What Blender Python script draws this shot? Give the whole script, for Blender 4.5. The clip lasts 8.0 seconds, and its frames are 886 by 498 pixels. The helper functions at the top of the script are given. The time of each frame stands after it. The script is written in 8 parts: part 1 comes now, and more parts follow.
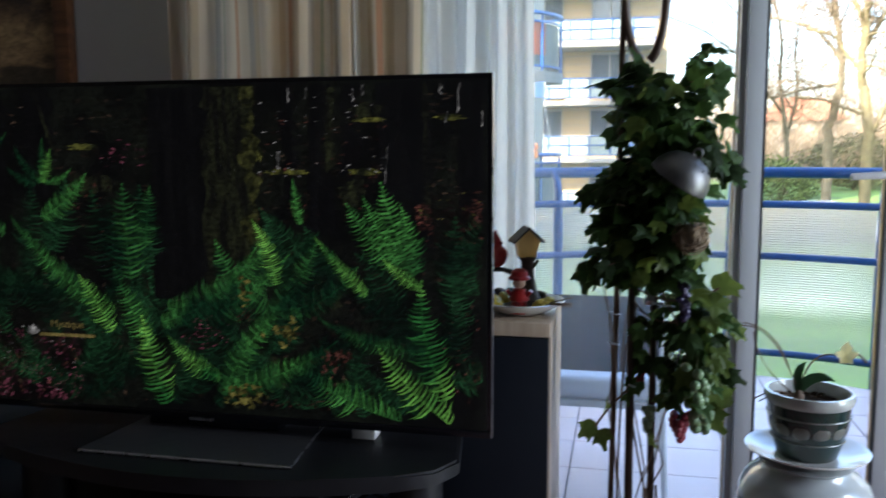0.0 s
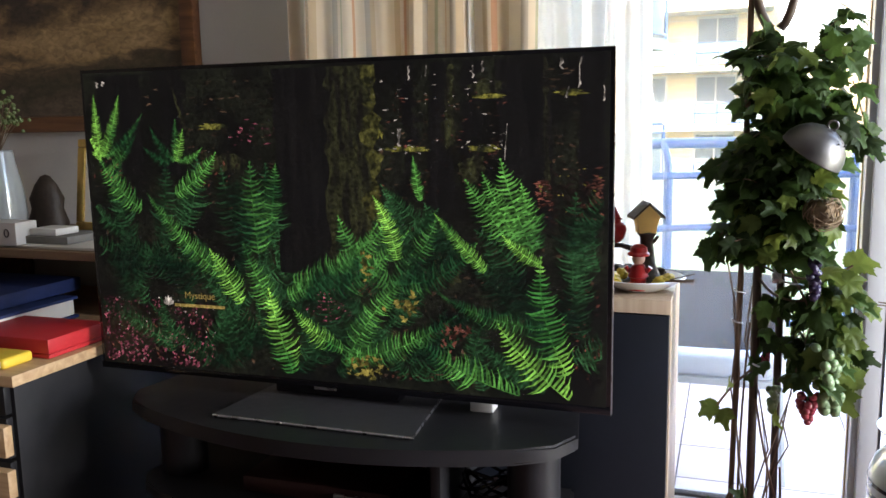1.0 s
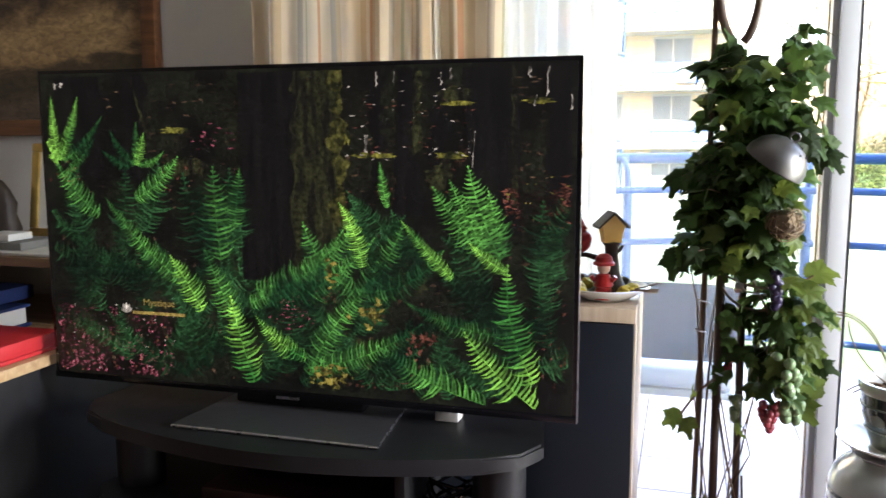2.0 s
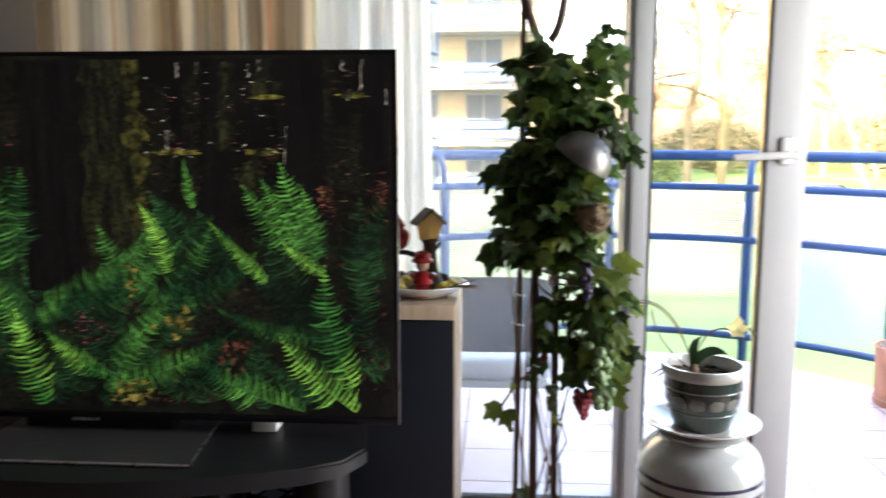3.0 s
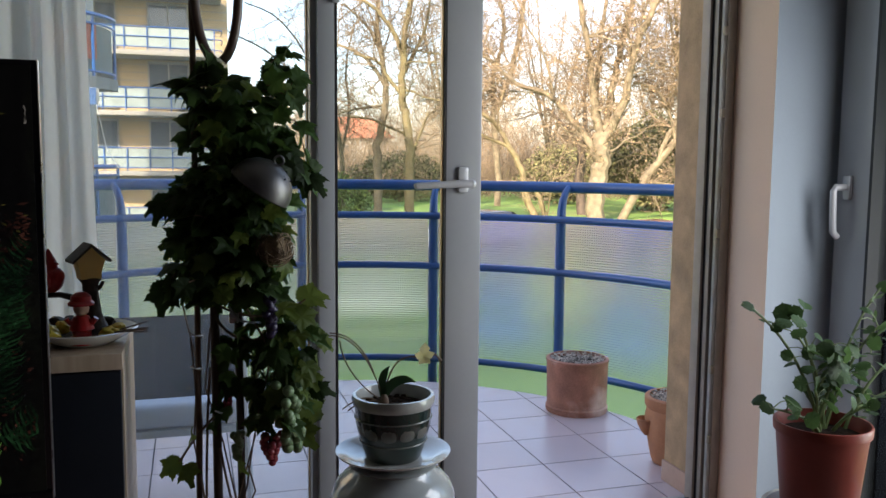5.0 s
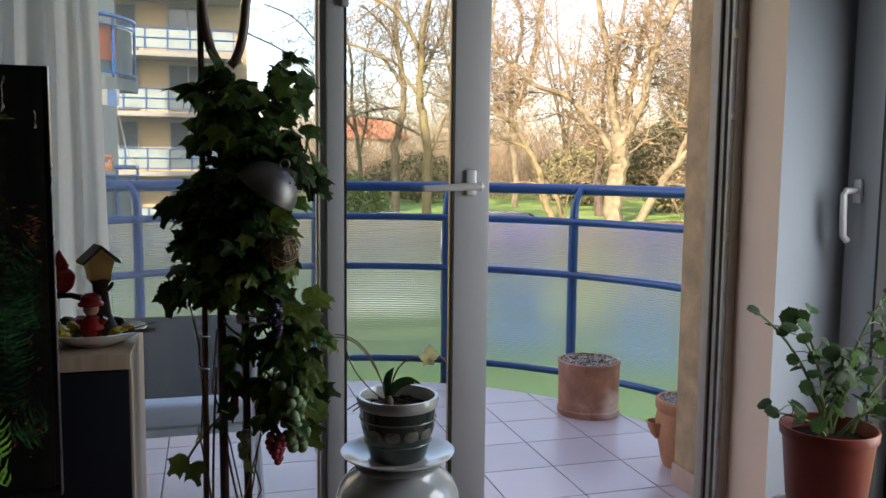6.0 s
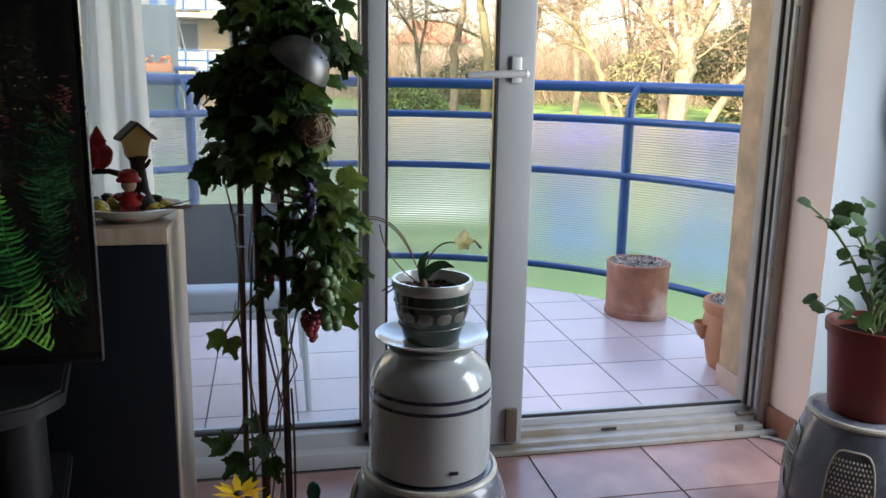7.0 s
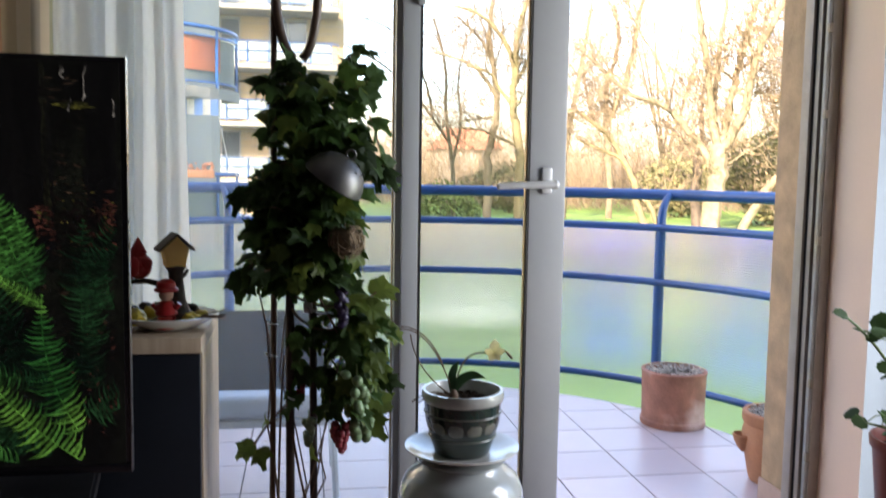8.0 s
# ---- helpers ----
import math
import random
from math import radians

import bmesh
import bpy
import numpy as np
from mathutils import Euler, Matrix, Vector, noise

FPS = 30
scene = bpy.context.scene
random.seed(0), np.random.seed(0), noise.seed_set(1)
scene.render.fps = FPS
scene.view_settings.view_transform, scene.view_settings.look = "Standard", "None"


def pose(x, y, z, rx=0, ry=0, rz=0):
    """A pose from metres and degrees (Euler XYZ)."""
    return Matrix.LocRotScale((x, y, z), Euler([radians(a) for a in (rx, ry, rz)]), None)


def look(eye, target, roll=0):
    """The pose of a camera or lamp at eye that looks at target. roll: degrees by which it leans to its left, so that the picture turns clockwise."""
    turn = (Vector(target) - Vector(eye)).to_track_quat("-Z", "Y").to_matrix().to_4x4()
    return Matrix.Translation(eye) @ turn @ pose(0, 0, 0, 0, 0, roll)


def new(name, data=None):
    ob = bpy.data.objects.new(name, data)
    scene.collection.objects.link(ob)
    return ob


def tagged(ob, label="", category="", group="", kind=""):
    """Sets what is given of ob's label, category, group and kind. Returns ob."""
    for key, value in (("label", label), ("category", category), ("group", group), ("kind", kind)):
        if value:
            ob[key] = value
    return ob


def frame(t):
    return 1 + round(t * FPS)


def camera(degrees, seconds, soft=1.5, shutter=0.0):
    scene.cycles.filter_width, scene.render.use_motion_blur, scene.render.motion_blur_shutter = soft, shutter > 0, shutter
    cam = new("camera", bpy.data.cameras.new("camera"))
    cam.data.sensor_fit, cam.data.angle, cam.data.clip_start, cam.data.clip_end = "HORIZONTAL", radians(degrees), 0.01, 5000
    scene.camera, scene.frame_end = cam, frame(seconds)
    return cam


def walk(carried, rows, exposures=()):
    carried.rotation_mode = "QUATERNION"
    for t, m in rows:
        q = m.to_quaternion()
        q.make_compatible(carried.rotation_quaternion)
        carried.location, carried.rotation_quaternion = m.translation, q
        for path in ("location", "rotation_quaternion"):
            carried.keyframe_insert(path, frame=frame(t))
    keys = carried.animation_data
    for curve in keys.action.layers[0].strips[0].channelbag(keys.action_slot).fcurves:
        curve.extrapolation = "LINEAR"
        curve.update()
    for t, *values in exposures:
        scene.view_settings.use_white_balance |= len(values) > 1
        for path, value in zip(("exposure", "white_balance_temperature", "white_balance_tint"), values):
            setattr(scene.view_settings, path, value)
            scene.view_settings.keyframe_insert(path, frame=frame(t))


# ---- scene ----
cam = camera(56.2, 8.0, shutter=0.4)
PATH = [
    (0, (0.309, 0.146, 1.128), (-0.113, 2.087, 0.894), -0.2),
    (0.5, (0.277, 0.134, 1.132), (-0.309, 2.022, 0.829), -1.0),
    (1, (0.273, 0.129, 1.138), (-0.374, 1.998, 0.838), -1.0),
    (2.5, (0.251, 0.141, 1.119), (-0.148, 2.084, 0.863), 0.2),
    (3, (0.255, 0.176, 1.121), (0.125, 2.153, 0.848), 0.0),
    (3.5, (0.255, 0.232, 1.13), (0.489, 2.203, 0.885), -0.1),
    (4, (0.277, 0.243, 1.133), (0.759, 2.173, 0.934), 0.7),
    (4.5, (0.287, 0.26, 1.114), (0.873, 2.161, 0.914), 0.5),
    (6, (0.309, 0.235, 1.121), (0.853, 2.15, 0.924), 0.6),
    (6.5, (0.335, 0.229, 1.097), (0.78, 2.157, 0.805), 1.1),
    (6.8, (0.348, 0.236, 1.081), (0.776, 2.155, 0.706), 1.05),
    (7, (0.355, 0.24, 1.072), (0.759, 2.154, 0.654), 1.0),
    (7.5, (0.365, 0.234, 1.079), (0.747, 2.166, 0.732), 1.1),
    (8, (0.358, 0.231, 1.088), (0.686, 2.196, 0.913), 0.9),
]

# --- exposure, daylight ---
EXPOSURES = [(0.0, 3.2, 6100, 15), (0.5, 4.2, 7000, 19), (1.0, 4.64, 7150, 20), (2.5, 4.88, 7250, 19), (3.0, 4.2, 7450, 19), (3.5, 3.36, 7650, 19), (4.0, 2.82, 7000, 18),
             (4.5, 2.36, 6750, 16), (6.0, 2.15, 7050, 17), (6.5, 2.28, 7000, 19), (7.0, 2.84, 6750, 15), (7.5, 3.16, 6900, 18), (8.0, 3.04, 6950, 18)]
walk(cam, [(t, look(eye, target, roll)) for t, eye, target, roll in PATH], EXPOSURES)

world = bpy.data.worlds.new("sky")
scene.world = world
world.use_nodes = True
wn = world.node_tree.nodes
sky = wn.new("ShaderNodeTexSky")
sky.sky_type = 'NISHITA'
sky.sun_disc = False
SUN_ELEV, SUN_AZ = radians(30), radians(218)      # azimuth clockwise from +Y
sky.sun_elevation, sky.sun_rotation = SUN_ELEV, SUN_AZ
sky.dust_density = 3.0
wn["Background"].inputs[1].default_value = 0.15
world.node_tree.links.new(sky.outputs[0], wn["Background"].inputs[0])
sun = new("sun", bpy.data.lights.new("sun", 'SUN'))
sun.data.energy, sun.data.angle, sun.data.color = 3.0, radians(0.6), (1.0, 0.86, 0.68)
to_sun = Vector((math.sin(SUN_AZ) * math.cos(SUN_ELEV), math.cos(SUN_AZ) * math.cos(SUN_ELEV), math.sin(SUN_ELEV)))
sun.matrix_world = look(to_sun * 50, (0, 0, 0))

# the sky's light through the glazed door on the right
sky_lamp = new("sky_light", bpy.data.lights.new("sky_light", 'AREA'))
sky_lamp.data.shape, sky_lamp.data.size, sky_lamp.data.size_y = 'RECTANGLE', 0.75, 1.5
sky_lamp.data.energy, sky_lamp.data.color = 6, (0.86, 0.93, 1.0)
sky_lamp.matrix_world = look((2.29, 1.38, 1.0), (0.7, 1.38, 0.4))


# --- materials ---
def nodes_of(name):
    m = bpy.data.materials.new(name)
    m.use_nodes = True
    return m, m.node_tree.nodes, m.node_tree.links, m.node_tree.nodes["Principled BSDF"]


def mat(name, col, rough=0.5, metal=0.0, var=0.18, scale=12.0, bump=0.15, fine=90.0, per_object=0.0, per_island=0.0, coat=0.0, stain=None, stain_amount=0.0, sheen=0.0):
    """A surface with broad and fine variation, relief, and optional stains."""
    m, n, l, b = nodes_of(name)
    tc = n.new("ShaderNodeTexCoord")
    big, small = n.new("ShaderNodeTexNoise"), n.new("ShaderNodeTexNoise")
    big.inputs["Scale"].default_value, small.inputs["Scale"].default_value = scale, fine
    big.inputs["Detail"].default_value, small.inputs["Detail"].default_value = 5, 3
    l.new(tc.outputs["Object"], big.inputs["Vector"])
    l.new(tc.outputs["Object"], small.inputs["Vector"])
    mix = n.new("ShaderNodeMixRGB")
    mix.inputs[1].default_value = (*[c * (1 - var) for c in col], 1)
    mix.inputs[2].default_value = (*[min(1, c * (1 + var)) for c in col], 1)
    add = n.new("ShaderNodeMath")
    add.operation = 'ADD'
    sub = n.new("ShaderNodeMath")
    sub.operation = 'MULTIPLY'
    sub.inputs[1].default_value = 0.35
    l.new(small.outputs["Fac"], sub.inputs[0])
    l.new(big.outputs["Fac"], add.inputs[0])
    l.new(sub.outputs[0], add.inputs[1])
    ramp = n.new("ShaderNodeMapRange")
    ramp.inputs["From Min"].default_value, ramp.inputs["From Max"].default_value = 0.4, 0.95
    l.new(add.outputs[0], ramp.inputs["Value"])
    l.new(ramp.outputs[0], mix.inputs[0])
    out = mix.outputs[0]
    if stain:
        s = n.new("ShaderNodeTexNoise")
        s.inputs["Scale"].default_value = scale * 0.45
        s.inputs["Detail"].default_value = 8
        l.new(tc.outputs["Object"], s.inputs["Vector"])
        r = n.new("ShaderNodeMapRange")
        r.inputs["From Min"].default_value, r.inputs["From Max"].default_value = 0.5, 0.72
        r.inputs["To Max"].default_value = stain_amount
        l.new(s.outputs["Fac"], r.inputs["Value"])
        mm = n.new("ShaderNodeMixRGB")
        mm.inputs[2].default_value = (*stain, 1)
        l.new(r.outputs[0], mm.inputs[0])
        l.new(out, mm.inputs[1])
        out = mm.outputs[0]
    if per_object or per_island:
        if per_object:
            rnd = n.new("ShaderNodeObjectInfo").outputs["Random"]
        else:
            rnd = n.new("ShaderNodeNewGeometry").outputs["Random Per Island"]
        amount = per_object or per_island
        r = n.new("ShaderNodeMapRange")
        r.inputs["To Min"].default_value, r.inputs["To Max"].default_value = 1 - amount, 1 + amount
        l.new(rnd, r.inputs["Value"])
        hsv = n.new("ShaderNodeHueSaturation")
        l.new(r.outputs[0], hsv.inputs["Value"])
        l.new(out, hsv.inputs["Color"])
        out = hsv.outputs[0]
    l.new(out, b.inputs["Base Color"])
    rr = n.new("ShaderNodeMapRange")
    rr.inputs["To Min"].default_value, rr.inputs["To Max"].default_value = max(0.02, rough * 0.8), min(1, rough * 1.2)
    l.new(big.outputs["Fac"], rr.inputs["Value"])
    l.new(rr.outputs[0], b.inputs["Roughness"])
    b.inputs["Metallic"].default_value = metal
    b.inputs["Coat Weight"].default_value = coat
    b.inputs["Sheen Weight"].default_value = sheen
    if bump:
        bp = n.new("ShaderNodeBump")
        bp.inputs["Strength"].default_value, bp.inputs["Distance"].default_value = bump, 0.004
        l.new(add.outputs[0], bp.inputs["Height"])
        l.new(bp.outputs[0], b.inputs["Normal"])
    return m


def wood(name, dark, light, rough=0.45, along=(1.5, 22, 22)):
    m, n, l, b = nodes_of(name)
    tc, mp, no = n.new("ShaderNodeTexCoord"), n.new("ShaderNodeMapping"), n.new("ShaderNodeTexNoise")
    mp.inputs["Scale"].default_value = along
    no.inputs["Scale"].default_value, no.inputs["Detail"].default_value, no.inputs["Distortion"].default_value = 2.5, 7, 0.6
    l.new(tc.outputs["Object"], mp.inputs[0])
    l.new(mp.outputs[0], no.inputs["Vector"])
    cr = n.new("ShaderNodeValToRGB")
    cr.color_ramp.elements[0].color, cr.color_ramp.elements[1].color = (*dark, 1), (*light, 1)
    cr.color_ramp.elements[0].position, cr.color_ramp.elements[1].position = 0.3, 0.7
    l.new(no.outputs["Fac"], cr.inputs[0])
    l.new(cr.outputs[0], b.inputs["Base Color"])
    b.inputs["Roughness"].default_value = rough
    bp = n.new("ShaderNodeBump")
    bp.inputs["Strength"].default_value, bp.inputs["Distance"].default_value = 0.1, 0.002
    l.new(no.outputs["Fac"], bp.inputs["Height"])
    l.new(bp.outputs[0], b.inputs["Normal"])
    return m


def clear_glass(name, tint=(1, 1, 1), rough=0.0, veil=0.0):
    """A thin pane: straight-through light with a share of mirror."""
    m, n, l, b = nodes_of(name)
    tr, gl, mx, fr = n.new("ShaderNodeBsdfTransparent"), n.new("ShaderNodeBsdfGlossy"), n.new("ShaderNodeMixShader"), n.new("ShaderNodeFresnel")
    tr.inputs[0].default_value = (*tint, 1)
    gl.inputs["Roughness"].default_value = rough
    fr.inputs[0].default_value = 1.5
    l.new(fr.outputs[0], mx.inputs[0])
    l.new(tr.outputs[0], mx.inputs[1])
    l.new(gl.outputs[0], mx.inputs[2])
    out = mx.outputs[0]
    if veil:
        # a pale veil in place of reflections, which scatters the daylight behind it
        tl, md, tc, no, mr = n.new("ShaderNodeBsdfTranslucent"), n.new("ShaderNodeMixShader"), n.new("ShaderNodeTexCoord"), n.new("ShaderNodeTexNoise"), n.new("ShaderNodeMapRange")
        tl.inputs[0].default_value = (0.85, 0.87, 0.9, 1)
        no.inputs["Scale"].default_value, no.inputs["Detail"].default_value = 2.2, 5
        mr.inputs["To Min"].default_value, mr.inputs["To Max"].default_value = veil * 0.6, veil * 1.4
        l.new(tc.outputs["Object"], no.inputs["Vector"])
        l.new(no.outputs["Fac"], mr.inputs["Value"])
        l.new(mr.outputs[0], md.inputs[0])
        l.new(out, md.inputs[1])
        l.new(tl.outputs[0], md.inputs[2])
        out = md.outputs[0]
    l.new(out, n["Material Output"].inputs[0])
    return m


def ribbed_glass(name):
    m, n, l, b = nodes_of(name)
    b.inputs["Base Color"].default_value = (0.95, 0.96, 0.95, 1)
    b.inputs["Transmission Weight"].default_value = 1
    b.inputs["IOR"].default_value = 1.14
    b.inputs["Roughness"].default_value = 0.035
    uv = n.new("ShaderNodeTexCoord")
    h = None
    for ax, sc in (("Y", 25.0), ("X", 25.0)):
        w = n.new("ShaderNodeTexWave")
        w.bands_direction = ax
        w.inputs["Scale"].default_value = sc
        w.inputs["Distortion"].default_value = 0.3
        l.new(uv.outputs["UV"], w.inputs["Vector"])
        if h is None:
            h = w.outputs["Fac"]
        else:
            a = n.new("ShaderNodeMath")
            a.operation = 'MULTIPLY_ADD'
            a.inputs[1].default_value = 0.4
            l.new(w.outputs["Fac"], a.inputs[0])
            l.new(h, a.inputs[2])
            h = a.outputs[0]
    bp = n.new("ShaderNodeBump")
    bp.inputs["Strength"].default_value, bp.inputs["Distance"].default_value = 0.55, 0.003
    l.new(h, bp.inputs["Height"])
    l.new(bp.outputs[0], b.inputs["Normal"])
    t, ms = n.new("ShaderNodeBsdfTranslucent"), n.new("ShaderNodeMixShader")
    t.inputs[0].default_value = (0.85, 0.86, 0.84, 1)
    ms.inputs[0].default_value = 0.08
    l.new(bp.outputs[0], t.inputs["Normal"])
    l.new(b.outputs[0], ms.inputs[1])
    l.new(t.outputs[0], ms.inputs[2])
    l.new(ms.outputs[0], n["Material Output"].inputs[0])
    return m


def leaf_mat(name, col, rough=0.45, trans=0.35, per=0.35):
    """A leaf: gloss on top, light passing through."""
    m, n, l, b = nodes_of(name)
    tc, no = n.new("ShaderNodeTexCoord"), n.new("ShaderNodeTexNoise")
    no.inputs["Scale"].default_value, no.inputs["Detail"].default_value = 60, 4
    l.new(tc.outputs["Object"], no.inputs["Vector"])
    mx = n.new("ShaderNodeMixRGB")
    mx.inputs[1].default_value = (*[c * 0.65 for c in col], 1)
    mx.inputs[2].default_value = (*[c * 1.35 for c in col], 1)
    l.new(no.outputs["Fac"], mx.inputs[0])
    oi, r, hsv = n.new("ShaderNodeObjectInfo"), n.new("ShaderNodeMapRange"), n.new("ShaderNodeHueSaturation")
    r.inputs["To Min"].default_value, r.inputs["To Max"].default_value = 1 - per, 1 + per
    l.new(oi.outputs["Random"], r.inputs["Value"])
    l.new(r.outputs[0], hsv.inputs["Value"])
    l.new(mx.outputs[0], hsv.inputs["Color"])
    l.new(hsv.outputs[0], b.inputs["Base Color"])
    b.inputs["Roughness"].default_value = rough
    b.inputs["Specular IOR Level"].default_value = 0.22
    t, ms = n.new("ShaderNodeBsdfTranslucent"), n.new("ShaderNodeMixShader")
    h2 = n.new("ShaderNodeHueSaturation")
    h2.inputs["Value"].default_value = 1.6
    h2.inputs["Hue"].default_value = 0.48
    l.new(hsv.outputs[0], h2.inputs["Color"])
    l.new(h2.outputs[0], t.inputs[0])
    ms.inputs[0].default_value = trans
    l.new(b.outputs[0], ms.inputs[1])
    l.new(t.outputs[0], ms.inputs[2])
    l.new(ms.outputs[0], n["Material Output"].inputs[0])
    return m


def glow(name, col, strength, col2=None, scale=8.0, cut=(0.35, 0.65), grain=0.5, piece=0.0, stretch=None):
    """A lit part of the television's picture, mottled at two scales."""
    m, n, l, b = nodes_of(name)
    b.inputs["Base Color"].default_value = (0.012, 0.012, 0.012, 1)
    b.inputs["Roughness"].default_value = 0.35
    b.inputs["Specular IOR Level"].default_value = 0.2
    b.inputs["Emission Strength"].default_value = strength
    if col2 is None:
        col2 = [c * 0.3 for c in col]
    tc, no, cr = n.new("ShaderNodeTexCoord"), n.new("ShaderNodeTexNoise"), n.new("ShaderNodeValToRGB")
    no.inputs["Scale"].default_value, no.inputs["Detail"].default_value = scale, 6
    cr.color_ramp.elements[0].position, cr.color_ramp.elements[1].position = cut
    cr.color_ramp.elements[0].color, cr.color_ramp.elements[1].color = (*col2, 1), (*col, 1)
    if stretch:
        mp = n.new("ShaderNodeMapping")
        mp.inputs["Scale"].default_value = stretch
        l.new(tc.outputs["Object"], mp.inputs[0])
        l.new(mp.outputs[0], no.inputs["Vector"])
    else:
        l.new(tc.outputs["Object"], no.inputs["Vector"])
    l.new(no.outputs["Fac"], cr.inputs[0])
    fine, mr, mu = n.new("ShaderNodeTexNoise"), n.new("ShaderNodeMapRange"), n.new("ShaderNodeMixRGB")
    fine.inputs["Scale"].default_value, fine.inputs["Detail"].default_value = 130, 3
    mr.inputs["From Min"].default_value, mr.inputs["From Max"].default_value = 0.3, 0.7
    mr.inputs["To Min"].default_value, mr.inputs["To Max"].default_value = 1 - grain, 1 + grain
    mu.blend_type = 'MULTIPLY'
    mu.inputs[0].default_value = 1
    l.new(tc.outputs["Object"], fine.inputs["Vector"])
    l.new(fine.outputs["Fac"], mr.inputs["Value"])
    l.new(cr.outputs[0], mu.inputs[1])
    l.new(mr.outputs[0], mu.inputs[2])
    out = mu.outputs[0]
    if piece:
        # each small piece a little lighter or darker than the next
        geo, pr_, pm = n.new("ShaderNodeNewGeometry"), n.new("ShaderNodeMapRange"), n.new("ShaderNodeMixRGB")
        pr_.inputs["To Min"].default_value, pr_.inputs["To Max"].default_value = 1 - piece, 1 + piece
        pm.blend_type = 'MULTIPLY'
        pm.inputs[0].default_value = 1
        l.new(geo.outputs["Random Per Island"], pr_.inputs["Value"])
        l.new(out, pm.inputs[1])
        l.new(pr_.outputs[0], pm.inputs[2])
        out = pm.outputs[0]
    l.new(out, b.inputs["Emission Color"])
    return m


WALL = mat("wall_paint", (0.72, 0.71, 0.69), 0.7, var=0.05, scale=3, bump=0.12, fine=160)
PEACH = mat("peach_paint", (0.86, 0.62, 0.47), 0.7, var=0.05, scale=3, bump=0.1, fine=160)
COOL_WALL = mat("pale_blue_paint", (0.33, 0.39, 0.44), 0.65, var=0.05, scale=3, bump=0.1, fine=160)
# unseen walls and ceiling, toned down to cut bounced light in the room
ROOM_WALL = mat("taupe_unseen_wall", (0.25, 0.215, 0.185), 0.8, var=0.08, scale=4, bump=0.1, fine=120)
CEIL = mat("ceiling_paint", (0.5, 0.49, 0.47), 0.8, var=0.03, scale=2)
PLASTER_OUT = mat("beige_plaster", (0.41, 0.265, 0.15), 0.9, var=0.3, scale=14, bump=0.8, fine=160, stain=(0.22, 0.16, 0.1), stain_amount=0.6)
PVC = mat("white_plastic", (0.385, 0.4, 0.42), 0.3, var=0.04, scale=4, bump=0.03, stain=(0.5, 0.48, 0.44), stain_amount=0.25)
PVC_DIRTY = mat("worn_white_plastic", (0.32, 0.315, 0.3), 0.4, var=0.16, scale=14, bump=0.1, stain=(0.26, 0.2, 0.1), stain_amount=0.75)
# right jamb, darker and browner than the other frame parts
JAMB = mat("taupe_plastic", (0.3, 0.255, 0.215), 0.4, var=0.15, scale=14, bump=0.08, stain=(0.3, 0.24, 0.17), stain_amount=0.5)
GASKET = mat("black_rubber", (0.02, 0.02, 0.022), 0.6, var=0.2)
SPACER = mat("brass_spacer", (0.55, 0.4, 0.2), 0.35, 0.6)
STEEL = mat("brushed_steel", (0.62, 0.62, 0.63), 0.28, 1.0, var=0.08, scale=30, bump=0.04)
GREY_METAL = mat("grey_handle", (0.6, 0.61, 0.62), 0.3, 0.2, var=0.05)
BROWN_PLASTIC = mat("brown_plastic", (0.12, 0.09, 0.07), 0.4)
GLASS = clear_glass("window_glass", (0.93, 0.96, 0.96))
# pane with the reflection veil mixed into its shader
VEILED_GLASS = clear_glass("veiled_window_glass", (0.93, 0.96, 0.96), veil=0.06)
RIBBED = ribbed_glass("ribbed_glass")
BLUE = mat("blue_enamel", (0.008, 0.075, 0.27), 0.35, var=0.12, scale=10, bump=0.05, coat=0.3, stain=(0.03, 0.06, 0.16), stain_amount=0.4)
TILE_IN = mat("terracotta_tile", (0.3, 0.18, 0.168), 0.3, var=0.2, scale=10, bump=0.06, per_object=0.12, stain=(0.5, 0.33, 0.28), stain_amount=0.5)
TILE_OUT = mat("pinkish_tile", (0.57, 0.475, 0.485), 0.3, var=0.04, scale=5, bump=0.02, per_object=0.05, stain=(0.5, 0.42, 0.41), stain_amount=0.12)
GROUT = mat("grey_grout", (0.1, 0.085, 0.085), 0.9, var=0.2, scale=30)
SKIRT_OUT = mat("beige_skirting_tile", (0.46, 0.3, 0.23), 0.5, var=0.12, scale=15, stain=(0.4, 0.3, 0.25), stain_amount=0.4)
SKIRT = mat("terracotta_skirting", (0.3, 0.115, 0.065), 0.45, var=0.15, scale=15)
BLACK_LAM = mat("black_laminate", (0.012, 0.012, 0.0135), 0.45, var=0.2, scale=20, bump=0.05)
BLACK_GLOSS = mat("black_gloss", (0.006, 0.006, 0.008), 0.12, var=0.1)
NAVY_FRONT = mat("dark_blue_black_panel", (0.009, 0.012, 0.018), 0.5, var=0.2, scale=6, bump=0.05)
BEECH = wood("beech", (0.42, 0.26, 0.13), (0.6, 0.41, 0.23))
PALE_WOOD = wood("pale_birch", (0.36, 0.275, 0.195), (0.48, 0.38, 0.28), along=(22, 22, 1.5))
DARK_WOOD = wood("walnut_frame", (0.09, 0.035, 0.015), (0.2, 0.085, 0.035), 0.35)
SHELF_WOOD = wood("brown_shelf", (0.16, 0.09, 0.05), (0.27, 0.17, 0.1))
GOLD = mat("gold_leaf", (0.7, 0.48, 0.16), 0.3, 0.9, var=0.2, scale=40)
WHITE_CER = mat("white_ceramic", (0.66, 0.66, 0.63), 0.15, var=0.05, scale=6, bump=0.02, coat=0.5)
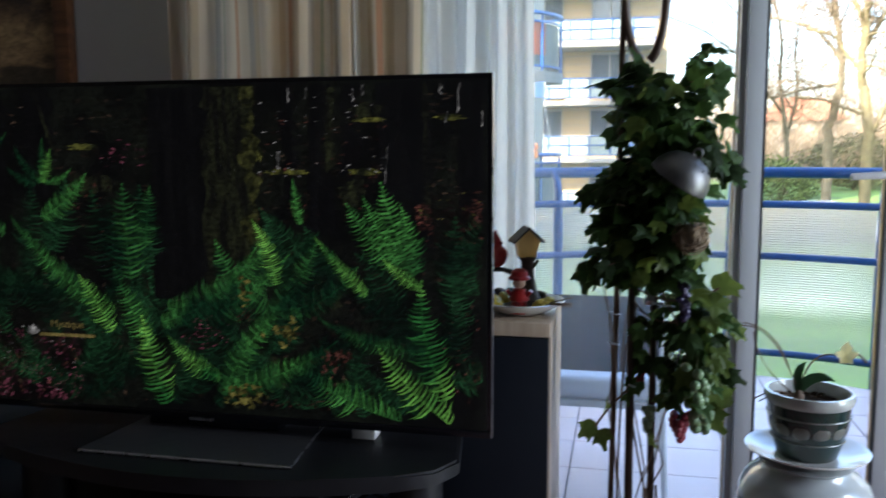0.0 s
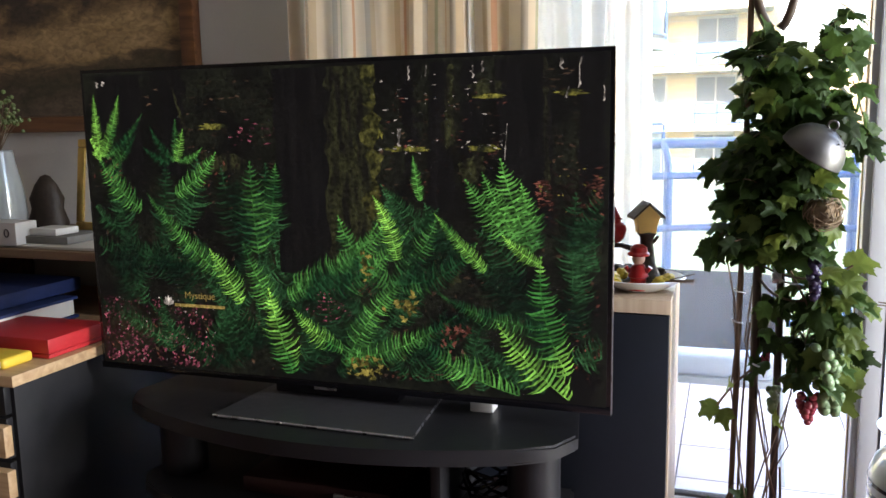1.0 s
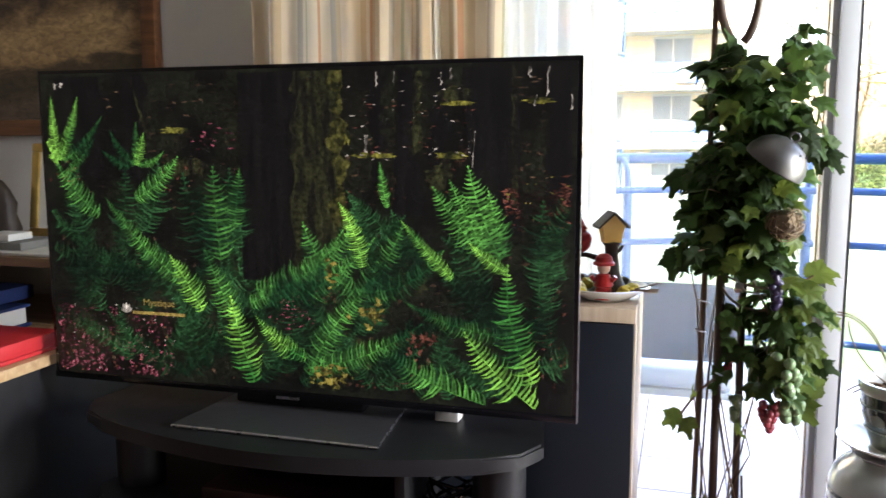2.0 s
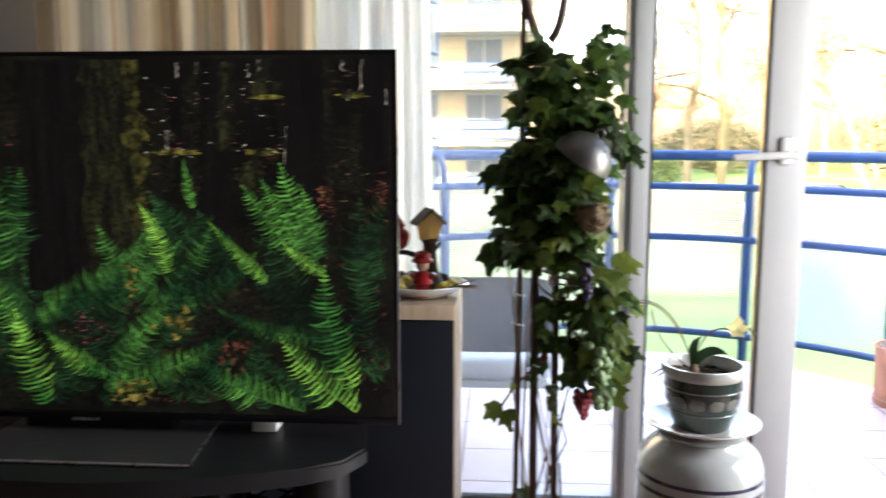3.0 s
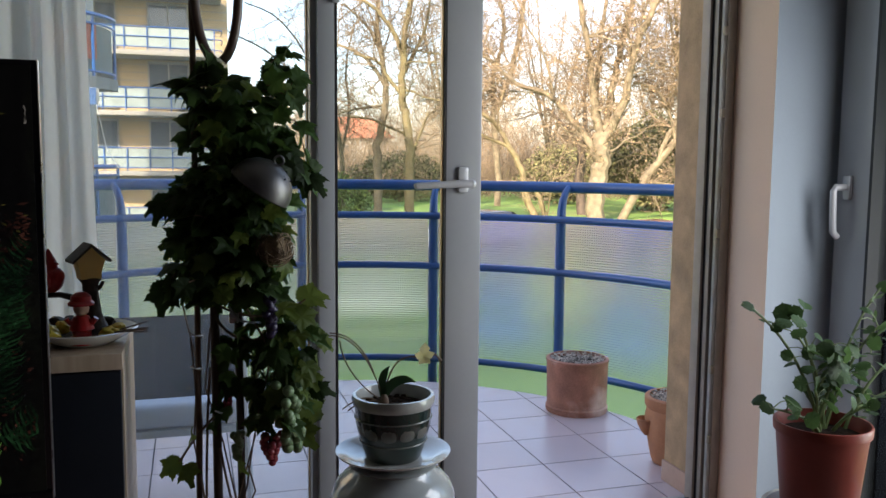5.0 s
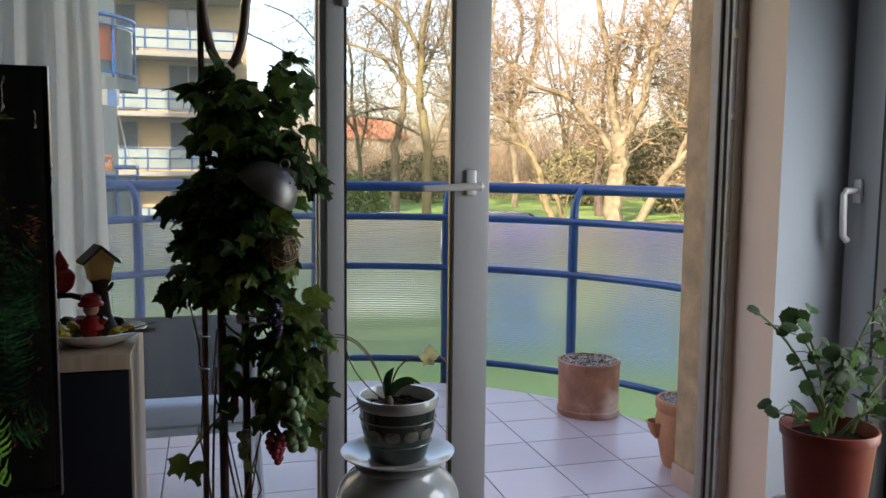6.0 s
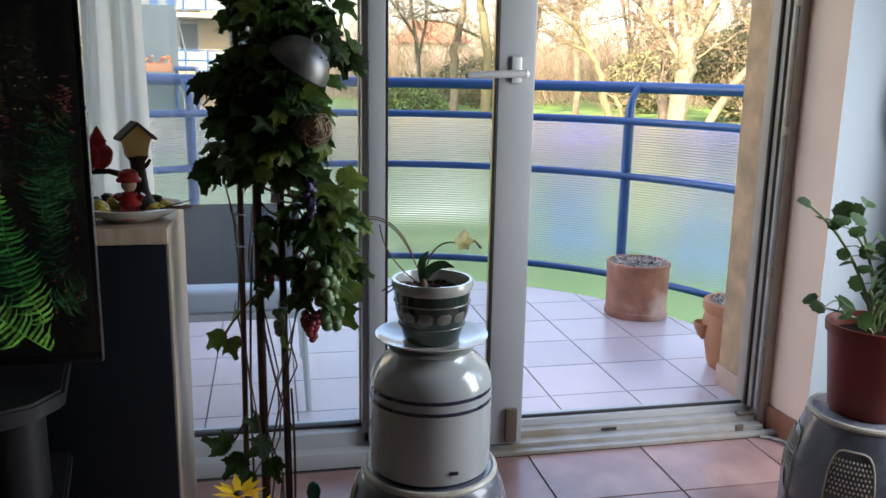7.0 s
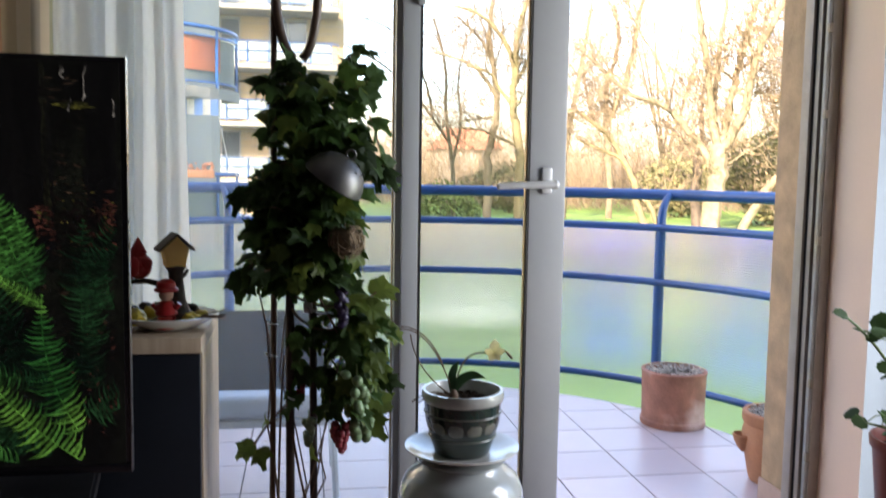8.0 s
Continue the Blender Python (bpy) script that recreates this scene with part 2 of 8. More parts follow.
CREAM_CER = mat("cream_ceramic", (0.35, 0.38, 0.385), 0.18, var=0.06, scale=5, bump=0.02, coat=0.6, stain=(0.42, 0.43, 0.41), stain_amount=0.35)
NAVY_CER = mat("navy_glaze", (0.007, 0.011, 0.04), 0.15, coat=0.5)
GREEN_CER = mat("dark_green_glaze", (0.012, 0.027, 0.023), 0.16, var=0.3, scale=20, coat=0.5)
GREY_CER = mat("grey_blue_glaze", (0.12, 0.135, 0.17), 0.28, var=0.2, scale=14, bump=0.1, coat=0.4, stain=(0.2, 0.21, 0.25), stain_amount=0.5)
DARK_CER = mat("dark_floral_glaze", (0.03, 0.035, 0.055), 0.25, var=0.5, scale=45, bump=0.1, coat=0.3)
SILVER_CER = mat("pale_embossed_glaze", (0.45, 0.43, 0.37), 0.35, var=0.2, scale=30, bump=0.2)
RELIEF = mat("grey_relief_glaze", (0.12, 0.12, 0.105), 0.25, var=0.2, scale=30, coat=0.3)
POT_RIM = mat("grey_white_glaze", (0.36, 0.37, 0.35), 0.2, var=0.2, scale=20, coat=0.4)
SOIL = mat("potting_soil", (0.025, 0.017, 0.012), 0.95, var=0.5, scale=60, bump=1.0, fine=200)
CHIPS = mat("bark_chips", (0.62, 0.56, 0.5), 0.9, var=0.5, scale=60, bump=0.4, per_island=0.5)
TERRA = mat("terracotta_pot", (0.38, 0.17, 0.115), 0.85, var=0.45, scale=11, bump=0.5, fine=150, stain=(0.7, 0.54, 0.47), stain_amount=0.95)
TERRA2 = mat("orange_terracotta", (0.46, 0.2, 0.1), 0.85, var=0.2, scale=9, bump=0.2, stain=(0.6, 0.38, 0.25), stain_amount=0.4)
RED_PLASTIC = mat("brick_red_plastic", (0.185, 0.034, 0.024), 0.4, var=0.1, scale=12, bump=0.04)
for m, level in ((SOIL, 0.05), (BLACK_LAM, 0.3), (NAVY_FRONT, 0.25), (RED_PLASTIC, 0.3), (CHIPS, 0.2)):
    m.node_tree.nodes["Principled BSDF"].inputs["Specular IOR Level"].default_value = level
IVY = leaf_mat("ivy_leaf", (0.027, 0.058, 0.012), 0.6, 0.25, 0.6)
IVY_LIGHT = leaf_mat("young_ivy_leaf", (0.085, 0.125, 0.025), 0.45, 0.4, 0.35)
GERANIUM = leaf_mat("geranium_leaf", (0.03, 0.066, 0.02), 0.6, 0.3, 0.4)
ORCHID_LEAF = leaf_mat("orchid_leaf", (0.05, 0.1, 0.045), 0.3, 0.1, 0.2)
PETAL = leaf_mat("pale_yellow_petal", (0.72, 0.7, 0.42), 0.5, 0.4, 0.1)
YELLOW_PETAL = leaf_mat("yellow_petal", (0.8, 0.55, 0.03), 0.5, 0.3, 0.15)
STEM = mat("green_stem", (0.12, 0.17, 0.06), 0.5, var=0.25, scale=40)
TWIG = mat("brown_twig", (0.12, 0.075, 0.045), 0.7, var=0.3, scale=40, bump=0.3)
ROD = mat("bronze_rod", (0.07, 0.055, 0.045), 0.35, 0.6, var=0.2, scale=30)
LOOP = mat("dark_brown_cane", (0.1, 0.065, 0.045), 0.35, var=0.25, scale=30)
GRAPE_G = mat("green_grape", (0.13, 0.2, 0.1), 0.3, var=0.2, per_island=0.25)
GRAPE_R = mat("red_grape", (0.2, 0.03, 0.04), 0.22, var=0.2, per_island=0.3)
GRAPE_B = mat("black_grape", (0.02, 0.015, 0.04), 0.25, var=0.3, per_island=0.3)
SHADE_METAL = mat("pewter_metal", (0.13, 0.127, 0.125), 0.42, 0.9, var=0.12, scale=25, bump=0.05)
STRAW = mat("nest_straw", (0.17, 0.12, 0.07), 0.85, var=0.4, scale=50, per_island=0.4)
RED_PAINT = mat("red_gloss_paint", (0.42, 0.02, 0.02), 0.3, var=0.2, scale=60)
SKIN = mat("painted_resin", (0.7, 0.45, 0.33), 0.45)
CREAM_RESIN = mat("yellow_resin", (0.95, 0.7, 0.33), 0.5, var=0.1, scale=60)
# thin walled, so that daylight shows through
glow_through = CREAM_RESIN.node_tree.nodes.new("ShaderNodeBsdfTranslucent")
glow_through.inputs[0].default_value = (0.95, 0.74, 0.38, 1)
resin_mix = CREAM_RESIN.node_tree.nodes.new("ShaderNodeMixShader")
resin_mix.inputs[0].default_value = 0.6
CREAM_RESIN.node_tree.links.new(CREAM_RESIN.node_tree.nodes["Principled BSDF"].outputs[0], resin_mix.inputs[1])
CREAM_RESIN.node_tree.links.new(glow_through.outputs[0], resin_mix.inputs[2])
CREAM_RESIN.node_tree.links.new(resin_mix.outputs[0], CREAM_RESIN.node_tree.nodes["Material Output"].inputs[0])
BARK_RESIN = mat("dark_bark_resin", (0.05, 0.04, 0.03), 0.6, var=0.4, scale=80, bump=0.6)
YELLOW = mat("yellow_paint", (0.7, 0.55, 0.06), 0.5, var=0.2, scale=50)
PAPER = mat("paper", (0.75, 0.74, 0.7), 0.8, var=0.05, scale=30)
NAVY_BOOK = mat("navy_cloth", (0.012, 0.03, 0.12), 0.6, var=0.2, scale=30, bump=0.2)
RED_BOX = mat("red_card", (0.5, 0.02, 0.025), 0.45, var=0.1, scale=15)
YELLOW_BOX = mat("yellow_card", (0.75, 0.52, 0.05), 0.5, var=0.1, scale=15)
WHITE_BOX = mat("white_card", (0.7, 0.69, 0.66), 0.55, var=0.05)
DARK_CLOTH = mat("charcoal_sling", (0.03, 0.035, 0.04), 0.75, var=0.2, scale=30, bump=0.3, fine=300)
CUSHION = mat("pale_blue_grey_cushion", (0.5, 0.54, 0.6), 0.85, var=0.08, scale=8, bump=0.3, sheen=0.2)
ALU = mat("white_tube", (0.6, 0.62, 0.63), 0.35, 0.4)


# --- mesh helpers ---
def base_of(ob):
    p = Vector()
    while ob:
        p += ob.location
        ob = ob.parent
    return p


def smooth(me, angle=40):
    me.polygons.foreach_set("use_smooth", [True] * len(me.polygons))
    me.set_sharp_from_angle(angle=radians(angle))


def part(name, bm, material, parent=None, label="", sm=True, uv=None):
    """Links a bmesh, modelled in place, as one mesh object under its thing or part."""
    if parent:
        bmesh.ops.translate(bm, vec=-base_of(parent), verts=bm.verts)
    me = bpy.data.meshes.new(name)
    bm.to_mesh(me)
    bm.free()
    for mt in (material if isinstance(material, (list, tuple)) else [material]):
        me.materials.append(mt)
    if sm:
        smooth(me)
    ob = new(name, me)
    ob.parent = parent
    if label:
        ob["label"] = label
    return ob


def thing(name, label, category, loc=(0, 0, 0), group="", kind=""):
    e = new(name)
    e.empty_display_size = 0.05
    e.location = loc
    return tagged(e, label, category, group, kind)


def box(x0, x1, y0, y1, z0, z1, bevel=0.0, bm=None, seg=2):
    b = bm or bmesh.new()
    r = bmesh.ops.create_cube(b, size=1.0)
    for v in r["verts"]:
        v.co = ((x0 + x1) / 2 + v.co.x * (x1 - x0), (y0 + y1) / 2 + v.co.y * (y1 - y0), (z0 + z1) / 2 + v.co.z * (z1 - z0))
    if bevel:
        edges = list({e for v in r["verts"] for e in v.link_edges})
        bmesh.ops.bevel(b, geom=edges, offset=bevel, segments=seg, profile=0.6, affect='EDGES')
    return b


def lathe(profile, at=(0, 0, 0), seg=32, bm=None, cap=True, scale=(1, 1)):
    """Turns (radius, height) pairs round the upright axis at a place."""
    b = bm or bmesh.new()
    rings = []
    for r, z in profile:
        rings.append([b.verts.new((at[0] + scale[0] * r * math.cos(2 * math.pi * i / seg), at[1] + scale[1] * r * math.sin(2 * math.pi * i / seg), at[2] + z)) for i in range(seg)])
    for a, c in zip(rings, rings[1:]):
        for i in range(seg):
            b.faces.new((a[i], a[(i + 1) % seg], c[(i + 1) % seg], c[i]))
    if cap:
        if profile[0][0] > 1e-4:
            b.faces.new(list(reversed(rings[0])))
        if profile[-1][0] > 1e-4:
            b.faces.new(rings[-1])
    return b


def tube(points, radius, seg=8, bm=None, end=None, closed=False):
    """A round rod along points; end: its radius at the far end."""
    b = bm or bmesh.new()
    pts = [Vector(p) for p in points]
    n = len(pts)
    rings, ref = [], None
    for i, p in enumerate(pts):
        if closed:
            d = (pts[(i + 1) % n] - pts[i - 1]).normalized()
        else:
            d = (pts[min(i + 1, n - 1)] - pts[max(i - 1, 0)]).normalized()
        if ref is None:
            ref = d.orthogonal().normalized()
        ref = (ref - d * ref.dot(d)).normalized()
        side = d.cross(ref)
        r = radius if end is None else radius + (end - radius) * i / max(1, n - 1)
        rings.append([b.verts.new(p + (ref * math.cos(2 * math.pi * k / seg) + side * math.sin(2 * math.pi * k / seg)) * r) for k in range(seg)])
    pairs = list(zip(rings, rings[1:])) + ([(rings[-1], rings[0])] if closed else [])
    for a, c in pairs:
        for k in range(seg):
            b.faces.new((a[k], a[(k + 1) % seg], c[(k + 1) % seg], c[k]))
    if not closed:
        b.faces.new(list(reversed(rings[0])))
        b.faces.new(rings[-1])
    return b


def ball(at, r, bm=None, sub=2, sc=(1, 1, 1)):
    b = bm or bmesh.new()
    res = bmesh.ops.create_icosphere(b, subdivisions=sub, radius=r)
    for v in res["verts"]:
        v.co = Vector((at[0] + v.co.x * sc[0], at[1] + v.co.y * sc[1], at[2] + v.co.z * sc[2]))
    return b


def curve_pts(a, b, c, n=10):
    """Points on a bent line from a by way of b to c."""
    a, b, c = Vector(a), Vector(b), Vector(c)
    return [a * (1 - t) ** 2 + b * 2 * t * (1 - t) + c * t * t for t in (i / n for i in range(n + 1))]


def prism(poly, z0, z1, bm=None):
    """An upright block over a flat outline."""
    b = bm or bmesh.new()
    lo = [b.verts.new((x, y, z0)) for x, y in poly]
    hi = [b.verts.new((x, y, z1)) for x, y in poly]
    n = len(poly)
    for i in range(n):
        b.faces.new((lo[i], lo[(i + 1) % n], hi[(i + 1) % n], hi[i]))
    b.faces.new(hi)
    b.faces.new(list(reversed(lo)))
    return b


rng = random.Random(7)

# --- the room ---
X_REV, Y_IN, Y_FR, Y_OUT, X_RIGHT, Z_HEAD = 1.87, 2.24, 2.43, 2.785, 2.065, 2.38
X_LEFT, Y_BACK, Z_CEIL, X_OPEN_L = -2.8, -4.0, 2.7, -0.86
GROUND = -1.8


def structure(name, bm, material, label, category, sm=False):
    return tagged(part(name, bm, material, sm=sm), label, category, kind="structure")


# north wall: left part, lintel, right pier, and the outer leaf of the facade round the opening
b = box(X_LEFT, X_OPEN_L, Y_IN, Y_FR, 0, Z_CEIL)
box(X_OPEN_L, X_REV, Y_IN, Y_FR, Z_HEAD, Z_CEIL, bm=b)
structure("wall_north", b, WALL, "pale grey painted wall with a painting on it", "wall")
b = prism([(X_REV, Y_IN), (X_RIGHT + 0.25, Y_IN), (X_RIGHT + 0.25, Y_FR), (X_REV - 0.016, Y_FR)], 0, Z_CEIL)
b.normal_update()
b.faces.ensure_lookup_table()
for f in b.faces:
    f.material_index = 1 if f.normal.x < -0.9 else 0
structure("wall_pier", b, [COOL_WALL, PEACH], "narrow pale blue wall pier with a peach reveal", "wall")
for x0, x1, y0, z0, z1 in ((-14, X_OPEN_L - 0.03, Y_FR + 0.002, GROUND, 13.0), (X_OPEN_L - 0.03, 1.905, Y_FR + 0.002, Z_HEAD + 0.02, 13.0),
                           (1.905, X_RIGHT + 0.35, Y_FR + 0.002, GROUND, 13.0), (X_OPEN_L - 0.03, 1.905, Y_FR + 0.08, GROUND, -0.23)):
    structure("facade", box(x0, x1, y0, Y_OUT, z0, z1), PLASTER_OUT, "rough beige plastered outer wall round the balcony door", "facade")
# right wall with its own glazed door next to the corner
b = box(X_RIGHT, X_RIGHT + 0.25, Y_BACK, 0.92, 0, Z_CEIL)
box(X_RIGHT, X_RIGHT + 0.25, 0.92, Y_IN, Z_HEAD, Z_CEIL, bm=b)
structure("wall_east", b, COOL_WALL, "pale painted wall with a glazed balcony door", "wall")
structure("wall_west", box(X_LEFT - 0.2, X_LEFT, Y_BACK, Y_FR, 0, Z_CEIL), ROOM_WALL, "plain taupe wall", "wall")
structure("wall_south", box(X_LEFT - 0.2, X_RIGHT + 0.25, Y_BACK - 0.2, Y_BACK, 0, Z_CEIL), ROOM_WALL, "plain taupe wall", "wall")
structure("ceiling", box(X_LEFT - 0.2, X_RIGHT + 0.25, Y_BACK - 0.2, Y_FR, Z_CEIL, Z_CEIL + 0.3), CEIL, "plain toned-down ceiling out of view", "ceiling")
b = box(X_RIGHT + 0.1, X_RIGHT + 0.35, Y_BACK - 6, Y_FR, Z_CEIL + 0.3, 13.0)
structure("side_facade", b, PLASTER_OUT, "beige plastered side of the building above the room", "facade")
structure("skirting_right", prism([(X_REV - 0.012, Y_IN - 0.012), (X_REV - 0.001, Y_IN - 0.012), (X_REV - 0.013, 2.399), (X_REV - 0.024, 2.399)], 0, 0.078), SKIRT, "terracotta skirting tile along the reveal", "baseboard")
structure("skirting_pier", box(X_REV - 0.012, X_RIGHT, Y_IN - 0.012, Y_IN - 0.001, 0, 0.075, 0.003), SKIRT, "terracotta skirting tile along the pier", "baseboard")

STRIKER = mat("worn_zinc", (0.26, 0.22, 0.17), 0.5, 0.5)
# --- glazing: frame, left pane, hinged leaf, threshold ---
frame_ob = thing("window_1", "white plastic window frame with fixed pane and door opening", "window", (0.6, 2.46, 0), kind="structure")
YF0, YF1 = 2.40, 2.50
part("jamb", box(1.822, X_REV - 0.016, YF0, YF1, 0.0, Z_HEAD, 0.004), JAMB, frame_ob, "taupe jamb")
part("jamb", box(1.816, 1.822, YF0 + 0.022, YF0 + 0.026, 0.06, Z_HEAD - 0.07, 0.002), GASKET, frame_ob)
part("jamb", box(1.812, 1.822, YF0 + 0.005, YF0 + 0.018, 0.06, Z_HEAD - 0.07, 0.002), PVC_DIRTY, frame_ob, "grubby plastic locking strip")
part("jamb", box(1.797, 1.822, YF0 + 0.055, YF1 - 0.005, 0.06, Z_HEAD - 0.07, 0.003), JAMB, frame_ob)
part("jamb", box(1.808, 1.822, YF0 + 0.029, YF0 + 0.0475, 0.06, Z_HEAD - 0.07, 0.002), JAMB, frame_ob)
part("jamb", box(1.805, 1.809, YF0 + 0.0535, YF0 + 0.056, 0.06, Z_HEAD - 0.07), GASKET, frame_ob)
part("jamb", box(1.808, 1.822, YF0 + 0.0475, YF0 + 0.0525, 0.06, Z_HEAD - 0.07, 0.001), GASKET, frame_ob)
for z in (0.28, 0.5, 0.92, 1.28, 1.52, 1.95):
    part("striker", box(1.810, 1.822, YF0 - 0.003, YF0 + 0.008, z - 0.013, z + 0.013, 0.002), STRIKER, frame_ob, "small worn striker plate")
part("head", box(X_OPEN_L + 0.002, 1.822, YF0, YF1, Z_HEAD - 0.07, Z_HEAD - 0.002, 0.004), PVC, frame_ob)
part("jamb", box(X_OPEN_L + 0.002, X_OPEN_L + 0.08, YF0, YF1, 0.0, Z_HEAD - 0.07, 0.004), PVC, frame_ob)
part("mullion", box(0.59, 0.655, YF0, YF1, 0.05, Z_HEAD - 0.07, 0.004), PVC, frame_ob, "white mullion between pane and door")
part("mullion", box(-0.2, -0.13, YF0, YF1, 0.05, Z_HEAD - 0.07, 0.004), PVC, frame_ob)
part("bottom_rail", box(X_OPEN_L + 0.08, 0.655, YF0, YF1, 0.0, 0.085, 0.004), PVC, frame_ob)
part("bottom_rail", box(X_OPEN_L + 0.08, 0.655, YF0 - 0.045, YF0, 0.0, 0.045, 0.004), PVC, frame_ob)
for x0, x1 in ((X_OPEN_L + 0.08, -0.2), (-0.13, 0.59)):
    p = part("pane", box(x0, x1, 2.447, 2.453, 0.085, Z_HEAD - 0.07), VEILED_GLASS, frame_ob, sm=False)
    p.visible_shadow = False
    part("glazing_seal", box(x0, x1, 2.436, 2.464, 0.085, 0.093), GASKET, frame_ob)
    part("glazing_seal", box(x1 - 0.003, x1, 2.443, 2.457, 0.093, Z_HEAD - 0.07), SPACER, frame_ob)
part("threshold", box(0.655, 1.822, YF0 + 0.05, YF1 + 0.01, 0.0, 0.062, 0.004), PVC, frame_ob, "white threshold with black seal")
part("threshold", box(0.655, 1.822, YF0 + 0.062, YF0 + 0.072, 0.062, 0.070, 0.001), GASKET, frame_ob, "black rubber seal")
part("threshold", box(0.655, 1.822, YF0 + 0.012, YF0 + 0.05, 0.0, 0.044, 0.003), PVC_DIRTY, frame_ob, "grubby ribbed threshold step")
part("threshold", box(0.655, 1.822, YF0 - 0.03, YF0 + 0.012, 0.0, 0.026, 0.004), PVC_DIRTY, frame_ob)
part("threshold", box(0.655, 1.86, YF0 - 0.056, YF0 - 0.03, 0.0, 0.014, 0.004), PVC_DIRTY, frame_ob, "stained white floor strip")
part("drain_slot", box(1.31, 1.355, YF0 + 0.008, YF0 + 0.014, 0.028, 0.036), GASKET, frame_ob)
part("corner_plate", box(1.757, 1.812, YF0 + 0.004, YF0 + 0.03, 0.044, 0.052, 0.002), BROWN_PLASTIC, frame_ob)
part("catch", box(1.728, 1.752, YF0 - 0.034, YF0 - 0.028, 0.004, 0.034, 0.002), BROWN_PLASTIC, frame_ob)

leaf = thing("balcony_door", "white plastic glazed door leaf with lever handle", "door", (0.65, 2.37, 0.06), kind="structure")
YL0, YL1 = 2.355, 2.398
part("stile", box(0.94, 1.04, YL0, YL1, 0.035, Z_HEAD - 0.06, 0.006), PVC, leaf)
part("stile", box(0.605, 0.652, YL0 + 0.02, YL1, 0.06, Z_HEAD - 0.06, 0.006), PVC, leaf)
part("bottom_rail", box(0.652, 0.94, YL0, YL1, 0.035, 0.14, 0.006), PVC, leaf)
part("top_rail", box(0.652, 0.94, YL0, YL1, Z_HEAD - 0.16, Z_HEAD - 0.06, 0.006), PVC, leaf)
p = part("pane", box(0.652, 0.94, 2.375, 2.381, 0.14, Z_HEAD - 0.16), GLASS, leaf, sm=False)
p.visible_shadow = False
part("glazing_seal", box(0.9365, 0.941, 2.353, 2.39, 0.14, Z_HEAD - 0.16), GASKET, leaf)
part("glazing_seal", box(0.934, 0.9365, 2.37, 2.386, 0.14, Z_HEAD - 0.16), SPACER, leaf, "thin brass-coloured spacer")
part("glazing_seal", box(0.652, 0.656, 2.374, 2.39, 0.14, Z_HEAD - 0.16), GASKET, leaf)
part("corner_block", box(0.988, 1.022, YL0 - 0.014, YL0, 0.045, 0.145, 0.004), BROWN_PLASTIC, leaf, "dark brown plastic corner block")
part("hinge", box(0.642, 0.66, YL0 + 0.004, YL0 + 0.02, 1.52, 1.58, 0.004), PVC, leaf)
h = part("handle_plate", box(0.972, 1.002, YL0 - 0.01, YL0, 1.045, 1.115, 0.008), GREY_METAL, leaf, "grey metal handle plate")
b = tube([(0.987, YL0 - 0.005, 1.07), (0.987, YL0 - 0.045, 1.07)], 0.0105, 14)
pts = curve_pts((0.998, YL0 - 0.045, 1.07), (0.96, YL0 - 0.05, 1.071), (0.85, YL0 - 0.043, 1.064), 10)
tube(pts, 0.011, 12, b, 0.0085)
ball(pts[-1], 0.0088, b, 2)
ball(pts[0], 0.012, b, 2)
part("lever", b, GREY_METAL, h)

# second glazed door, in the right wall
win2 = thing("window_2", "closed white glazed door with a lever handle turned down", "window", (X_RIGHT + 0.06, 1.5, 0), kind="structure")
XW0, XW1 = X_RIGHT + 0.03, X_RIGHT + 0.11
part("frame", box(XW0 + 0.02, XW1, 2.208, Y_IN - 0.001, 0, Z_HEAD - 0.002, 0.004), PVC, win2)
part("frame", box(XW0 + 0.02, XW1, 0.922, 0.985, 0, Z_HEAD - 0.002, 0.004), PVC, win2)
part("frame", box(XW0 + 0.02, XW1, 0.985, 2.208, Z_HEAD - 0.075, Z_HEAD - 0.002, 0.004), PVC, win2)
part("frame", box(XW0 + 0.02, XW1, 0.985, 2.208, 0, 0.08, 0.004), PVC, win2)
part("stile", box(XW0 - 0.02, XW1 - 0.02, 2.09, 2.215, 0.06, Z_HEAD - 0.08, 0.006), PVC, win2)
part("stile", box(XW0 - 0.02, XW1 - 0.02, 0.99, 1.07, 0.06, Z_HEAD - 0.08, 0.006), PVC, win2)
part("rail", box(XW0 - 0.02, XW1 - 0.02, 1.07, 2.09, 0.06, 0.16, 0.006), PVC, win2)
part("rail", box(XW0 - 0.02, XW1 - 0.02, 1.07, 2.09, Z_HEAD - 0.18, Z_HEAD - 0.08, 0.006), PVC, win2)
part("glazing_seal", box(XW0 - 0.024, XW0 + 0.02, 2.081, 2.091, 0.16, Z_HEAD - 0.18), GASKET, win2)
p = part("pane", box(XW0 + 0.014, XW0 + 0.02, 1.07, 2.081, 0.16, Z_HEAD - 0.18), GLASS, win2, sm=False)
p.visible_shadow = False
XH = XW0 - 0.02
h = part("handle_plate", box(XH - 0.01, XH, 2.153, 2.183, 1.03, 1.1, 0.008), GREY_METAL, win2)
b = tube([(XH - 0.005, 2.168, 1.066), (XH - 0.044, 2.168, 1.066), (XH - 0.052, 2.168, 1.055), (XH - 0.05, 2.168, 0.99), (XH - 0.047, 2.168, 0.94), (XH - 0.032, 2.168, 0.925)], 0.0095, 12)
part("lever", b, GREY_METAL, h)

# --- balcony ---
CX, CY, R_RAIL, R_SLAB = 0.75, 3.0, 1.76, 1.50


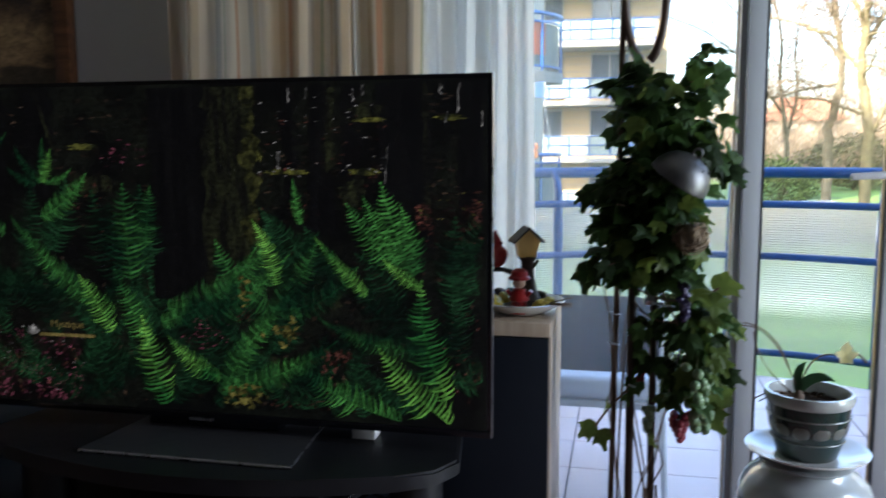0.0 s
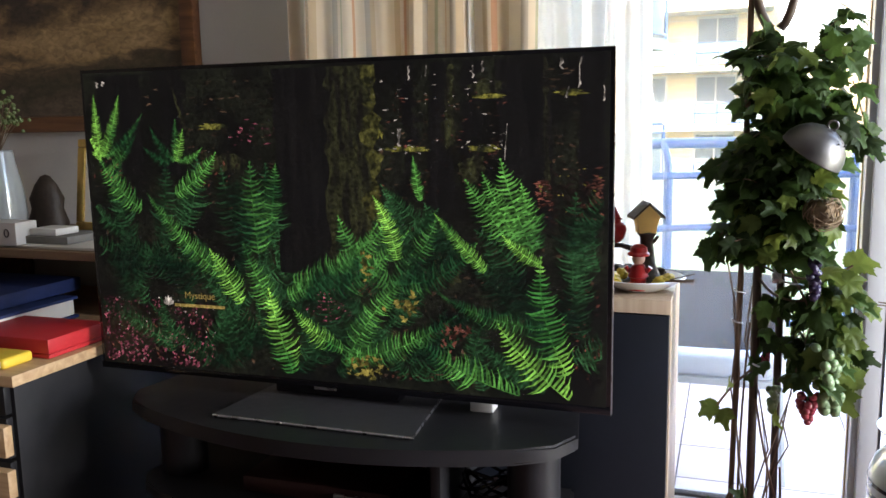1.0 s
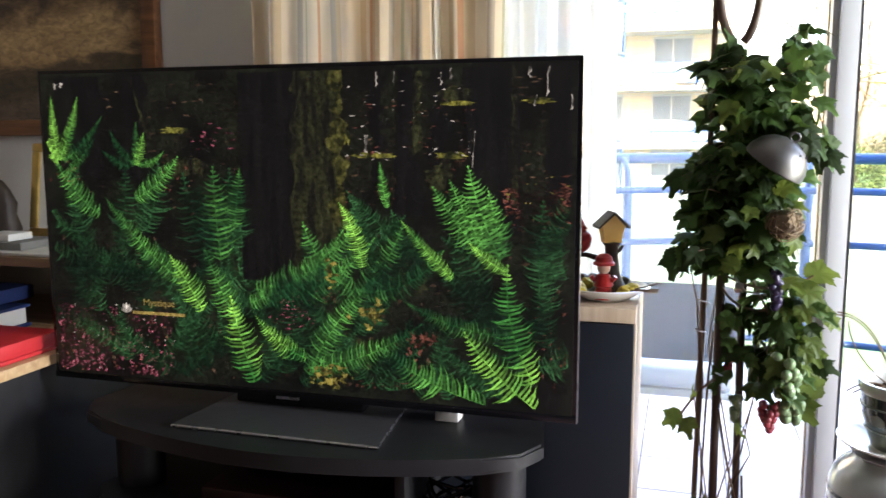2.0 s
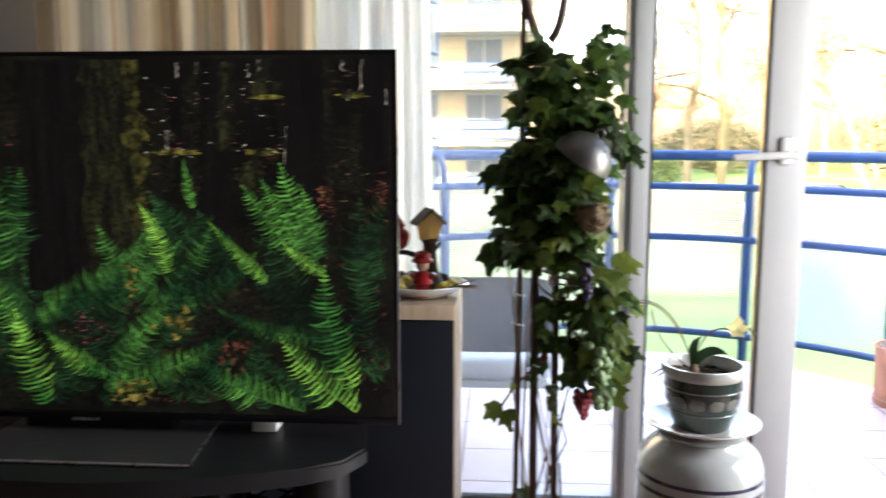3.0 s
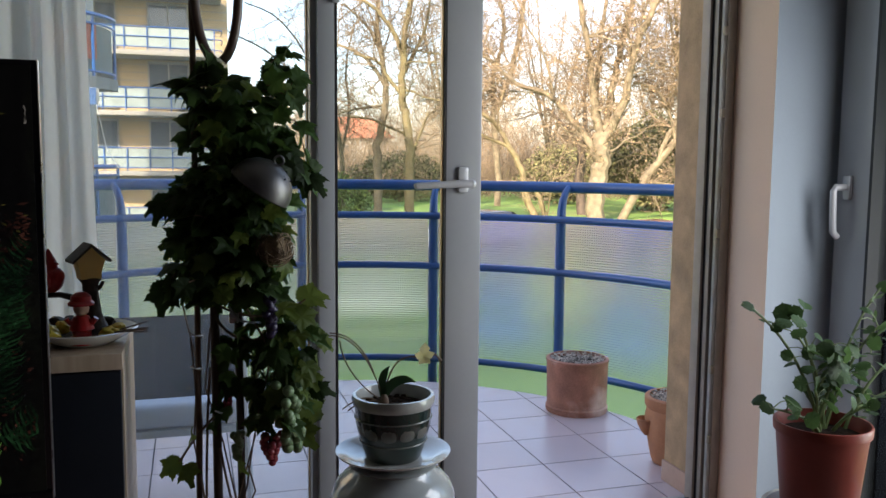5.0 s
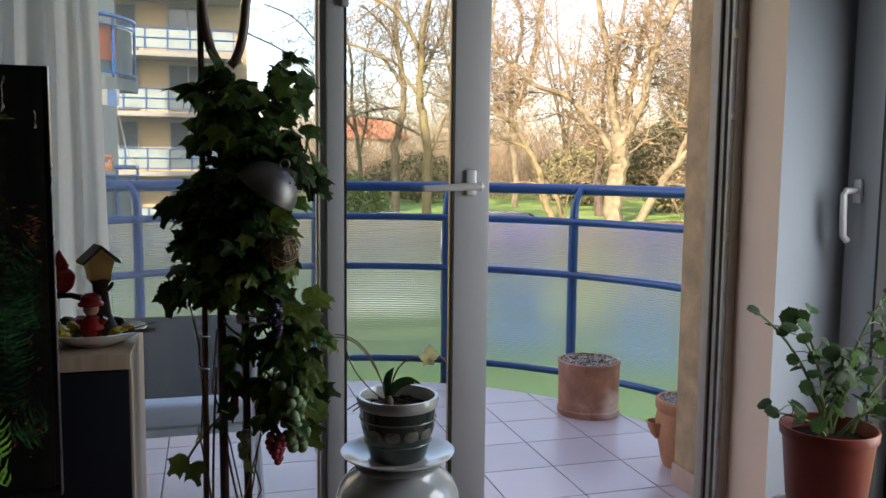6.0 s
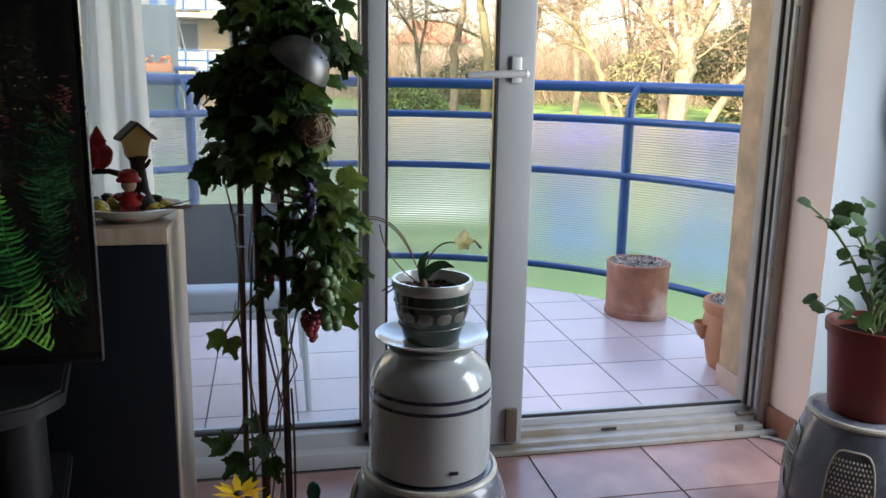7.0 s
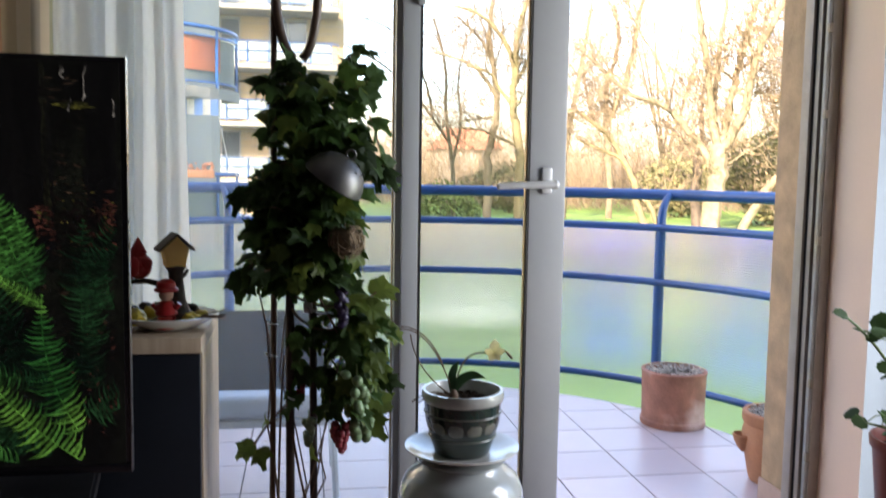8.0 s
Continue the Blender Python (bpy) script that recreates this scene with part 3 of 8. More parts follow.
def clip_to_disc(poly, r, y_min, n=72):
    """Cuts a flat outline to the balcony's round edge and the wall line."""
    cuts = [((CX + r * math.cos(2 * math.pi * k / n), CY + r * math.sin(2 * math.pi * k / n)), (-math.cos(2 * math.pi * (k + 0.5) / n), -math.sin(2 * math.pi * (k + 0.5) / n))) for k in range(n)]
    cuts.append(((0, y_min), (0, 1)))
    for (px, py), (nx, ny) in cuts:
        out = []
        for i, a in enumerate(poly):
            c = poly[i - 1]
            da, dc = (a[0] - px) * nx + (a[1] - py) * ny, (c[0] - px) * nx + (c[1] - py) * ny
            if (da >= 0) != (dc >= 0):
                t = dc / (dc - da)
                out.append((c[0] + (a[0] - c[0]) * t, c[1] + (a[1] - c[1]) * t))
            if da >= 0:
                out.append(a)
        poly = out
        if len(poly) < 3:
            return []
    return poly


slab_outline = clip_to_disc([(-3, 2.4), (4, 2.4), (4, 6), (-3, 6)], R_SLAB, 2.515)
b = prism(slab_outline, -0.22, -0.006)
balcony_floor = tagged(part("balcony_floor", b, GROUT, sm=False), "round-edged balcony slab laid with square pinkish tiles", "balcony", kind="structure")

# railing: posts and rails follow one circle; ribbed panes between
railing = thing("balcony_railing", "curved blue tubular railing with ribbed glass panels", "railing", (CX, CY, 0), kind="structure")
A0, A1 = radians(-6), radians(186)
POSTS = [radians(a) for a in (16.8, 39.8, 62.8, 86, 116, 141, 164)]


def on_ring(a, r, z):
    return (CX + r * math.cos(a), CY + r * math.sin(a), z)


def ring_rod(r, z, rad):
    n = 64
    return tube([on_ring(A0 + (A1 - A0) * i / n, r, z) for i in range(n + 1)], rad, 12)


Z_R = (1.010, 0.848, 0.575, 0.06)
part("handrail", ring_rod(R_RAIL + 0.12, Z_R[0], 0.029), BLUE, railing, "thick blue tubular handrail")
for z in Z_R[1:]:
    part("rail", ring_rod(R_RAIL, z, 0.019), BLUE, railing)
for a in POSTS:
    pts = [on_ring(a, R_RAIL + 0.015, -0.12), on_ring(a, R_RAIL + 0.015, 0.86), on_ring(a, R_RAIL + 0.018, 0.90), on_ring(a, R_RAIL + 0.032, 0.945), on_ring(a, R_RAIL + 0.06, 0.985), on_ring(a, R_RAIL + 0.105, 1.012)]
    bb = bmesh.new()
    tube(pts[:2], 0.026, 10, bb)
    tube(pts[1:], 0.024, 10, bb, 0.016)
    part("post", bb, BLUE, railing)


def ribbed_pane(a0, a1, z0, z1):
    b = bmesh.new()
    uvl = b.loops.layers.uv.new()
    n = 10
    cols = []
    for i in range(n + 1):
        a = a0 + (a1 - a0) * i / n
        cols.append([[b.verts.new(on_ring(a, R_RAIL + d, z)) for z in (z0, z1)] for d in (0.008, 0.014)])
    for i in range(n):
        for s in (0, 1):
            q = (cols[i][s][0], cols[i + 1][s][0], cols[i + 1][s][1], cols[i][s][1])
            f = b.faces.new(q if s else tuple(reversed(q)))
            for lp in f.loops:
                ang = math.atan2(lp.vert.co.y - CY, lp.vert.co.x - CX)
                lp[uvl].uv = (ang * R_RAIL, lp.vert.co.z)
    return b


edges = [A0] + POSTS + [A1]
for a0, a1 in zip(edges, edges[1:]):
    for z0, z1 in ((Z_R[2] + 0.019, Z_R[1] - 0.019), (Z_R[3] + 0.019, Z_R[2] - 0.019), (-0.22, Z_R[3] - 0.019)):
        p = part("panel", ribbed_pane(a0 + 0.016, a1 - 0.016, z0, z1), RIBBED, railing)
        p.visible_shadow = False

# balcony tiles
PITCH = 0.2815
tile_meshes = {}
full = prism([(-PITCH / 2 + 0.0028, -PITCH / 2 + 0.0028), (PITCH / 2 - 0.0028, -PITCH / 2 + 0.0028), (PITCH / 2 - 0.0028, PITCH / 2 - 0.0028), (-PITCH / 2 + 0.0028, PITCH / 2 - 0.0028)], -0.006, 0)
tile_me = bpy.data.meshes.new("tile")
full.to_mesh(tile_me)
full.free()
tile_me.materials.append(TILE_OUT)
for i in range(-8, 6):
    for j in range(-1, 8):
        cx, cy = 1.267 + (i + 0.5) * PITCH, 2.762 + (j + 0.5) * PITCH
        g = PITCH / 2 - 0.0028
        sq = [(cx - g, cy - g), (cx + g, cy - g), (cx + g, cy + g), (cx - g, cy + g)]
        cut = clip_to_disc(sq, R_SLAB - 0.01, 2.52)
        if not cut:
            continue
        if len(cut) == 4 and all(abs(a[0] - c[0]) + abs(a[1] - c[1]) < 1e-6 for a, c in zip(sorted(cut), sorted(sq))):
            t = new("tile", tile_me)
            t.location = (cx, cy, 0)
        else:
            me = bpy.data.meshes.new("tile")
            b = prism([(x - cx, y - cy) for x, y in cut], -0.006, 0)
            b.to_mesh(me)
            b.free()
            me.materials.append(TILE_OUT)
            t = new("tile", me)
            t.location = (cx, cy, 0)
        t.parent = balcony_floor
part("skirting", box(1.895, 1.904, 2.53, Y_OUT + 0.002, 0.0, 0.075, 0.002), SKIRT_OUT, balcony_floor, "beige terracotta skirting tile along the pillar")

# indoor floor
floor = tagged(part("floor", box(X_LEFT, X_RIGHT + 0.05, Y_BACK, YF1, -0.2, -0.005), GROUT, sm=False), "indoor floor of large reddish terracotta tiles", "floor", kind="structure")
P2 = 0.345
g = P2 / 2 - 0.003
for i in range(-13, 3):
    for j in range(-18, 2):
        x0, y0 = 1.403 + i * P2, 2.078 + j * P2
        x1, y1 = min(x0 + P2, X_RIGHT), min(y0 + P2, 2.345)
        x0, y0 = max(x0, X_LEFT), max(y0, Y_BACK)
        if x1 - x0 < 0.02 or y1 - y0 < 0.02:
            continue
        key = (round(x1 - x0, 3), round(y1 - y0, 3))
        if key not in tile_meshes:
            me = bpy.data.meshes.new("tile")
            b = box(-key[0] / 2 + 0.003, key[0] / 2 - 0.003, -key[1] / 2 + 0.003, key[1] / 2 - 0.003, -0.005, 0.0)
            b.to_mesh(me)
            b.free()
            me.materials.append(TILE_IN)
            tile_meshes[key] = me
        t = new("tile", tile_meshes[key])
        t.location = ((x0 + x1) / 2, (y0 + y1) / 2, 0)
        t.parent = floor

# --- outside ---
GRASS = mat("lawn", (0.145, 0.25, 0.04), 0.9, var=0.45, scale=0.35, bump=0.6, fine=8, stain=(0.24, 0.21, 0.075), stain_amount=0.6)
ASPHALT = mat("asphalt", (0.085, 0.07, 0.056), 0.9, var=0.2, scale=2, bump=0.3)
PATH_MAT = mat("pale_gravel_path", (0.4, 0.36, 0.3), 0.9, var=0.15, scale=2)
KERB_MAT = mat("grey_concrete_kerb", (0.22, 0.21, 0.19), 0.9, var=0.15, scale=4)
BARK = mat("plane_tree_bark", (0.16, 0.134, 0.088), 0.9, var=0.5, scale=3.0, bump=0.5, fine=20, stain=(0.1, 0.085, 0.055), stain_amount=0.6)
BARK_DARK = mat("dark_bark", (0.09, 0.07, 0.055), 0.9, var=0.4, scale=3.0, bump=0.5, fine=20)
BARK2 = mat("yellow_bark", (0.155, 0.128, 0.065), 0.9, var=0.4, scale=3.0, bump=0.5, fine=20, stain=(0.16, 0.13, 0.07), stain_amount=0.7)
TWIGS = mat("tan_twigs", (0.165, 0.124, 0.08), 0.9, var=0.3, scale=1, bump=0, per_island=0.3)
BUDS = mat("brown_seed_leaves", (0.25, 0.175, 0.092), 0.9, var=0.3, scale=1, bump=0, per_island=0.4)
HEDGE = mat("green_hedge", (0.13, 0.125, 0.05), 0.8, var=0.4, scale=2, bump=0, per_island=0.5)
CONIFER = mat("yew_green", (0.1, 0.13, 0.03), 0.8, var=0.4, scale=2, bump=0, per_island=0.5)

gb = bmesh.new()
gn = 40
side = [(-1 + 2 * i / gn) for i in range(gn + 1)]
gv = [[gb.verts.new((1500 * math.copysign(abs(u) ** 2.2, u), 20 + 1500 * math.copysign(abs(v) ** 2.2, v), GROUND)) for u in side] for v in side]
for i in range(gn):
    for j in range(gn):
        gb.faces.new((gv[i][j], gv[i][j + 1], gv[i + 1][j + 1], gv[i + 1][j]))
structure("ground", gb, GRASS, "sunlit green lawn of a park", "ground")
b = box(-60, 80, 16.2, 22, GROUND - 0.1, GROUND + 0.012)
structure("road", b, ASPHALT, "grey asphalt parking lane below the balcony", "road")
structure("far_road", box(-60, 80, 24.4, 28.2, GROUND - 0.1, GROUND + 0.012), ASPHALT, "grey asphalt lane along the park", "road")
b = box(-60, 80, 22.0, 22.25, GROUND - 0.1, GROUND + 0.12, 0.02)
structure("kerb", b, KERB_MAT, "grey concrete kerb along the lane", "kerb")
b = box(-60, 90, 33, 35.5, GROUND - 0.1, GROUND + 0.01)
structure("pavement", b, PATH_MAT, "pale gravel path across the park", "path")


def twig_tree(name, label, at, trunk, limbs, seed, bark=BARK, spread=1.0, twig_levels=4, leafy=0.0, group="park trees"):
    """A bare tree: a given trunk line, given main limbs, and grown branches; all in place."""
    rr = random.Random(seed)
    t = thing(name, label, "tree", at, group)
    wood_bm, limb_rows, twig_v, twig_f, bud_v, bud_f = bmesh.new(), [], [], [], [], []
    o = Vector(at)

    def stick(p, q, r0, r1):
        d = (q - p).normalized()
        s = d.orthogonal().normalized()
        u = d.cross(s)
        k = len(twig_v)
        for c, r in ((p, r0), (q, r1)):
            for a in (0, 2.094, 4.189):
                twig_v.append(c - o + (s * math.cos(a) + u * math.sin(a)) * r)
        for a in range(3):
            twig_f.append((k + a, k + (a + 1) % 3, k + 3 + (a + 1) % 3, k + 3 + a))

    def grow(p, d, length, r, level):
        n = 4
        q = p
        steps = [p]
        for i in range(n):
            d = (d + Vector((rr.gauss(0, 0.14), rr.gauss(0, 0.14), rr.gauss(0.04, 0.12)))).normalized()
            q = q + d * length / n
            steps.append(q)
        r_end = r * 0.5
        if r > 0.05:
            tube(steps, r, 6, wood_bm, r_end)
        else:
            for i in range(n):
                stick(steps[i], steps[i + 1], r + (r_end - r) * i / n, r + (r_end - r) * (i + 1) / n)
        if leafy and level <= 1:
            for s in steps[1:]:
                for _ in range(3):
                    if rr.random() < leafy:
                        c = s + Vector((rr.gauss(0, 0.2), rr.gauss(0, 0.2), rr.gauss(0, 0.2))) - o
                        w = rr.uniform(0.03, 0.06)
                        a = Vector((rr.uniform(-1, 1), rr.uniform(-1, 1), rr.uniform(-1, 1))).normalized() * w
                        bdir = a.orthogonal().normalized() * w
                        k = len(bud_v)
                        bud_v.extend([c - a, c + bdir, c + a, c - bdir])
                        bud_f.append((k, k + 1, k + 2, k + 3))
        if level == 0:
            return
        kids = rr.randint(3, 5) if level > 1 else 4
        for i in range(kids):
            f = rr.uniform(0.35, 1.0)
            s = steps[min(n, max(1, round(f * n)))]
            side = Vector((rr.gauss(0, 1), rr.gauss(0, 1), rr.gauss(0.15, 0.6))).normalized()
            nd = (d * 0.75 + side * 0.75 * spread).normalized()
            grow(s, nd, length * rr.uniform(0.5, 0.75), max(0.0085, r * rr.uniform(0.45, 0.65)), level - 1)

    tp = [o + Vector(p) for p, _ in trunk]
    tr = [r for _, r in trunk]
    for i in range(len(tp) - 1):
        tube(curve_pts(tp[i], (tp[i] + tp[i + 1]) / 2, tp[i + 1], 3), tr[i], 10, wood_bm, tr[i + 1])
    for start, mid, end_, r in limbs:
        s, m, e = o + Vector(start), o + Vector(mid), o + Vector(end_)
        pts = curve_pts(s, m, e, 8)
        tube(pts, r, 7, wood_bm, r * 0.35)
        ln = (e - s).length
        for k in range(2, 9):
            d = (pts[k] - pts[k - 1]).normalized()
            for _ in range(2):
                sd = Vector((rr.gauss(0, 1), rr.gauss(0, 1), rr.gauss(0.2, 0.6))).normalized()
                grow(pts[k], (d * 0.5 + sd).normalized(), ln * rr.uniform(0.16, 0.34), r * 0.3 * (1.1 - k / 12), twig_levels - 1)
    part("trunk", wood_bm, bark, t)
    me = bpy.data.meshes.new("crown")
    me.from_pydata(twig_v, [], twig_f)
    me.materials.append(TWIGS)
    c = new("crown", me)
    c.parent = t
    c["label"] = "fine bare tan twigs"
    if bud_v:
        me = bpy.data.meshes.new("dry_leaves")
        me.from_pydata(bud_v, [], bud_f)
        me.materials.append(BUDS)
        c = new("dry_leaves", me)
        c.parent = t
    return t


def az_point(deg, dist):
    """A place on the lawn by bearing from the doorway."""
    return (0.3 + dist * math.sin(radians(deg)), 0.24 + dist * math.cos(radians(deg)), GROUND)


def up_limbs(rr, n, z0, height, reach, r):
    rows = []
    for i in range(n):
        a = rr.uniform(0, 6.28)
        z = z0 * rr.uniform(0.7, 1.25)
        rows.append(((0, 0, z), (math.cos(a) * reach * 0.35, math.sin(a) * reach * 0.35, z + height * 0.35), (math.cos(a) * reach * rr.uniform(0.5, 1), math.sin(a) * reach * 0.6, z + height * rr.uniform(0.7, 1.1)), r * rr.uniform(0.6, 1)))
    return rows


def limb_tree(name, label, deg, dist, limbs, seed, bark=BARK, leafy=0.0, twig_levels=3, fine=1.0, group="park trees"):
    """A bare tree whose trunk and main limbs follow given bends, seen broadside; branches and twigs grow from them."""
    rr = random.Random(seed)
    at = az_point(deg, dist)
    t = thing(name, label, "tree", at, group)
    o = Vector(at)
    across, away = Vector((math.cos(radians(deg)), -math.sin(radians(deg)), 0)), Vector((math.sin(radians(deg)), math.cos(radians(deg)), 0))
    wood_bm, twig_v, twig_f, bud_v, bud_f = bmesh.new(), [], [], [], []

    def stick(p, q, r0, r1):
        d = (q - p).normalized()
        s = d.orthogonal().normalized()
        u = d.cross(s)
        k = len(twig_v)
        for c, r in ((p, r0), (q, r1)):
            for a in (0, 2.094, 4.189):
                twig_v.append(c - o + (s * math.cos(a) + u * math.sin(a)) * r)
        for a in range(3):
            twig_f.append((k + a, k + (a + 1) % 3, k + 3 + (a + 1) % 3, k + 3 + a))

    def grow(p, d, length, r, level):
        n = 5
        q, steps = p, [p]
        for i in range(n):
            d = (d + Vector((rr.gauss(0, 0.22), rr.gauss(0, 0.22), rr.gauss(0.03, 0.2)))).normalized()
            q = q + d * length / n
            steps.append(q)
        r_end = r * 0.45
        if r > 0.045:
            tube(steps, r, 6, wood_bm, r_end)
        else:
            for i in range(n):
                stick(steps[i], steps[i + 1], r + (r_end - r) * i / n, r + (r_end - r) * (i + 1) / n)
        if leafy and level <= 1:
            for s in steps[1:]:
                if rr.random() < leafy:
                    c = s + Vector((rr.gauss(0, 0.15), rr.gauss(0, 0.15), rr.gauss(-0.05, 0.15))) - o
                    a = Vector((rr.uniform(-1, 1), rr.uniform(-1, 1), rr.uniform(-1, 1))).normalized() * rr.uniform(0.03, 0.07)
                    bd = a.orthogonal() * 0.8
                    k = len(bud_v)
                    bud_v.extend([c - a, c + bd, c + a, c - bd])
                    bud_f.append((k, k + 1, k + 2, k + 3))
        if level == 0:
            return
        for i in range(rr.randint(3, 5)):
            s = steps[rr.randint(2, n)]
            side = Vector((rr.gauss(0, 1), rr.gauss(0, 1), rr.gauss(0.1, 0.7))).normalized()
            grow(s, (d * 0.7 + side * 0.8).normalized(), length * rr.uniform(0.5, 0.8), max(0.009, r * rr.uniform(0.38, 0.58)), level - 1)

    for j, (r0, r1, path) in enumerate(limbs):
        drift = rr.uniform(-0.25, 0.25) if j else 0.0
        pts = [o + across * x + Vector((0, 0, z)) + away * drift * (z - path[0][1]) for x, z in path]
        line = []
        for i in range(len(pts) - 1):
            a, b, c, e = pts[max(0, i - 1)], pts[i], pts[i + 1], pts[min(len(pts) - 1, i + 2)]
            for k in range(4):
                u = k / 4
                line.append(0.5 * (2 * b + (c - a) * u + (2 * a - 5 * b + 4 * c - e) * u * u + (3 * b - a - 3 * c + e) * u ** 3))
        line.append(pts[-1])
        knots = [p + Vector((rr.gauss(0, r0 * 0.12), rr.gauss(0, r0 * 0.12), 0)) for p in line]
        tube(knots, r0 * 0.88, 9, wood_bm, r1 * 0.88)
        if j == 0:
            continue
        ln = sum((p - q).length for p, q in zip(line, line[1:]))
        for k in range(int((8 + ln * 3.6) * fine)):
            i = rr.randint(1, len(knots) - 2)
            d = (knots[i + 1] - knots[i]).normalized()
            sd = Vector((rr.gauss(0, 1), rr.gauss(0, 1), rr.gauss(0.15, 0.7))).normalized()
            big = rr.random() ** 2
            grow(knots[i], (d * 0.6 + sd).normalized(), 0.9 + 2.4 * big, 0.014 + (r0 * 0.22) * big, twig_levels - 1)
    part("trunk", wood_bm, bark, t)
    me = bpy.data.meshes.new("crown")
    me.from_pydata(twig_v, [], twig_f)
    me.materials.append(TWIGS)
    c = new("crown", me)
    c.parent = t
    c["label"] = "fine bare tan twigs"
    if bud_v:
        me = bpy.data.meshes.new("dry_leaves")
        me.from_pydata(bud_v, [], bud_f)
        me.materials.append(BUDS)
        c = new("dry_leaves", me)
        c.parent = t
    return t


limb_tree("plane_tree", "large bare plane tree with pale mottled forked trunk", 27.4, 46, (
    (0.6, 0.5, ((0, -0.2), (0.07, 1.7), (0.2, 3.2), (0.3, 4.7))),
    (0.27, 0.14, ((0.23, 4.4), (-0.1, 5.9), (-0.3, 7.4), (-0.4, 8.6), (-0.75, 10.1), (-1.1, 11.9), (-1.45, 13.9))),
    (0.19, 0.1, ((0.2, 4.7), (-0.05, 6.5), (0.0, 8.3), (0.1, 10.1), (0.3, 11.8), (0.45, 13.8))),
    (0.26, 0.13, ((0.35, 4.5), (0.6, 6.2), (0.9, 8.0), (1.25, 9.75), (1.55, 11.2), (2.2, 13.2))),
    (0.3, 0.14, ((0.35, 4.4), (1.2, 5.9), (1.55, 7.1), (1.85, 9.15), (2.4, 10.45), (3.05, 11.7), (3.8, 13.1))),
    (0.26, 0.1, ((0.1, 3.3), (-0.35, 4.25), (-1.3, 5.45), (-2.2, 6.5), (-3.15, 7.1), (-4.2, 7.4), (-5.3, 8.2), (-7.0, 9.8))),
    (0.1, 0.04, ((-2.4, 6.8), (-2.7, 8.3), (-3.2, 9.5), (-3.85, 10.4), (-4.15, 11.2)))), 11, leafy=0.22)
limb_tree("leaning_tree", "bare yellowish tree leaning sideways over the lawn", 23.6, 44, (
    (0.24, 0.18, ((0, -0.1), (-0.67, 1.4), (-0.9, 2.55), (-1.25, 3.4))),
    (0.18, 0.09, ((-1.2, 3.35), (-1.7, 4.15), (-2.2, 5.0), (-2.9, 5.6), (-3.65, 6.2), (-4.4, 6.5))),
    (0.12, 0.06, ((-1.5, 3.9), (-2.45, 4.3), (-3.2, 4.6), (-3.95, 5.0))),
    (0.18, 0.12, ((0.45, -0.1), (0.13, 1.1), (-0.25, 1.8)))), 12, BARK2)
limb_tree("dark_tree", "bare dark-barked tree behind the plane tree", 26.6, 52, (
    (0.36, 0.3, ((0, -0.3), (-0.2, 1.8), (-0.17, 3.6))),
    (0.18, 0.07, ((-0.17, 3.45), (-0.55, 4.6), (-1.6, 5.8), (-2.3, 6.6))),
    (0.22, 0.1, ((-0.17, 3.45), (0.05, 5.3), (-0.07, 7.0), (0.1, 9.0)))), 14, BARK_DARK, leafy=0.1)
limb_tree("leaning_tree", "bare tree leaning away beside the plane tree", 29.1, 48, (
    (0.3, 0.2, ((0, -0.2), (1.07, 2.0), (1.95, 3.2), (2.95, 4.5))),
    (0.17, 0.1, ((1.95, 3.2), (2.5, 4.8), (3.2, 6.0), (3.4, 8.4))),
    (0.12, 0.06, ((1.07, 2.0), (1.7, 2.1), (2.9, 2.0))),
    (0.12, 0.06, ((2.9, 4.4), (2.45, 6.0), (1.65, 7.25), (0.4, 7.6)))), 15, leafy=0.05)
limb_tree("bare_tree", "tall bare tree with a wavering forked trunk", 20.8, 62, (
    (0.28, 0.26, ((0, -0.3), (0.04, 2.0), (-0.25, 4.5), (-0.43, 6.9))),
    (0.3, 0.16, ((-0.43, 6.7), (0.17, 8.2), (0.75, 9.4), (1.25, 11.4), (1.5, 13.0), (1.9, 15.8))),
    (0.22, 0.12, ((-0.22, 6.9), (-0.5, 9.0), (-0.1, 10.6), (0.2, 12.2), (0.3, 13.5), (-0.2, 15.5))),
    (0.17, 0.08, ((-0.42, 6.1), (-1.3, 7.3), (-1.85, 9.0), (-2.2, 11.4)))), 16, leafy=0.45)
limb_tree("bare_tree", "bare tree with mossy trunk and a long sideways limb", 12.5, 42, (
    (0.27, 0.2, ((0, -0.2), (0.05, 1.9), (0.04, 3.9), (0.37, 5.6))),
    (0.2, 0.12, ((0.37, 5.4), (0.4, 7.0), (0.2, 8.4), (0.0, 9.7), (0.15, 11.9))),
    (0.13, 0.06, ((0.36, 7.0), (-0.55, 8.2), (-1.65, 8.75), (-2.8, 9.05))),
    (0.08, 0.04, ((0.37, 5.9), (-1.1, 5.7), (-2.2, 5.4), (-3.05, 5.5))),
    (0.1, 0.06, ((0.2, 8.3), (-0.27, 9.45), (-0.85, 10.1), (-1.65, 10.8)))), 17, BARK)
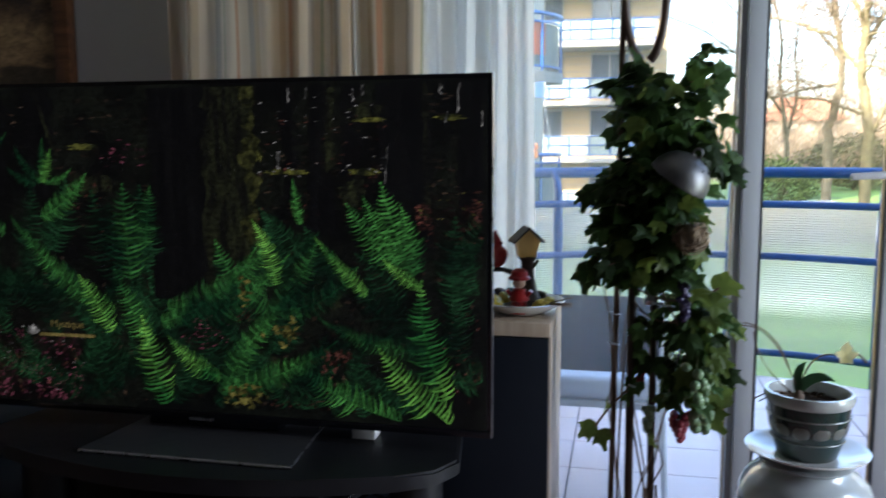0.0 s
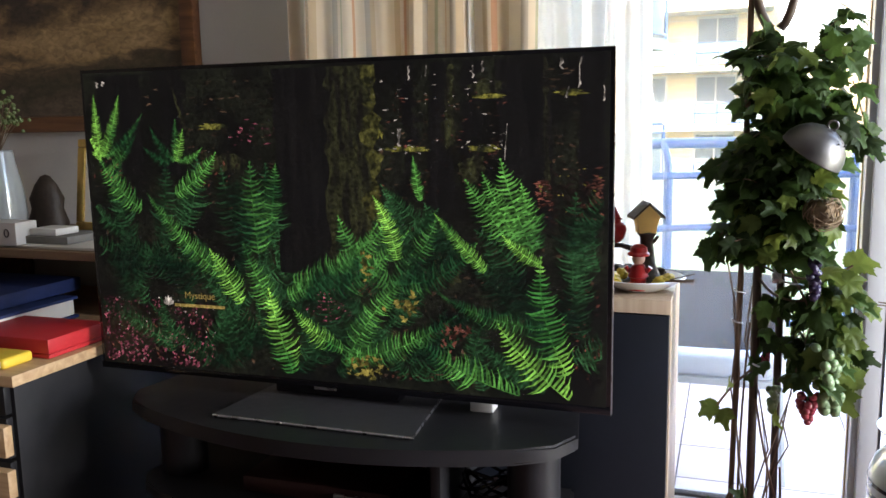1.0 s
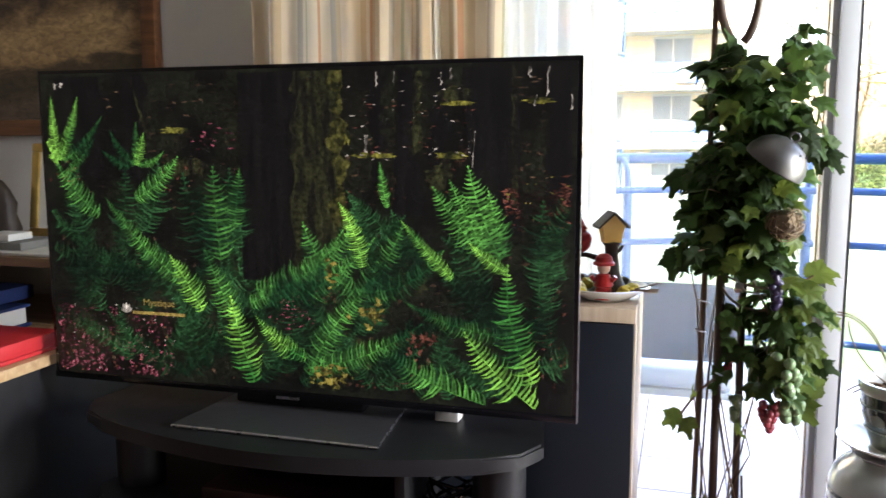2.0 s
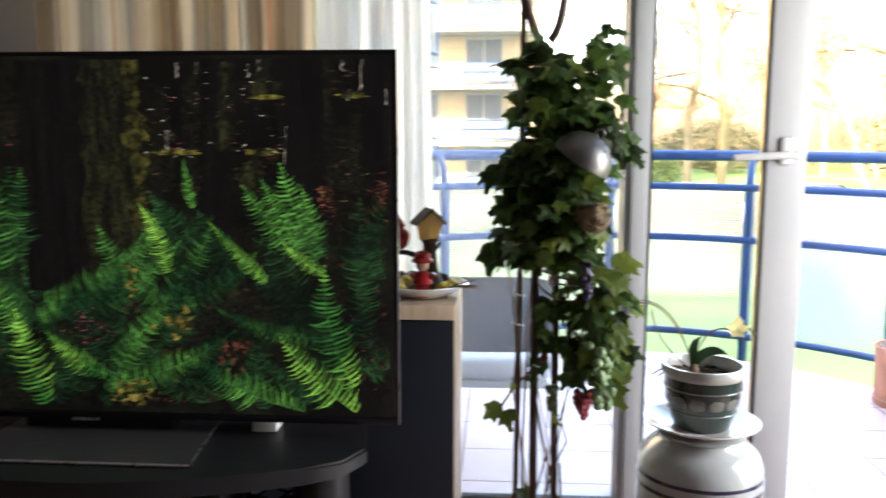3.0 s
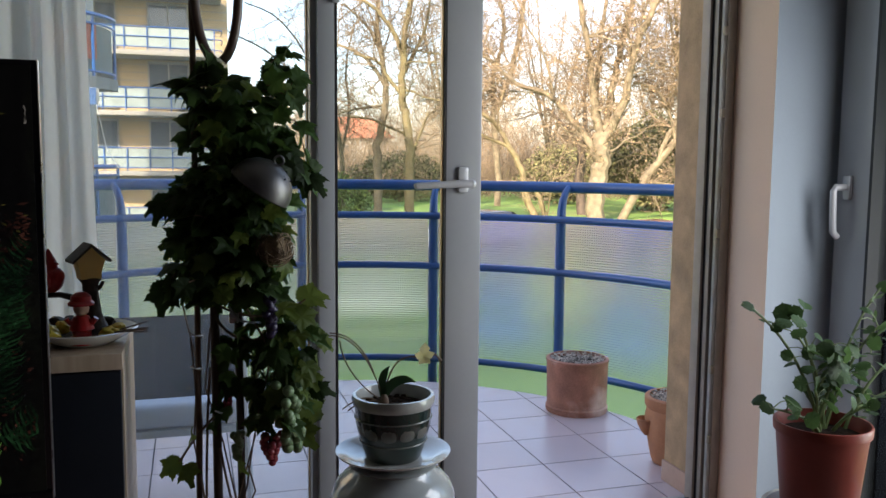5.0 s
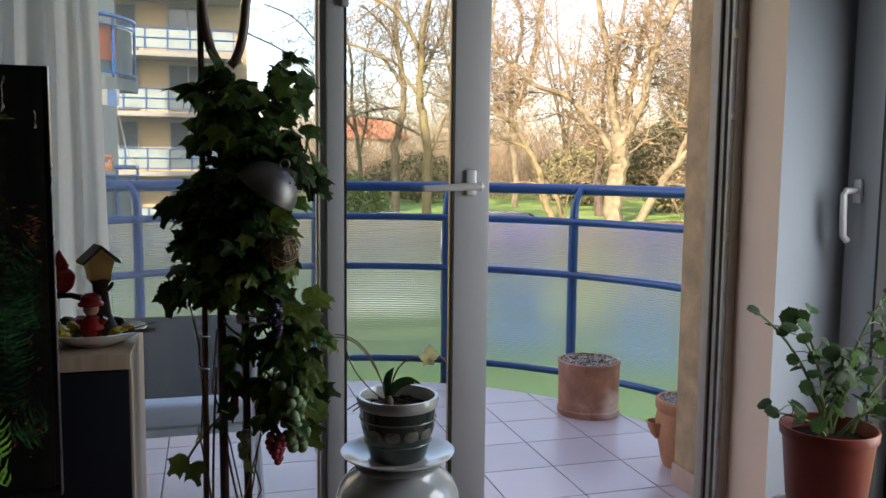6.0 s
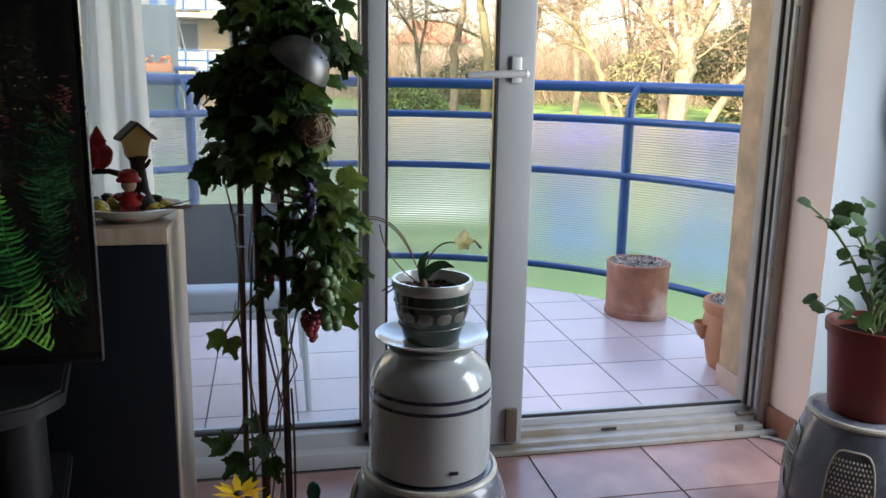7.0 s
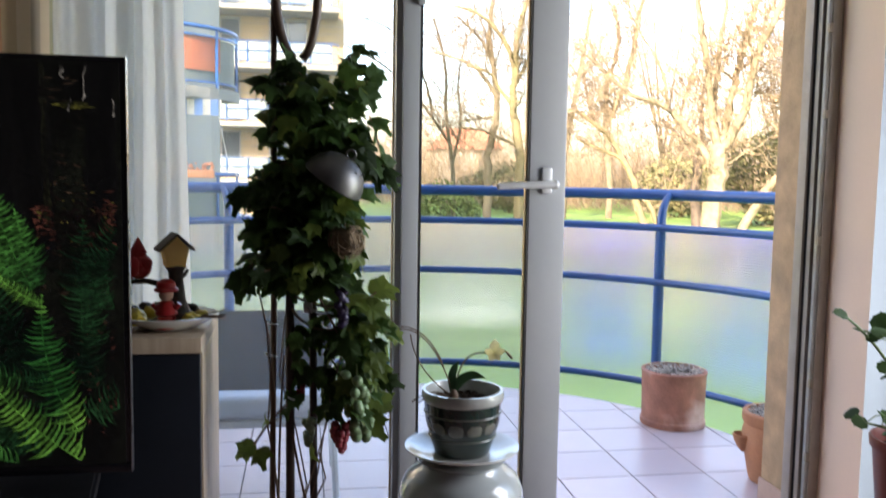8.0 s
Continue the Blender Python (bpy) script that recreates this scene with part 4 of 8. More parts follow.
limb_tree("bare_tree", "bare tree with yellow-lichened trunk and spreading limbs", 14.8, 41, (
    (0.29, 0.23, ((0, -0.2), (-0.04, 2.0), (-0.1, 4.2), (-0.38, 5.8))),
    (0.23, 0.14, ((-0.38, 5.6), (-0.44, 6.9), (-0.34, 8.0), (-0.3, 9.3), (0.12, 11.2))),
    (0.15, 0.08, ((-0.34, 7.8), (-0.7, 9.05), (-1.25, 9.85), (-2.2, 10.7), (-3.3, 11.0))),
    (0.09, 0.05, ((-0.1, 4.4), (-1.1, 4.8), (-1.9, 5.15), (-3.15, 5.3))),
    (0.12, 0.06, ((-0.34, 7.4), (0.12, 8.3), (0.65, 9.35), (0.9, 10.9))),
    (0.1, 0.06, ((-0.1, 3.0), (0.43, 4.45), (0.85, 5.55))),
    (0.12, 0.06, ((-0.4, 6.3), (-1.1, 7.15), (-1.65, 7.95), (-2.75, 8.3)))), 18, BARK2)
limb_tree("bare_tree", "slender bare tree with long drooping side limbs", 10.2, 58, (
    (0.2, 0.16, ((0, -0.2), (0.0, 1.9), (-0.16, 4.25))),
    (0.16, 0.08, ((-0.16, 4.1), (-0.6, 7.3), (-0.7, 10.4), (-1.55, 13.4))),
    (0.12, 0.06, ((-0.08, 3.9), (0.4, 6.6), (0.2, 9.6), (0.75, 12.7))),
    (0.12, 0.06, ((-0.16, 4.9), (-1.55, 6.9), (-3.05, 8.8), (-5.3, 10.6), (-7.5, 11.6))),
    (0.1, 0.05, ((-1.5, 6.85), (-2.3, 9.95), (-4.2, 12.5), (-6.4, 13.5)))), 19, BARK)
r13 = random.Random(13)
for deg, dist, seed, hgt in ((17.6, 60, 23, 16), (33.5, 50, 24, 14), (24.2, 72, 27, 17), (36, 60, 28, 16), (31.5, 75, 29, 17), (40, 45, 30, 15), (46, 55, 31, 15)):
    twig_tree("bare_tree", "tall bare tree with upright branches and tan twigs", az_point(deg, dist),
              [((0, 0, -0.2), 0.36), ((0.1, 0, 2), 0.28), ((0.1, 0, 4.5), 0.24)],
              up_limbs(r13, 6, 4.2, hgt - 4, 4.0, 0.17), seed, BARK if seed % 2 else BARK2, leafy=0.05)


def thicket(name, label, d0, d1, h0, h1, count, material, seed, a0=-2.0, a1=50.0):
    """A belt of thin upright brushwood."""
    rr = random.Random(seed)
    vs, fs = [], []
    for _ in range(count):
        deg, dist = rr.uniform(a0, a1), rr.uniform(d0, d1)
        p = Vector(az_point(deg, dist))
        h = rr.uniform(h0, h1) * (0.7 + 0.7 * noise.noise(Vector((deg * 0.45, dist * 0.1, seed))))
        lean = Vector((rr.gauss(0, 0.7), rr.gauss(0, 0.4), 1)).normalized()
        z0 = h * 0.85 * rr.random() ** 1.4
        a = p + Vector((rr.gauss(0, 0.5), 0, z0))
        q = a + lean * rr.uniform(0.8, 2.8)
        r = rr.uniform(0.012, 0.032)
        d = (q - a).normalized()
        s = d.orthogonal().normalized()
        u = d.cross(s)
        k = len(vs)
        for c, rad in ((a, r), (q, r * 0.4)):
            for ang in (0, 2.094, 4.189):
                vs.append(c + (s * math.cos(ang) + u * math.sin(ang)) * rad)
        for e in range(3):
            fs.append((k + e, k + (e + 1) % 3, k + 3 + (e + 1) % 3, k + 3 + e))
    me = bpy.data.meshes.new(name)
    me.from_pydata(vs, [], fs)
    me.materials.append(material)
    return tagged(new(name, me), label, "brushwood", kind="stuff")


thicket("brushwood", "dense tan winter brushwood behind the park trees", 74, 100, 8, 17, 34000, TWIGS, 5)
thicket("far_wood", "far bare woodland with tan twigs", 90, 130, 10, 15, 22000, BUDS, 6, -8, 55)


def leaf_clump(name, label, at, size, count, material, seed, category="shrub"):
    """A bush of many small leaves round a few twigs, with an uneven outline."""
    rr = random.Random(seed)
    t = thing(name, label, category, at)
    vs, fs = [], []
    for _ in range(count):
        d = Vector((rr.gauss(0, 1), rr.gauss(0, 1), rr.gauss(0, 1))).normalized()
        k = 0.55 + 0.45 * rr.random() ** 0.5
        k *= 1 + 0.35 * noise.noise(d * 2.2 + Vector((seed, 0, 0)))
        c = Vector((d.x * size[0] * k, d.y * size[1] * k, size[2] * (1 + d.z * k) * 0.5))
        w = rr.uniform(0.05, 0.12) * max(0.6, size[2] / 3)
        a = Vector((rr.uniform(-1, 1), rr.uniform(-1, 1), rr.uniform(-1, 1))).normalized() * w
        s = a.orthogonal().normalized() * w * 0.6
        i = len(vs)
        vs.extend([c - a, c + s, c + a, c - s])
        fs.append((i, i + 1, i + 2, i + 3))
    me = bpy.data.meshes.new("foliage")
    me.from_pydata(vs, [], fs)
    me.materials.append(material)
    c = new("foliage", me)
    c.parent = t
    b = bmesh.new()
    for _ in range(6):
        tube([(at[0], at[1], at[2] - 0.05), (at[0] + rr.gauss(0, size[0] * 0.25), at[1] + rr.gauss(0, size[1] * 0.25), at[2] + size[2] * 0.7)], 0.04, 5, b, 0.01)
    part("twigs", b, TWIG, t)
    return t


leaf_clump("yew_bush", "dark green conical yew bush on the lawn", az_point(9.6, 36), (1.5, 1.5, 2.6), 4200, CONIFER, 41)
for k, (deg, dist, w, h) in enumerate(((31.5, 58, 4.2, 6.5), (25.5, 66, 4, 4.8), (36, 62, 5, 4.8), (14, 68, 4, 4.0))):
    leaf_clump("shrub", "broad olive green shrub among the trees", az_point(deg, dist), (w, 2.5, h), 4500, HEDGE, 50 + k)


# apartment houses to the left
CLAD = mat("beige_cladding", (0.35, 0.265, 0.145), 0.85, var=0.12, scale=1.2, bump=0.1)
PALE_WALL = mat("pale_plaster", (0.34, 0.315, 0.275), 0.85, var=0.08, scale=1)
SLAB_GREY = mat("grey_concrete", (0.22, 0.215, 0.2), 0.85, var=0.12, scale=2)
FROST = mat("frosted_panel", (0.2, 0.24, 0.235), 0.35, var=0.1, scale=2)
ORANGE = mat("orange_blind", (0.62, 0.2, 0.1), 0.7, var=0.1)
DARK_PANE = mat("dark_window_pane", (0.06, 0.075, 0.085), 0.06, var=0.2)
ROOF_RED = mat("red_roof_tiles", (0.42, 0.13, 0.07), 0.8, var=0.2, scale=3)
AWN_BLUE = mat("blue_awning_cloth", (0.1, 0.2, 0.45), 0.8)
AWN_WHITE = mat("white_awning_cloth", (0.4, 0.4, 0.39), 0.8)


def house_window(parent, x0, x1, y, z0, z1):
    """A framed window standing proud of a wall that faces the room."""
    fr = box(x0, x1, y - 0.05, y - 0.02, z0, z1)
    w = part("window", fr, DARK_PANE, parent, sm=False)
    f = 0.07
    fb = bmesh.new()
    box(x0 - 0.05, x1 + 0.05, y - 0.09, y - 0.051, z0 - 0.05, z0 + f, bm=fb)
    box(x0 - 0.05, x1 + 0.05, y - 0.09, y - 0.051, z1 - f, z1 + 0.05, bm=fb)
    for x in (x0 - 0.05, (x0 + x1) / 2 - f / 2, x1 + 0.05 - f):
        box(x, x + f, y - 0.09, y - 0.051, z0 + f, z1 - f, bm=fb)
    part("frame", fb, SLAB_GREY, w, sm=False)
    return w


apart = thing("apartment_building", "beige apartment house with stacked balconies and blue railings", "building", (0, 41, GROUND))
part("wall", box(-22, 2.2, 41, 52, GROUND, 17), CLAD, apart, sm=False)
b = bmesh.new()
for k in range(46):
    z = -0.9 + k * 0.36
    box(-22, 2.2, 40.985, 41.0, z, z + 0.03, bm=b)
part("cladding_joint", b, SLAB_GREY, apart, sm=False)
part("roof", box(-22.4, 2.7, 40.5, 52.4, 17, 17.35), SLAB_GREY, apart, sm=False)
for k, z in enumerate((-1.84, 0.78, 3.4, 6.02, 8.64, 11.26, 13.88)):
    bal = part("balcony", box(-9, 1.9, 39.2, 41, z - 0.2, z, 0.03), SLAB_GREY, apart)
    rb = bmesh.new()
    for zz in (0.15, 0.6, 1.02):
        tube([(-9, 39.25, z + zz), (1.5, 39.25, z + zz), (1.85, 39.4, z + zz), (1.9, 39.8, z + zz), (1.9, 41, z + zz)], 0.025, 5, rb)
    for i in range(12):
        x = -8.8 + i * 0.94
        tube([(x, 39.25, z), (x, 39.25, z + 1.02)], 0.025, 5, rb)
    part("railing", rb, BLUE, bal)
    pn = box(-8.9, 1.5, 39.28, 39.3, z + 0.17, z + 0.98)
    part("panel", pn, FROST, bal, sm=False)
    for x0 in (-7.6, -4.4, -1.3):
        house_window(apart, x0, x0 + 1.7, 41, z + 0.25, z + 2.3)
part("chimney", box(-6, -5.2, 44, 44.8, 17.3, 18.6), CLAD, apart, sm=False)

tower = thing("balcony_tower", "pale apartment tower with rounded blue-railed balconies", "building", (-3.6, 19, GROUND))
part("wall", box(-11, -2.25, 18.2, 27, GROUND, 14), PALE_WALL, tower, sm=False)
part("roof", box(-11.3, -2.0, 17.9, 27.3, 14, 14.3), SLAB_GREY, tower, sm=False)
part("box_lamp", box(-2.62, -2.5, 18.1, 18.2, 1.95, 2.25, 0.02), SLAB_GREY, tower)
TCX, TCY, TR = -3.35, 18.2, 2.35
for z in (-2.95, -0.1, 2.74, 5.58, 8.42):
    outline = [(TCX + TR * math.cos(a), TCY - TR * 0.75 * math.sin(a)) for a in [math.pi * k / 24 for k in range(25)]]
    bal = part("balcony", prism(outline, z - 0.22, z), SLAB_GREY, tower, sm=False)
    rb = bmesh.new()
    arc = [(TCX + (TR - 0.05) * math.cos(a), TCY - (TR - 0.05) * 0.75 * math.sin(a)) for a in [math.pi * k / 30 for k in range(31)]]
    for zz, rad in ((1.15, 0.045), (0.98, 0.025), (0.1, 0.025)):
        tube([(x, y, z + zz) for x, y in arc], rad, 6, rb)
    for k in range(0, 31, 5):
        tube([(arc[k][0], arc[k][1], z), (arc[k][0], arc[k][1], z + 1.15)], 0.03, 5, rb)
    part("railing", rb, BLUE, bal)
    pb = bmesh.new()
    inner = [(TCX + (TR - 0.1) * math.cos(a), TCY - (TR - 0.1) * 0.75 * math.sin(a)) for a in [math.pi * k / 30 for k in range(31)]]
    for (xa, ya), (xb, yb) in zip(inner, inner[1:]):
        pb.faces.new([pb.verts.new(p) for p in ((xa, ya, z + 0.12), (xb, yb, z + 0.12), (xb, yb, z + 0.96), (xa, ya, z + 0.96))])
    bmesh.ops.solidify(pb, geom=pb.faces[:], thickness=0.02)
    part("panel", pb, FROST, bal, sm=False)
    house_window(tower, -5.2, -3.2, 18.2, z + 0.1, z + 2.2)
    if 2 < z < 4:
        pb = bmesh.new()
        outer = [(TCX + (TR - 0.075) * math.cos(a), TCY - (TR - 0.075) * 0.75 * math.sin(a)) for a in [radians(26 + 4 * k) for k in range(10)]]
        for (xa, ya), (xb, yb) in zip(outer, outer[1:]):
            pb.faces.new([pb.verts.new(p) for p in ((xa, ya, z + 0.32), (xb, yb, z + 0.32), (xb, yb, z + 1.0), (xa, ya, z + 1.0))])
        bmesh.ops.solidify(pb, geom=pb.faces[:], thickness=0.012)
        part("wind_screen", pb, ORANGE, bal, "orange fabric wind screen", sm=False)
aw = part("awning", box(-5.4, -1.25, 17.0, 17.05, 2.2, 2.5), AWN_WHITE, tower, "blue and white striped awning")
for k in range(14):
    part("stripe", box(-5.35 + k * 0.3, -5.2 + k * 0.3, 16.985, 16.999, 2.19, 2.5), AWN_BLUE, aw, sm=False)
part("awning_arm", tube([(-1.3, 17.0, 2.2), (-1.15, 17.0, 1.4), (-0.95, 17.0, 1.02)], 0.009, 6), PVC, tower)
BLOOMS = mat("mixed_blooms", (0.42, 0.16, 0.07), 0.8, per_island=0.6)
fl = part("flower_box", box(-2.6, -1.35, 16.55, 16.75, 0.98, 1.14, 0.02), TERRA2, tower, "flower box with bright blooms")
fb = bmesh.new()
for _ in range(60):
    ball((rng.uniform(-2.6, -1.35), rng.uniform(16.52, 16.78), rng.uniform(1.12, 1.26)), rng.uniform(0.02, 0.045), fb, 1)
part("blooms", fb, BLOOMS, fl)["kind"] = "stuff"

house = thing("red_roofed_house", "pale house with a red tiled roof beyond the trees", "house", (*az_point(11.5, 92)[:2], GROUND))
hx, hy, _ = az_point(11.5, 92)
part("wall", box(hx - 3.5, hx + 3, hy, hy + 9, GROUND, 4.2), PALE_WALL, house, sm=False)
b = bmesh.new()
v = [b.verts.new(p) for p in ((hx - 4, hy - 0.5, 4.1), (hx + 3.5, hy - 0.5, 4.1), (hx + 3.5, hy + 9.5, 4.1), (hx - 4, hy + 9.5, 4.1), (hx - 2.5, hy + 4.5, 6.6), (hx + 2, hy + 4.5, 6.6))]
for f in ((0, 1, 5, 4), (1, 2, 5), (2, 3, 4, 5), (3, 0, 4), (3, 2, 1, 0)):
    b.faces.new([v[i] for i in f])
part("roof", b, ROOF_RED, house, sm=False)
for x in (-2.8, 0.6):
    for z in (-1.0, 1.8):
        house_window(house, hx + x, hx + x + 1.4, hy, z, z + 1.5)


# parked cars below the balcony
def car(label, at, yaw, paint):
    c = thing("car", label, "car", at, "parked cars")
    c.location = (0, 0, 0)
    prof = [(-2.1, 0.35), (-2.1, 0.75), (-1.95, 0.9), (-1.2, 0.98), (-0.55, 1.42), (0.75, 1.45), (1.45, 1.02), (1.95, 0.95), (2.1, 0.75), (2.1, 0.35)]
    b = bmesh.new()
    rings = []
    for y, k in ((-0.86, 0.96), (-0.8, 1.0), (0.8, 1.0), (0.86, 0.96)):
        rings.append([b.verts.new((x * (k if z < 1 else k * 0.99), y * (1 if z < 1 else 0.84), 0.35 + (z - 0.35) * k)) for x, z in prof])
    n = len(prof)
    for a, d in zip(rings, rings[1:]):
        for i in range(n):
            b.faces.new((a[i], a[(i + 1) % n], d[(i + 1) % n], d[i]))
    b.faces.new(list(reversed(rings[0])))
    b.faces.new(rings[-1])
    bmesh.ops.bevel(b, geom=b.edges[:], offset=0.04, segments=2, affect='EDGES')
    part("body", b, paint, c)
    for s in (-1, 1):
        w = bmesh.new()
        for pts in (((-0.98, 1.03), (-0.5, 1.36), (0.05, 1.37), (0.05, 1.03)), ((0.12, 1.03), (0.12, 1.37), (0.7, 1.36), (1.2, 1.03))):
            w.faces.new([w.verts.new((x, s * (0.85 if z > 1.2 else 0.875), z)) for x, z in pts])
        bmesh.ops.solidify(w, geom=w.faces[:], thickness=0.02)
        part("side_window", w, DARK_PANE, c)
        for x in (-1.3, 1.3):
            wb = lathe([(0.0, -0.1), (0.24, -0.1), (0.31, -0.06), (0.31, 0.06), (0.24, 0.1), (0.0, 0.1)], seg=20, cap=False)
            bmesh.ops.rotate(wb, cent=(0, 0, 0), matrix=Matrix.Rotation(radians(90), 3, 'X'), verts=wb.verts)
            bmesh.ops.translate(wb, vec=(x, s * 0.8, 0.31), verts=wb.verts)
            wheel = part("wheel", wb, GASKET, c)
            rb = lathe([(0.0, -0.105), (0.17, -0.105), (0.17, 0.105), (0.0, 0.105)], seg=16, cap=False)
            bmesh.ops.rotate(rb, cent=(0, 0, 0), matrix=Matrix.Rotation(radians(90), 3, 'X'), verts=rb.verts)
            bmesh.ops.translate(rb, vec=(x, s * 0.805, 0.31), verts=rb.verts)
            part("rim", rb, STEEL, wheel)
    for x0, z0, x1, z1 in ((-1.16, 1.0, -0.6, 1.38), (1.4, 1.05, 0.82, 1.4)):
        w = bmesh.new()
        w.faces.new([w.verts.new(p) for p in ((x0, -0.72, z0), (x0, 0.72, z0), (x1, 0.64, z1), (x1, -0.64, z1))])
        bmesh.ops.solidify(w, geom=w.faces[:], thickness=0.02)
        bmesh.ops.translate(w, vec=(-0.03 if x0 < 0 else 0.03, 0, 0.03), verts=w.verts)
        part("windscreen", w, DARK_PANE, c)
    c.matrix_basis = pose(*at, 0, 0, yaw)
    return c


BLUE_CAR = mat("blue_car_paint", (0.025, 0.06, 0.5), 0.45, 0.0, coat=0.15)
GREY_CAR = mat("dark_car_paint", (0.05, 0.055, 0.07), 0.25, 0.4, coat=0.6)
WHITE_CAR = mat("silver_car_paint", (0.35, 0.38, 0.45), 0.25, coat=0.6)
RED_CAR = mat("red_car_paint", (0.22, 0.05, 0.04), 0.25, coat=0.6)
car("blue car parked on the lane below the balcony", (6.8, 16.9, GROUND), 70, BLUE_CAR)
car("blue car parked on the lane below the balcony", (9.3, 15.6, GROUND), 60, BLUE_CAR)
car("silver car parked on the far lane", (5.6, 26.0, GROUND), 2, WHITE_CAR)
car("dark grey car parked by the kerb of the lane", (9.6, 26.3, GROUND), 12, GREY_CAR)
car("red car parked on the lane below the balcony", (12.6, 20.8, GROUND), 0, RED_CAR)

# --- television and its stand ---
TX0, TX1, TY, TZ0, TZ1 = -1.057, 0.082, 1.600, 0.605, 1.264
tv = thing("television", "large black flat television showing ferns in a dark forest", "television", (-0.47, 1.62, 0.575))
part("housing", box(TX0, TX1, TY, TY + 0.012, TZ0, TZ1, 0.002), BLACK_GLOSS, tv)
part("housing", box(TX0 + 0.2, TX1 - 0.2, TY + 0.012, TY + 0.05, TZ0 + 0.03, TZ0 + 0.38, 0.01), BLACK_LAM, tv)
part("edge_trim", box(TX1, TX1 + 0.0015, TY - 0.001, TY + 0.012, TZ0, TZ1), STEEL, tv, "thin silver edge")
part("bezel", box(TX0, TX1, TY - 0.003, TY, TZ0, TZ0 + 0.014, 0.001), BLACK_GLOSS, tv)
part("neck", box(-0.62, -0.34, TY + 0.012, TY + 0.05, 0.583, 0.64, 0.004), BLACK_GLOSS, tv)
part("badge", box(-0.52, -0.47, TY - 0.005, TY - 0.003, 0.602, 0.607), STEEL, tv, "small silver badge")
b = bmesh.new()
quad = [(-0.671, 1.458), (-0.25, 1.455), (-0.275, 1.70), (-0.646, 1.70)]
prism(quad, 0.5755, 0.5815, b)
part("foot", b, mat("brushed_dark_foot", (0.09, 0.09, 0.095), 0.38, 0.6, var=0.15, scale=40), tv, "flat brushed dark metal foot")
part("foot_edge", tube([(-0.671, 1.457, 0.5785), (-0.25, 1.454, 0.5785), (-0.275, 1.70, 0.5785)], 0.0033, 6), STEEL, tv, "bright metal edge")

EMIT = 0.058
SCREEN_BG = glow("screen_forest_floor", (0.008, 0.01, 0.006), EMIT, (0.0012, 0.0014, 0.0014), 11, (0.42, 0.8), 0.8)
SCREEN_TREE = glow("screen_trunk", (0.004, 0.004, 0.0042), EMIT, (0.001, 0.0011, 0.0014), 40, (0.4, 0.75), 0.5, 0.0, (1.5, 1, 0.15))
SCREEN_MOSS = glow("screen_moss", (0.022, 0.026, 0.01), EMIT, (0.003, 0.003, 0.0025), 40, (0.4, 0.8), 0.9, 0.0, (1.6, 1, 0.35))
SCREEN_LOG = glow("screen_mossy_log", (0.13, 0.13, 0.025), EMIT, (0.008, 0.01, 0.004), 40, (0.42, 0.66), 0.9)
SCREEN_LOG_DIM = glow("screen_moss_edge", (0.05, 0.052, 0.014), EMIT, (0.004, 0.005, 0.002), 50, (0.4, 0.7), 0.9)
SCREEN_BROWN = glow("screen_brown_litter", (0.035, 0.022, 0.014), EMIT, (0.003, 0.0025, 0.002), 12, (0.42, 0.66), 0.8, 0.9)
FERN = [glow("screen_fern_dark", (0.012, 0.052, 0.018), EMIT, (0.0012, 0.008, 0.004), 6, (0.42, 0.66), 0.6, 0.7),
        glow("screen_fern_mid", (0.055, 0.22, 0.04), EMIT, (0.004, 0.028, 0.01), 6, (0.42, 0.66), 0.5, 0.65),
        glow("screen_fern_bright", (0.17, 0.44, 0.065), EMIT, (0.016, 0.1, 0.02), 6, (0.42, 0.62), 0.5, 0.6)]
SCREEN_PINK = glow("screen_pink_leaves", (0.16, 0.04, 0.06), EMIT, (0.012, 0.003, 0.006), 30, (0.4, 0.65), piece=0.95)
SCREEN_RED = glow("screen_rust_leaves", (0.1, 0.034, 0.024), EMIT, (0.004, 0.002, 0.002), 14, (0.42, 0.66), piece=0.95)
SCREEN_YELLOW = glow("screen_yellow_leaves", (0.15, 0.13, 0.03), EMIT, (0.012, 0.014, 0.004), 50, piece=0.8)
SCREEN_WHITE = glow("screen_light", (0.36, 0.35, 0.32), EMIT, (0.03, 0.03, 0.027), 40, (0.4, 0.62), piece=0.7)
SCREEN_GOLD = glow("screen_gold", (0.22, 0.17, 0.05), EMIT, (0.13, 0.1, 0.03), 40)


def on_screen(u, v, layer):
    return Vector((TX0 + u * (TX1 - TX0), TY - 0.0012 - layer * 0.00012, TZ0 + v * (TZ1 - TZ0)))


screen = part("screen", box(TX0 + 0.008, TX1 - 0.008, TY - 0.0012, TY - 0.0002, TZ0 + 0.014, TZ1 - 0.008), SCREEN_BG, tv, sm=False)
sr = random.Random(3)


def shape(name, pts, layer, material):
    b = bmesh.new()
    b.faces.new([b.verts.new(on_screen(u, v, layer)) for u, v in reversed(pts)])
    return part(name, b, material, screen, sm=False)


def rough_strip(name, u0, w0, u1, w1, v0, v1, layer, material, jag=0.006):
    n = 22
    left, right = [], []
    for i in range(n + 1):
        t = i / n
        u, w, v = u0 + (u1 - u0) * t, w0 + (w1 - w0) * t, v0 + (v1 - v0) * t
        left.append((u - w / 2 + sr.gauss(0, jag), v))
        right.append((u + w / 2 + sr.gauss(0, jag), v))
    return shape(name, left + right[::-1], layer, material)


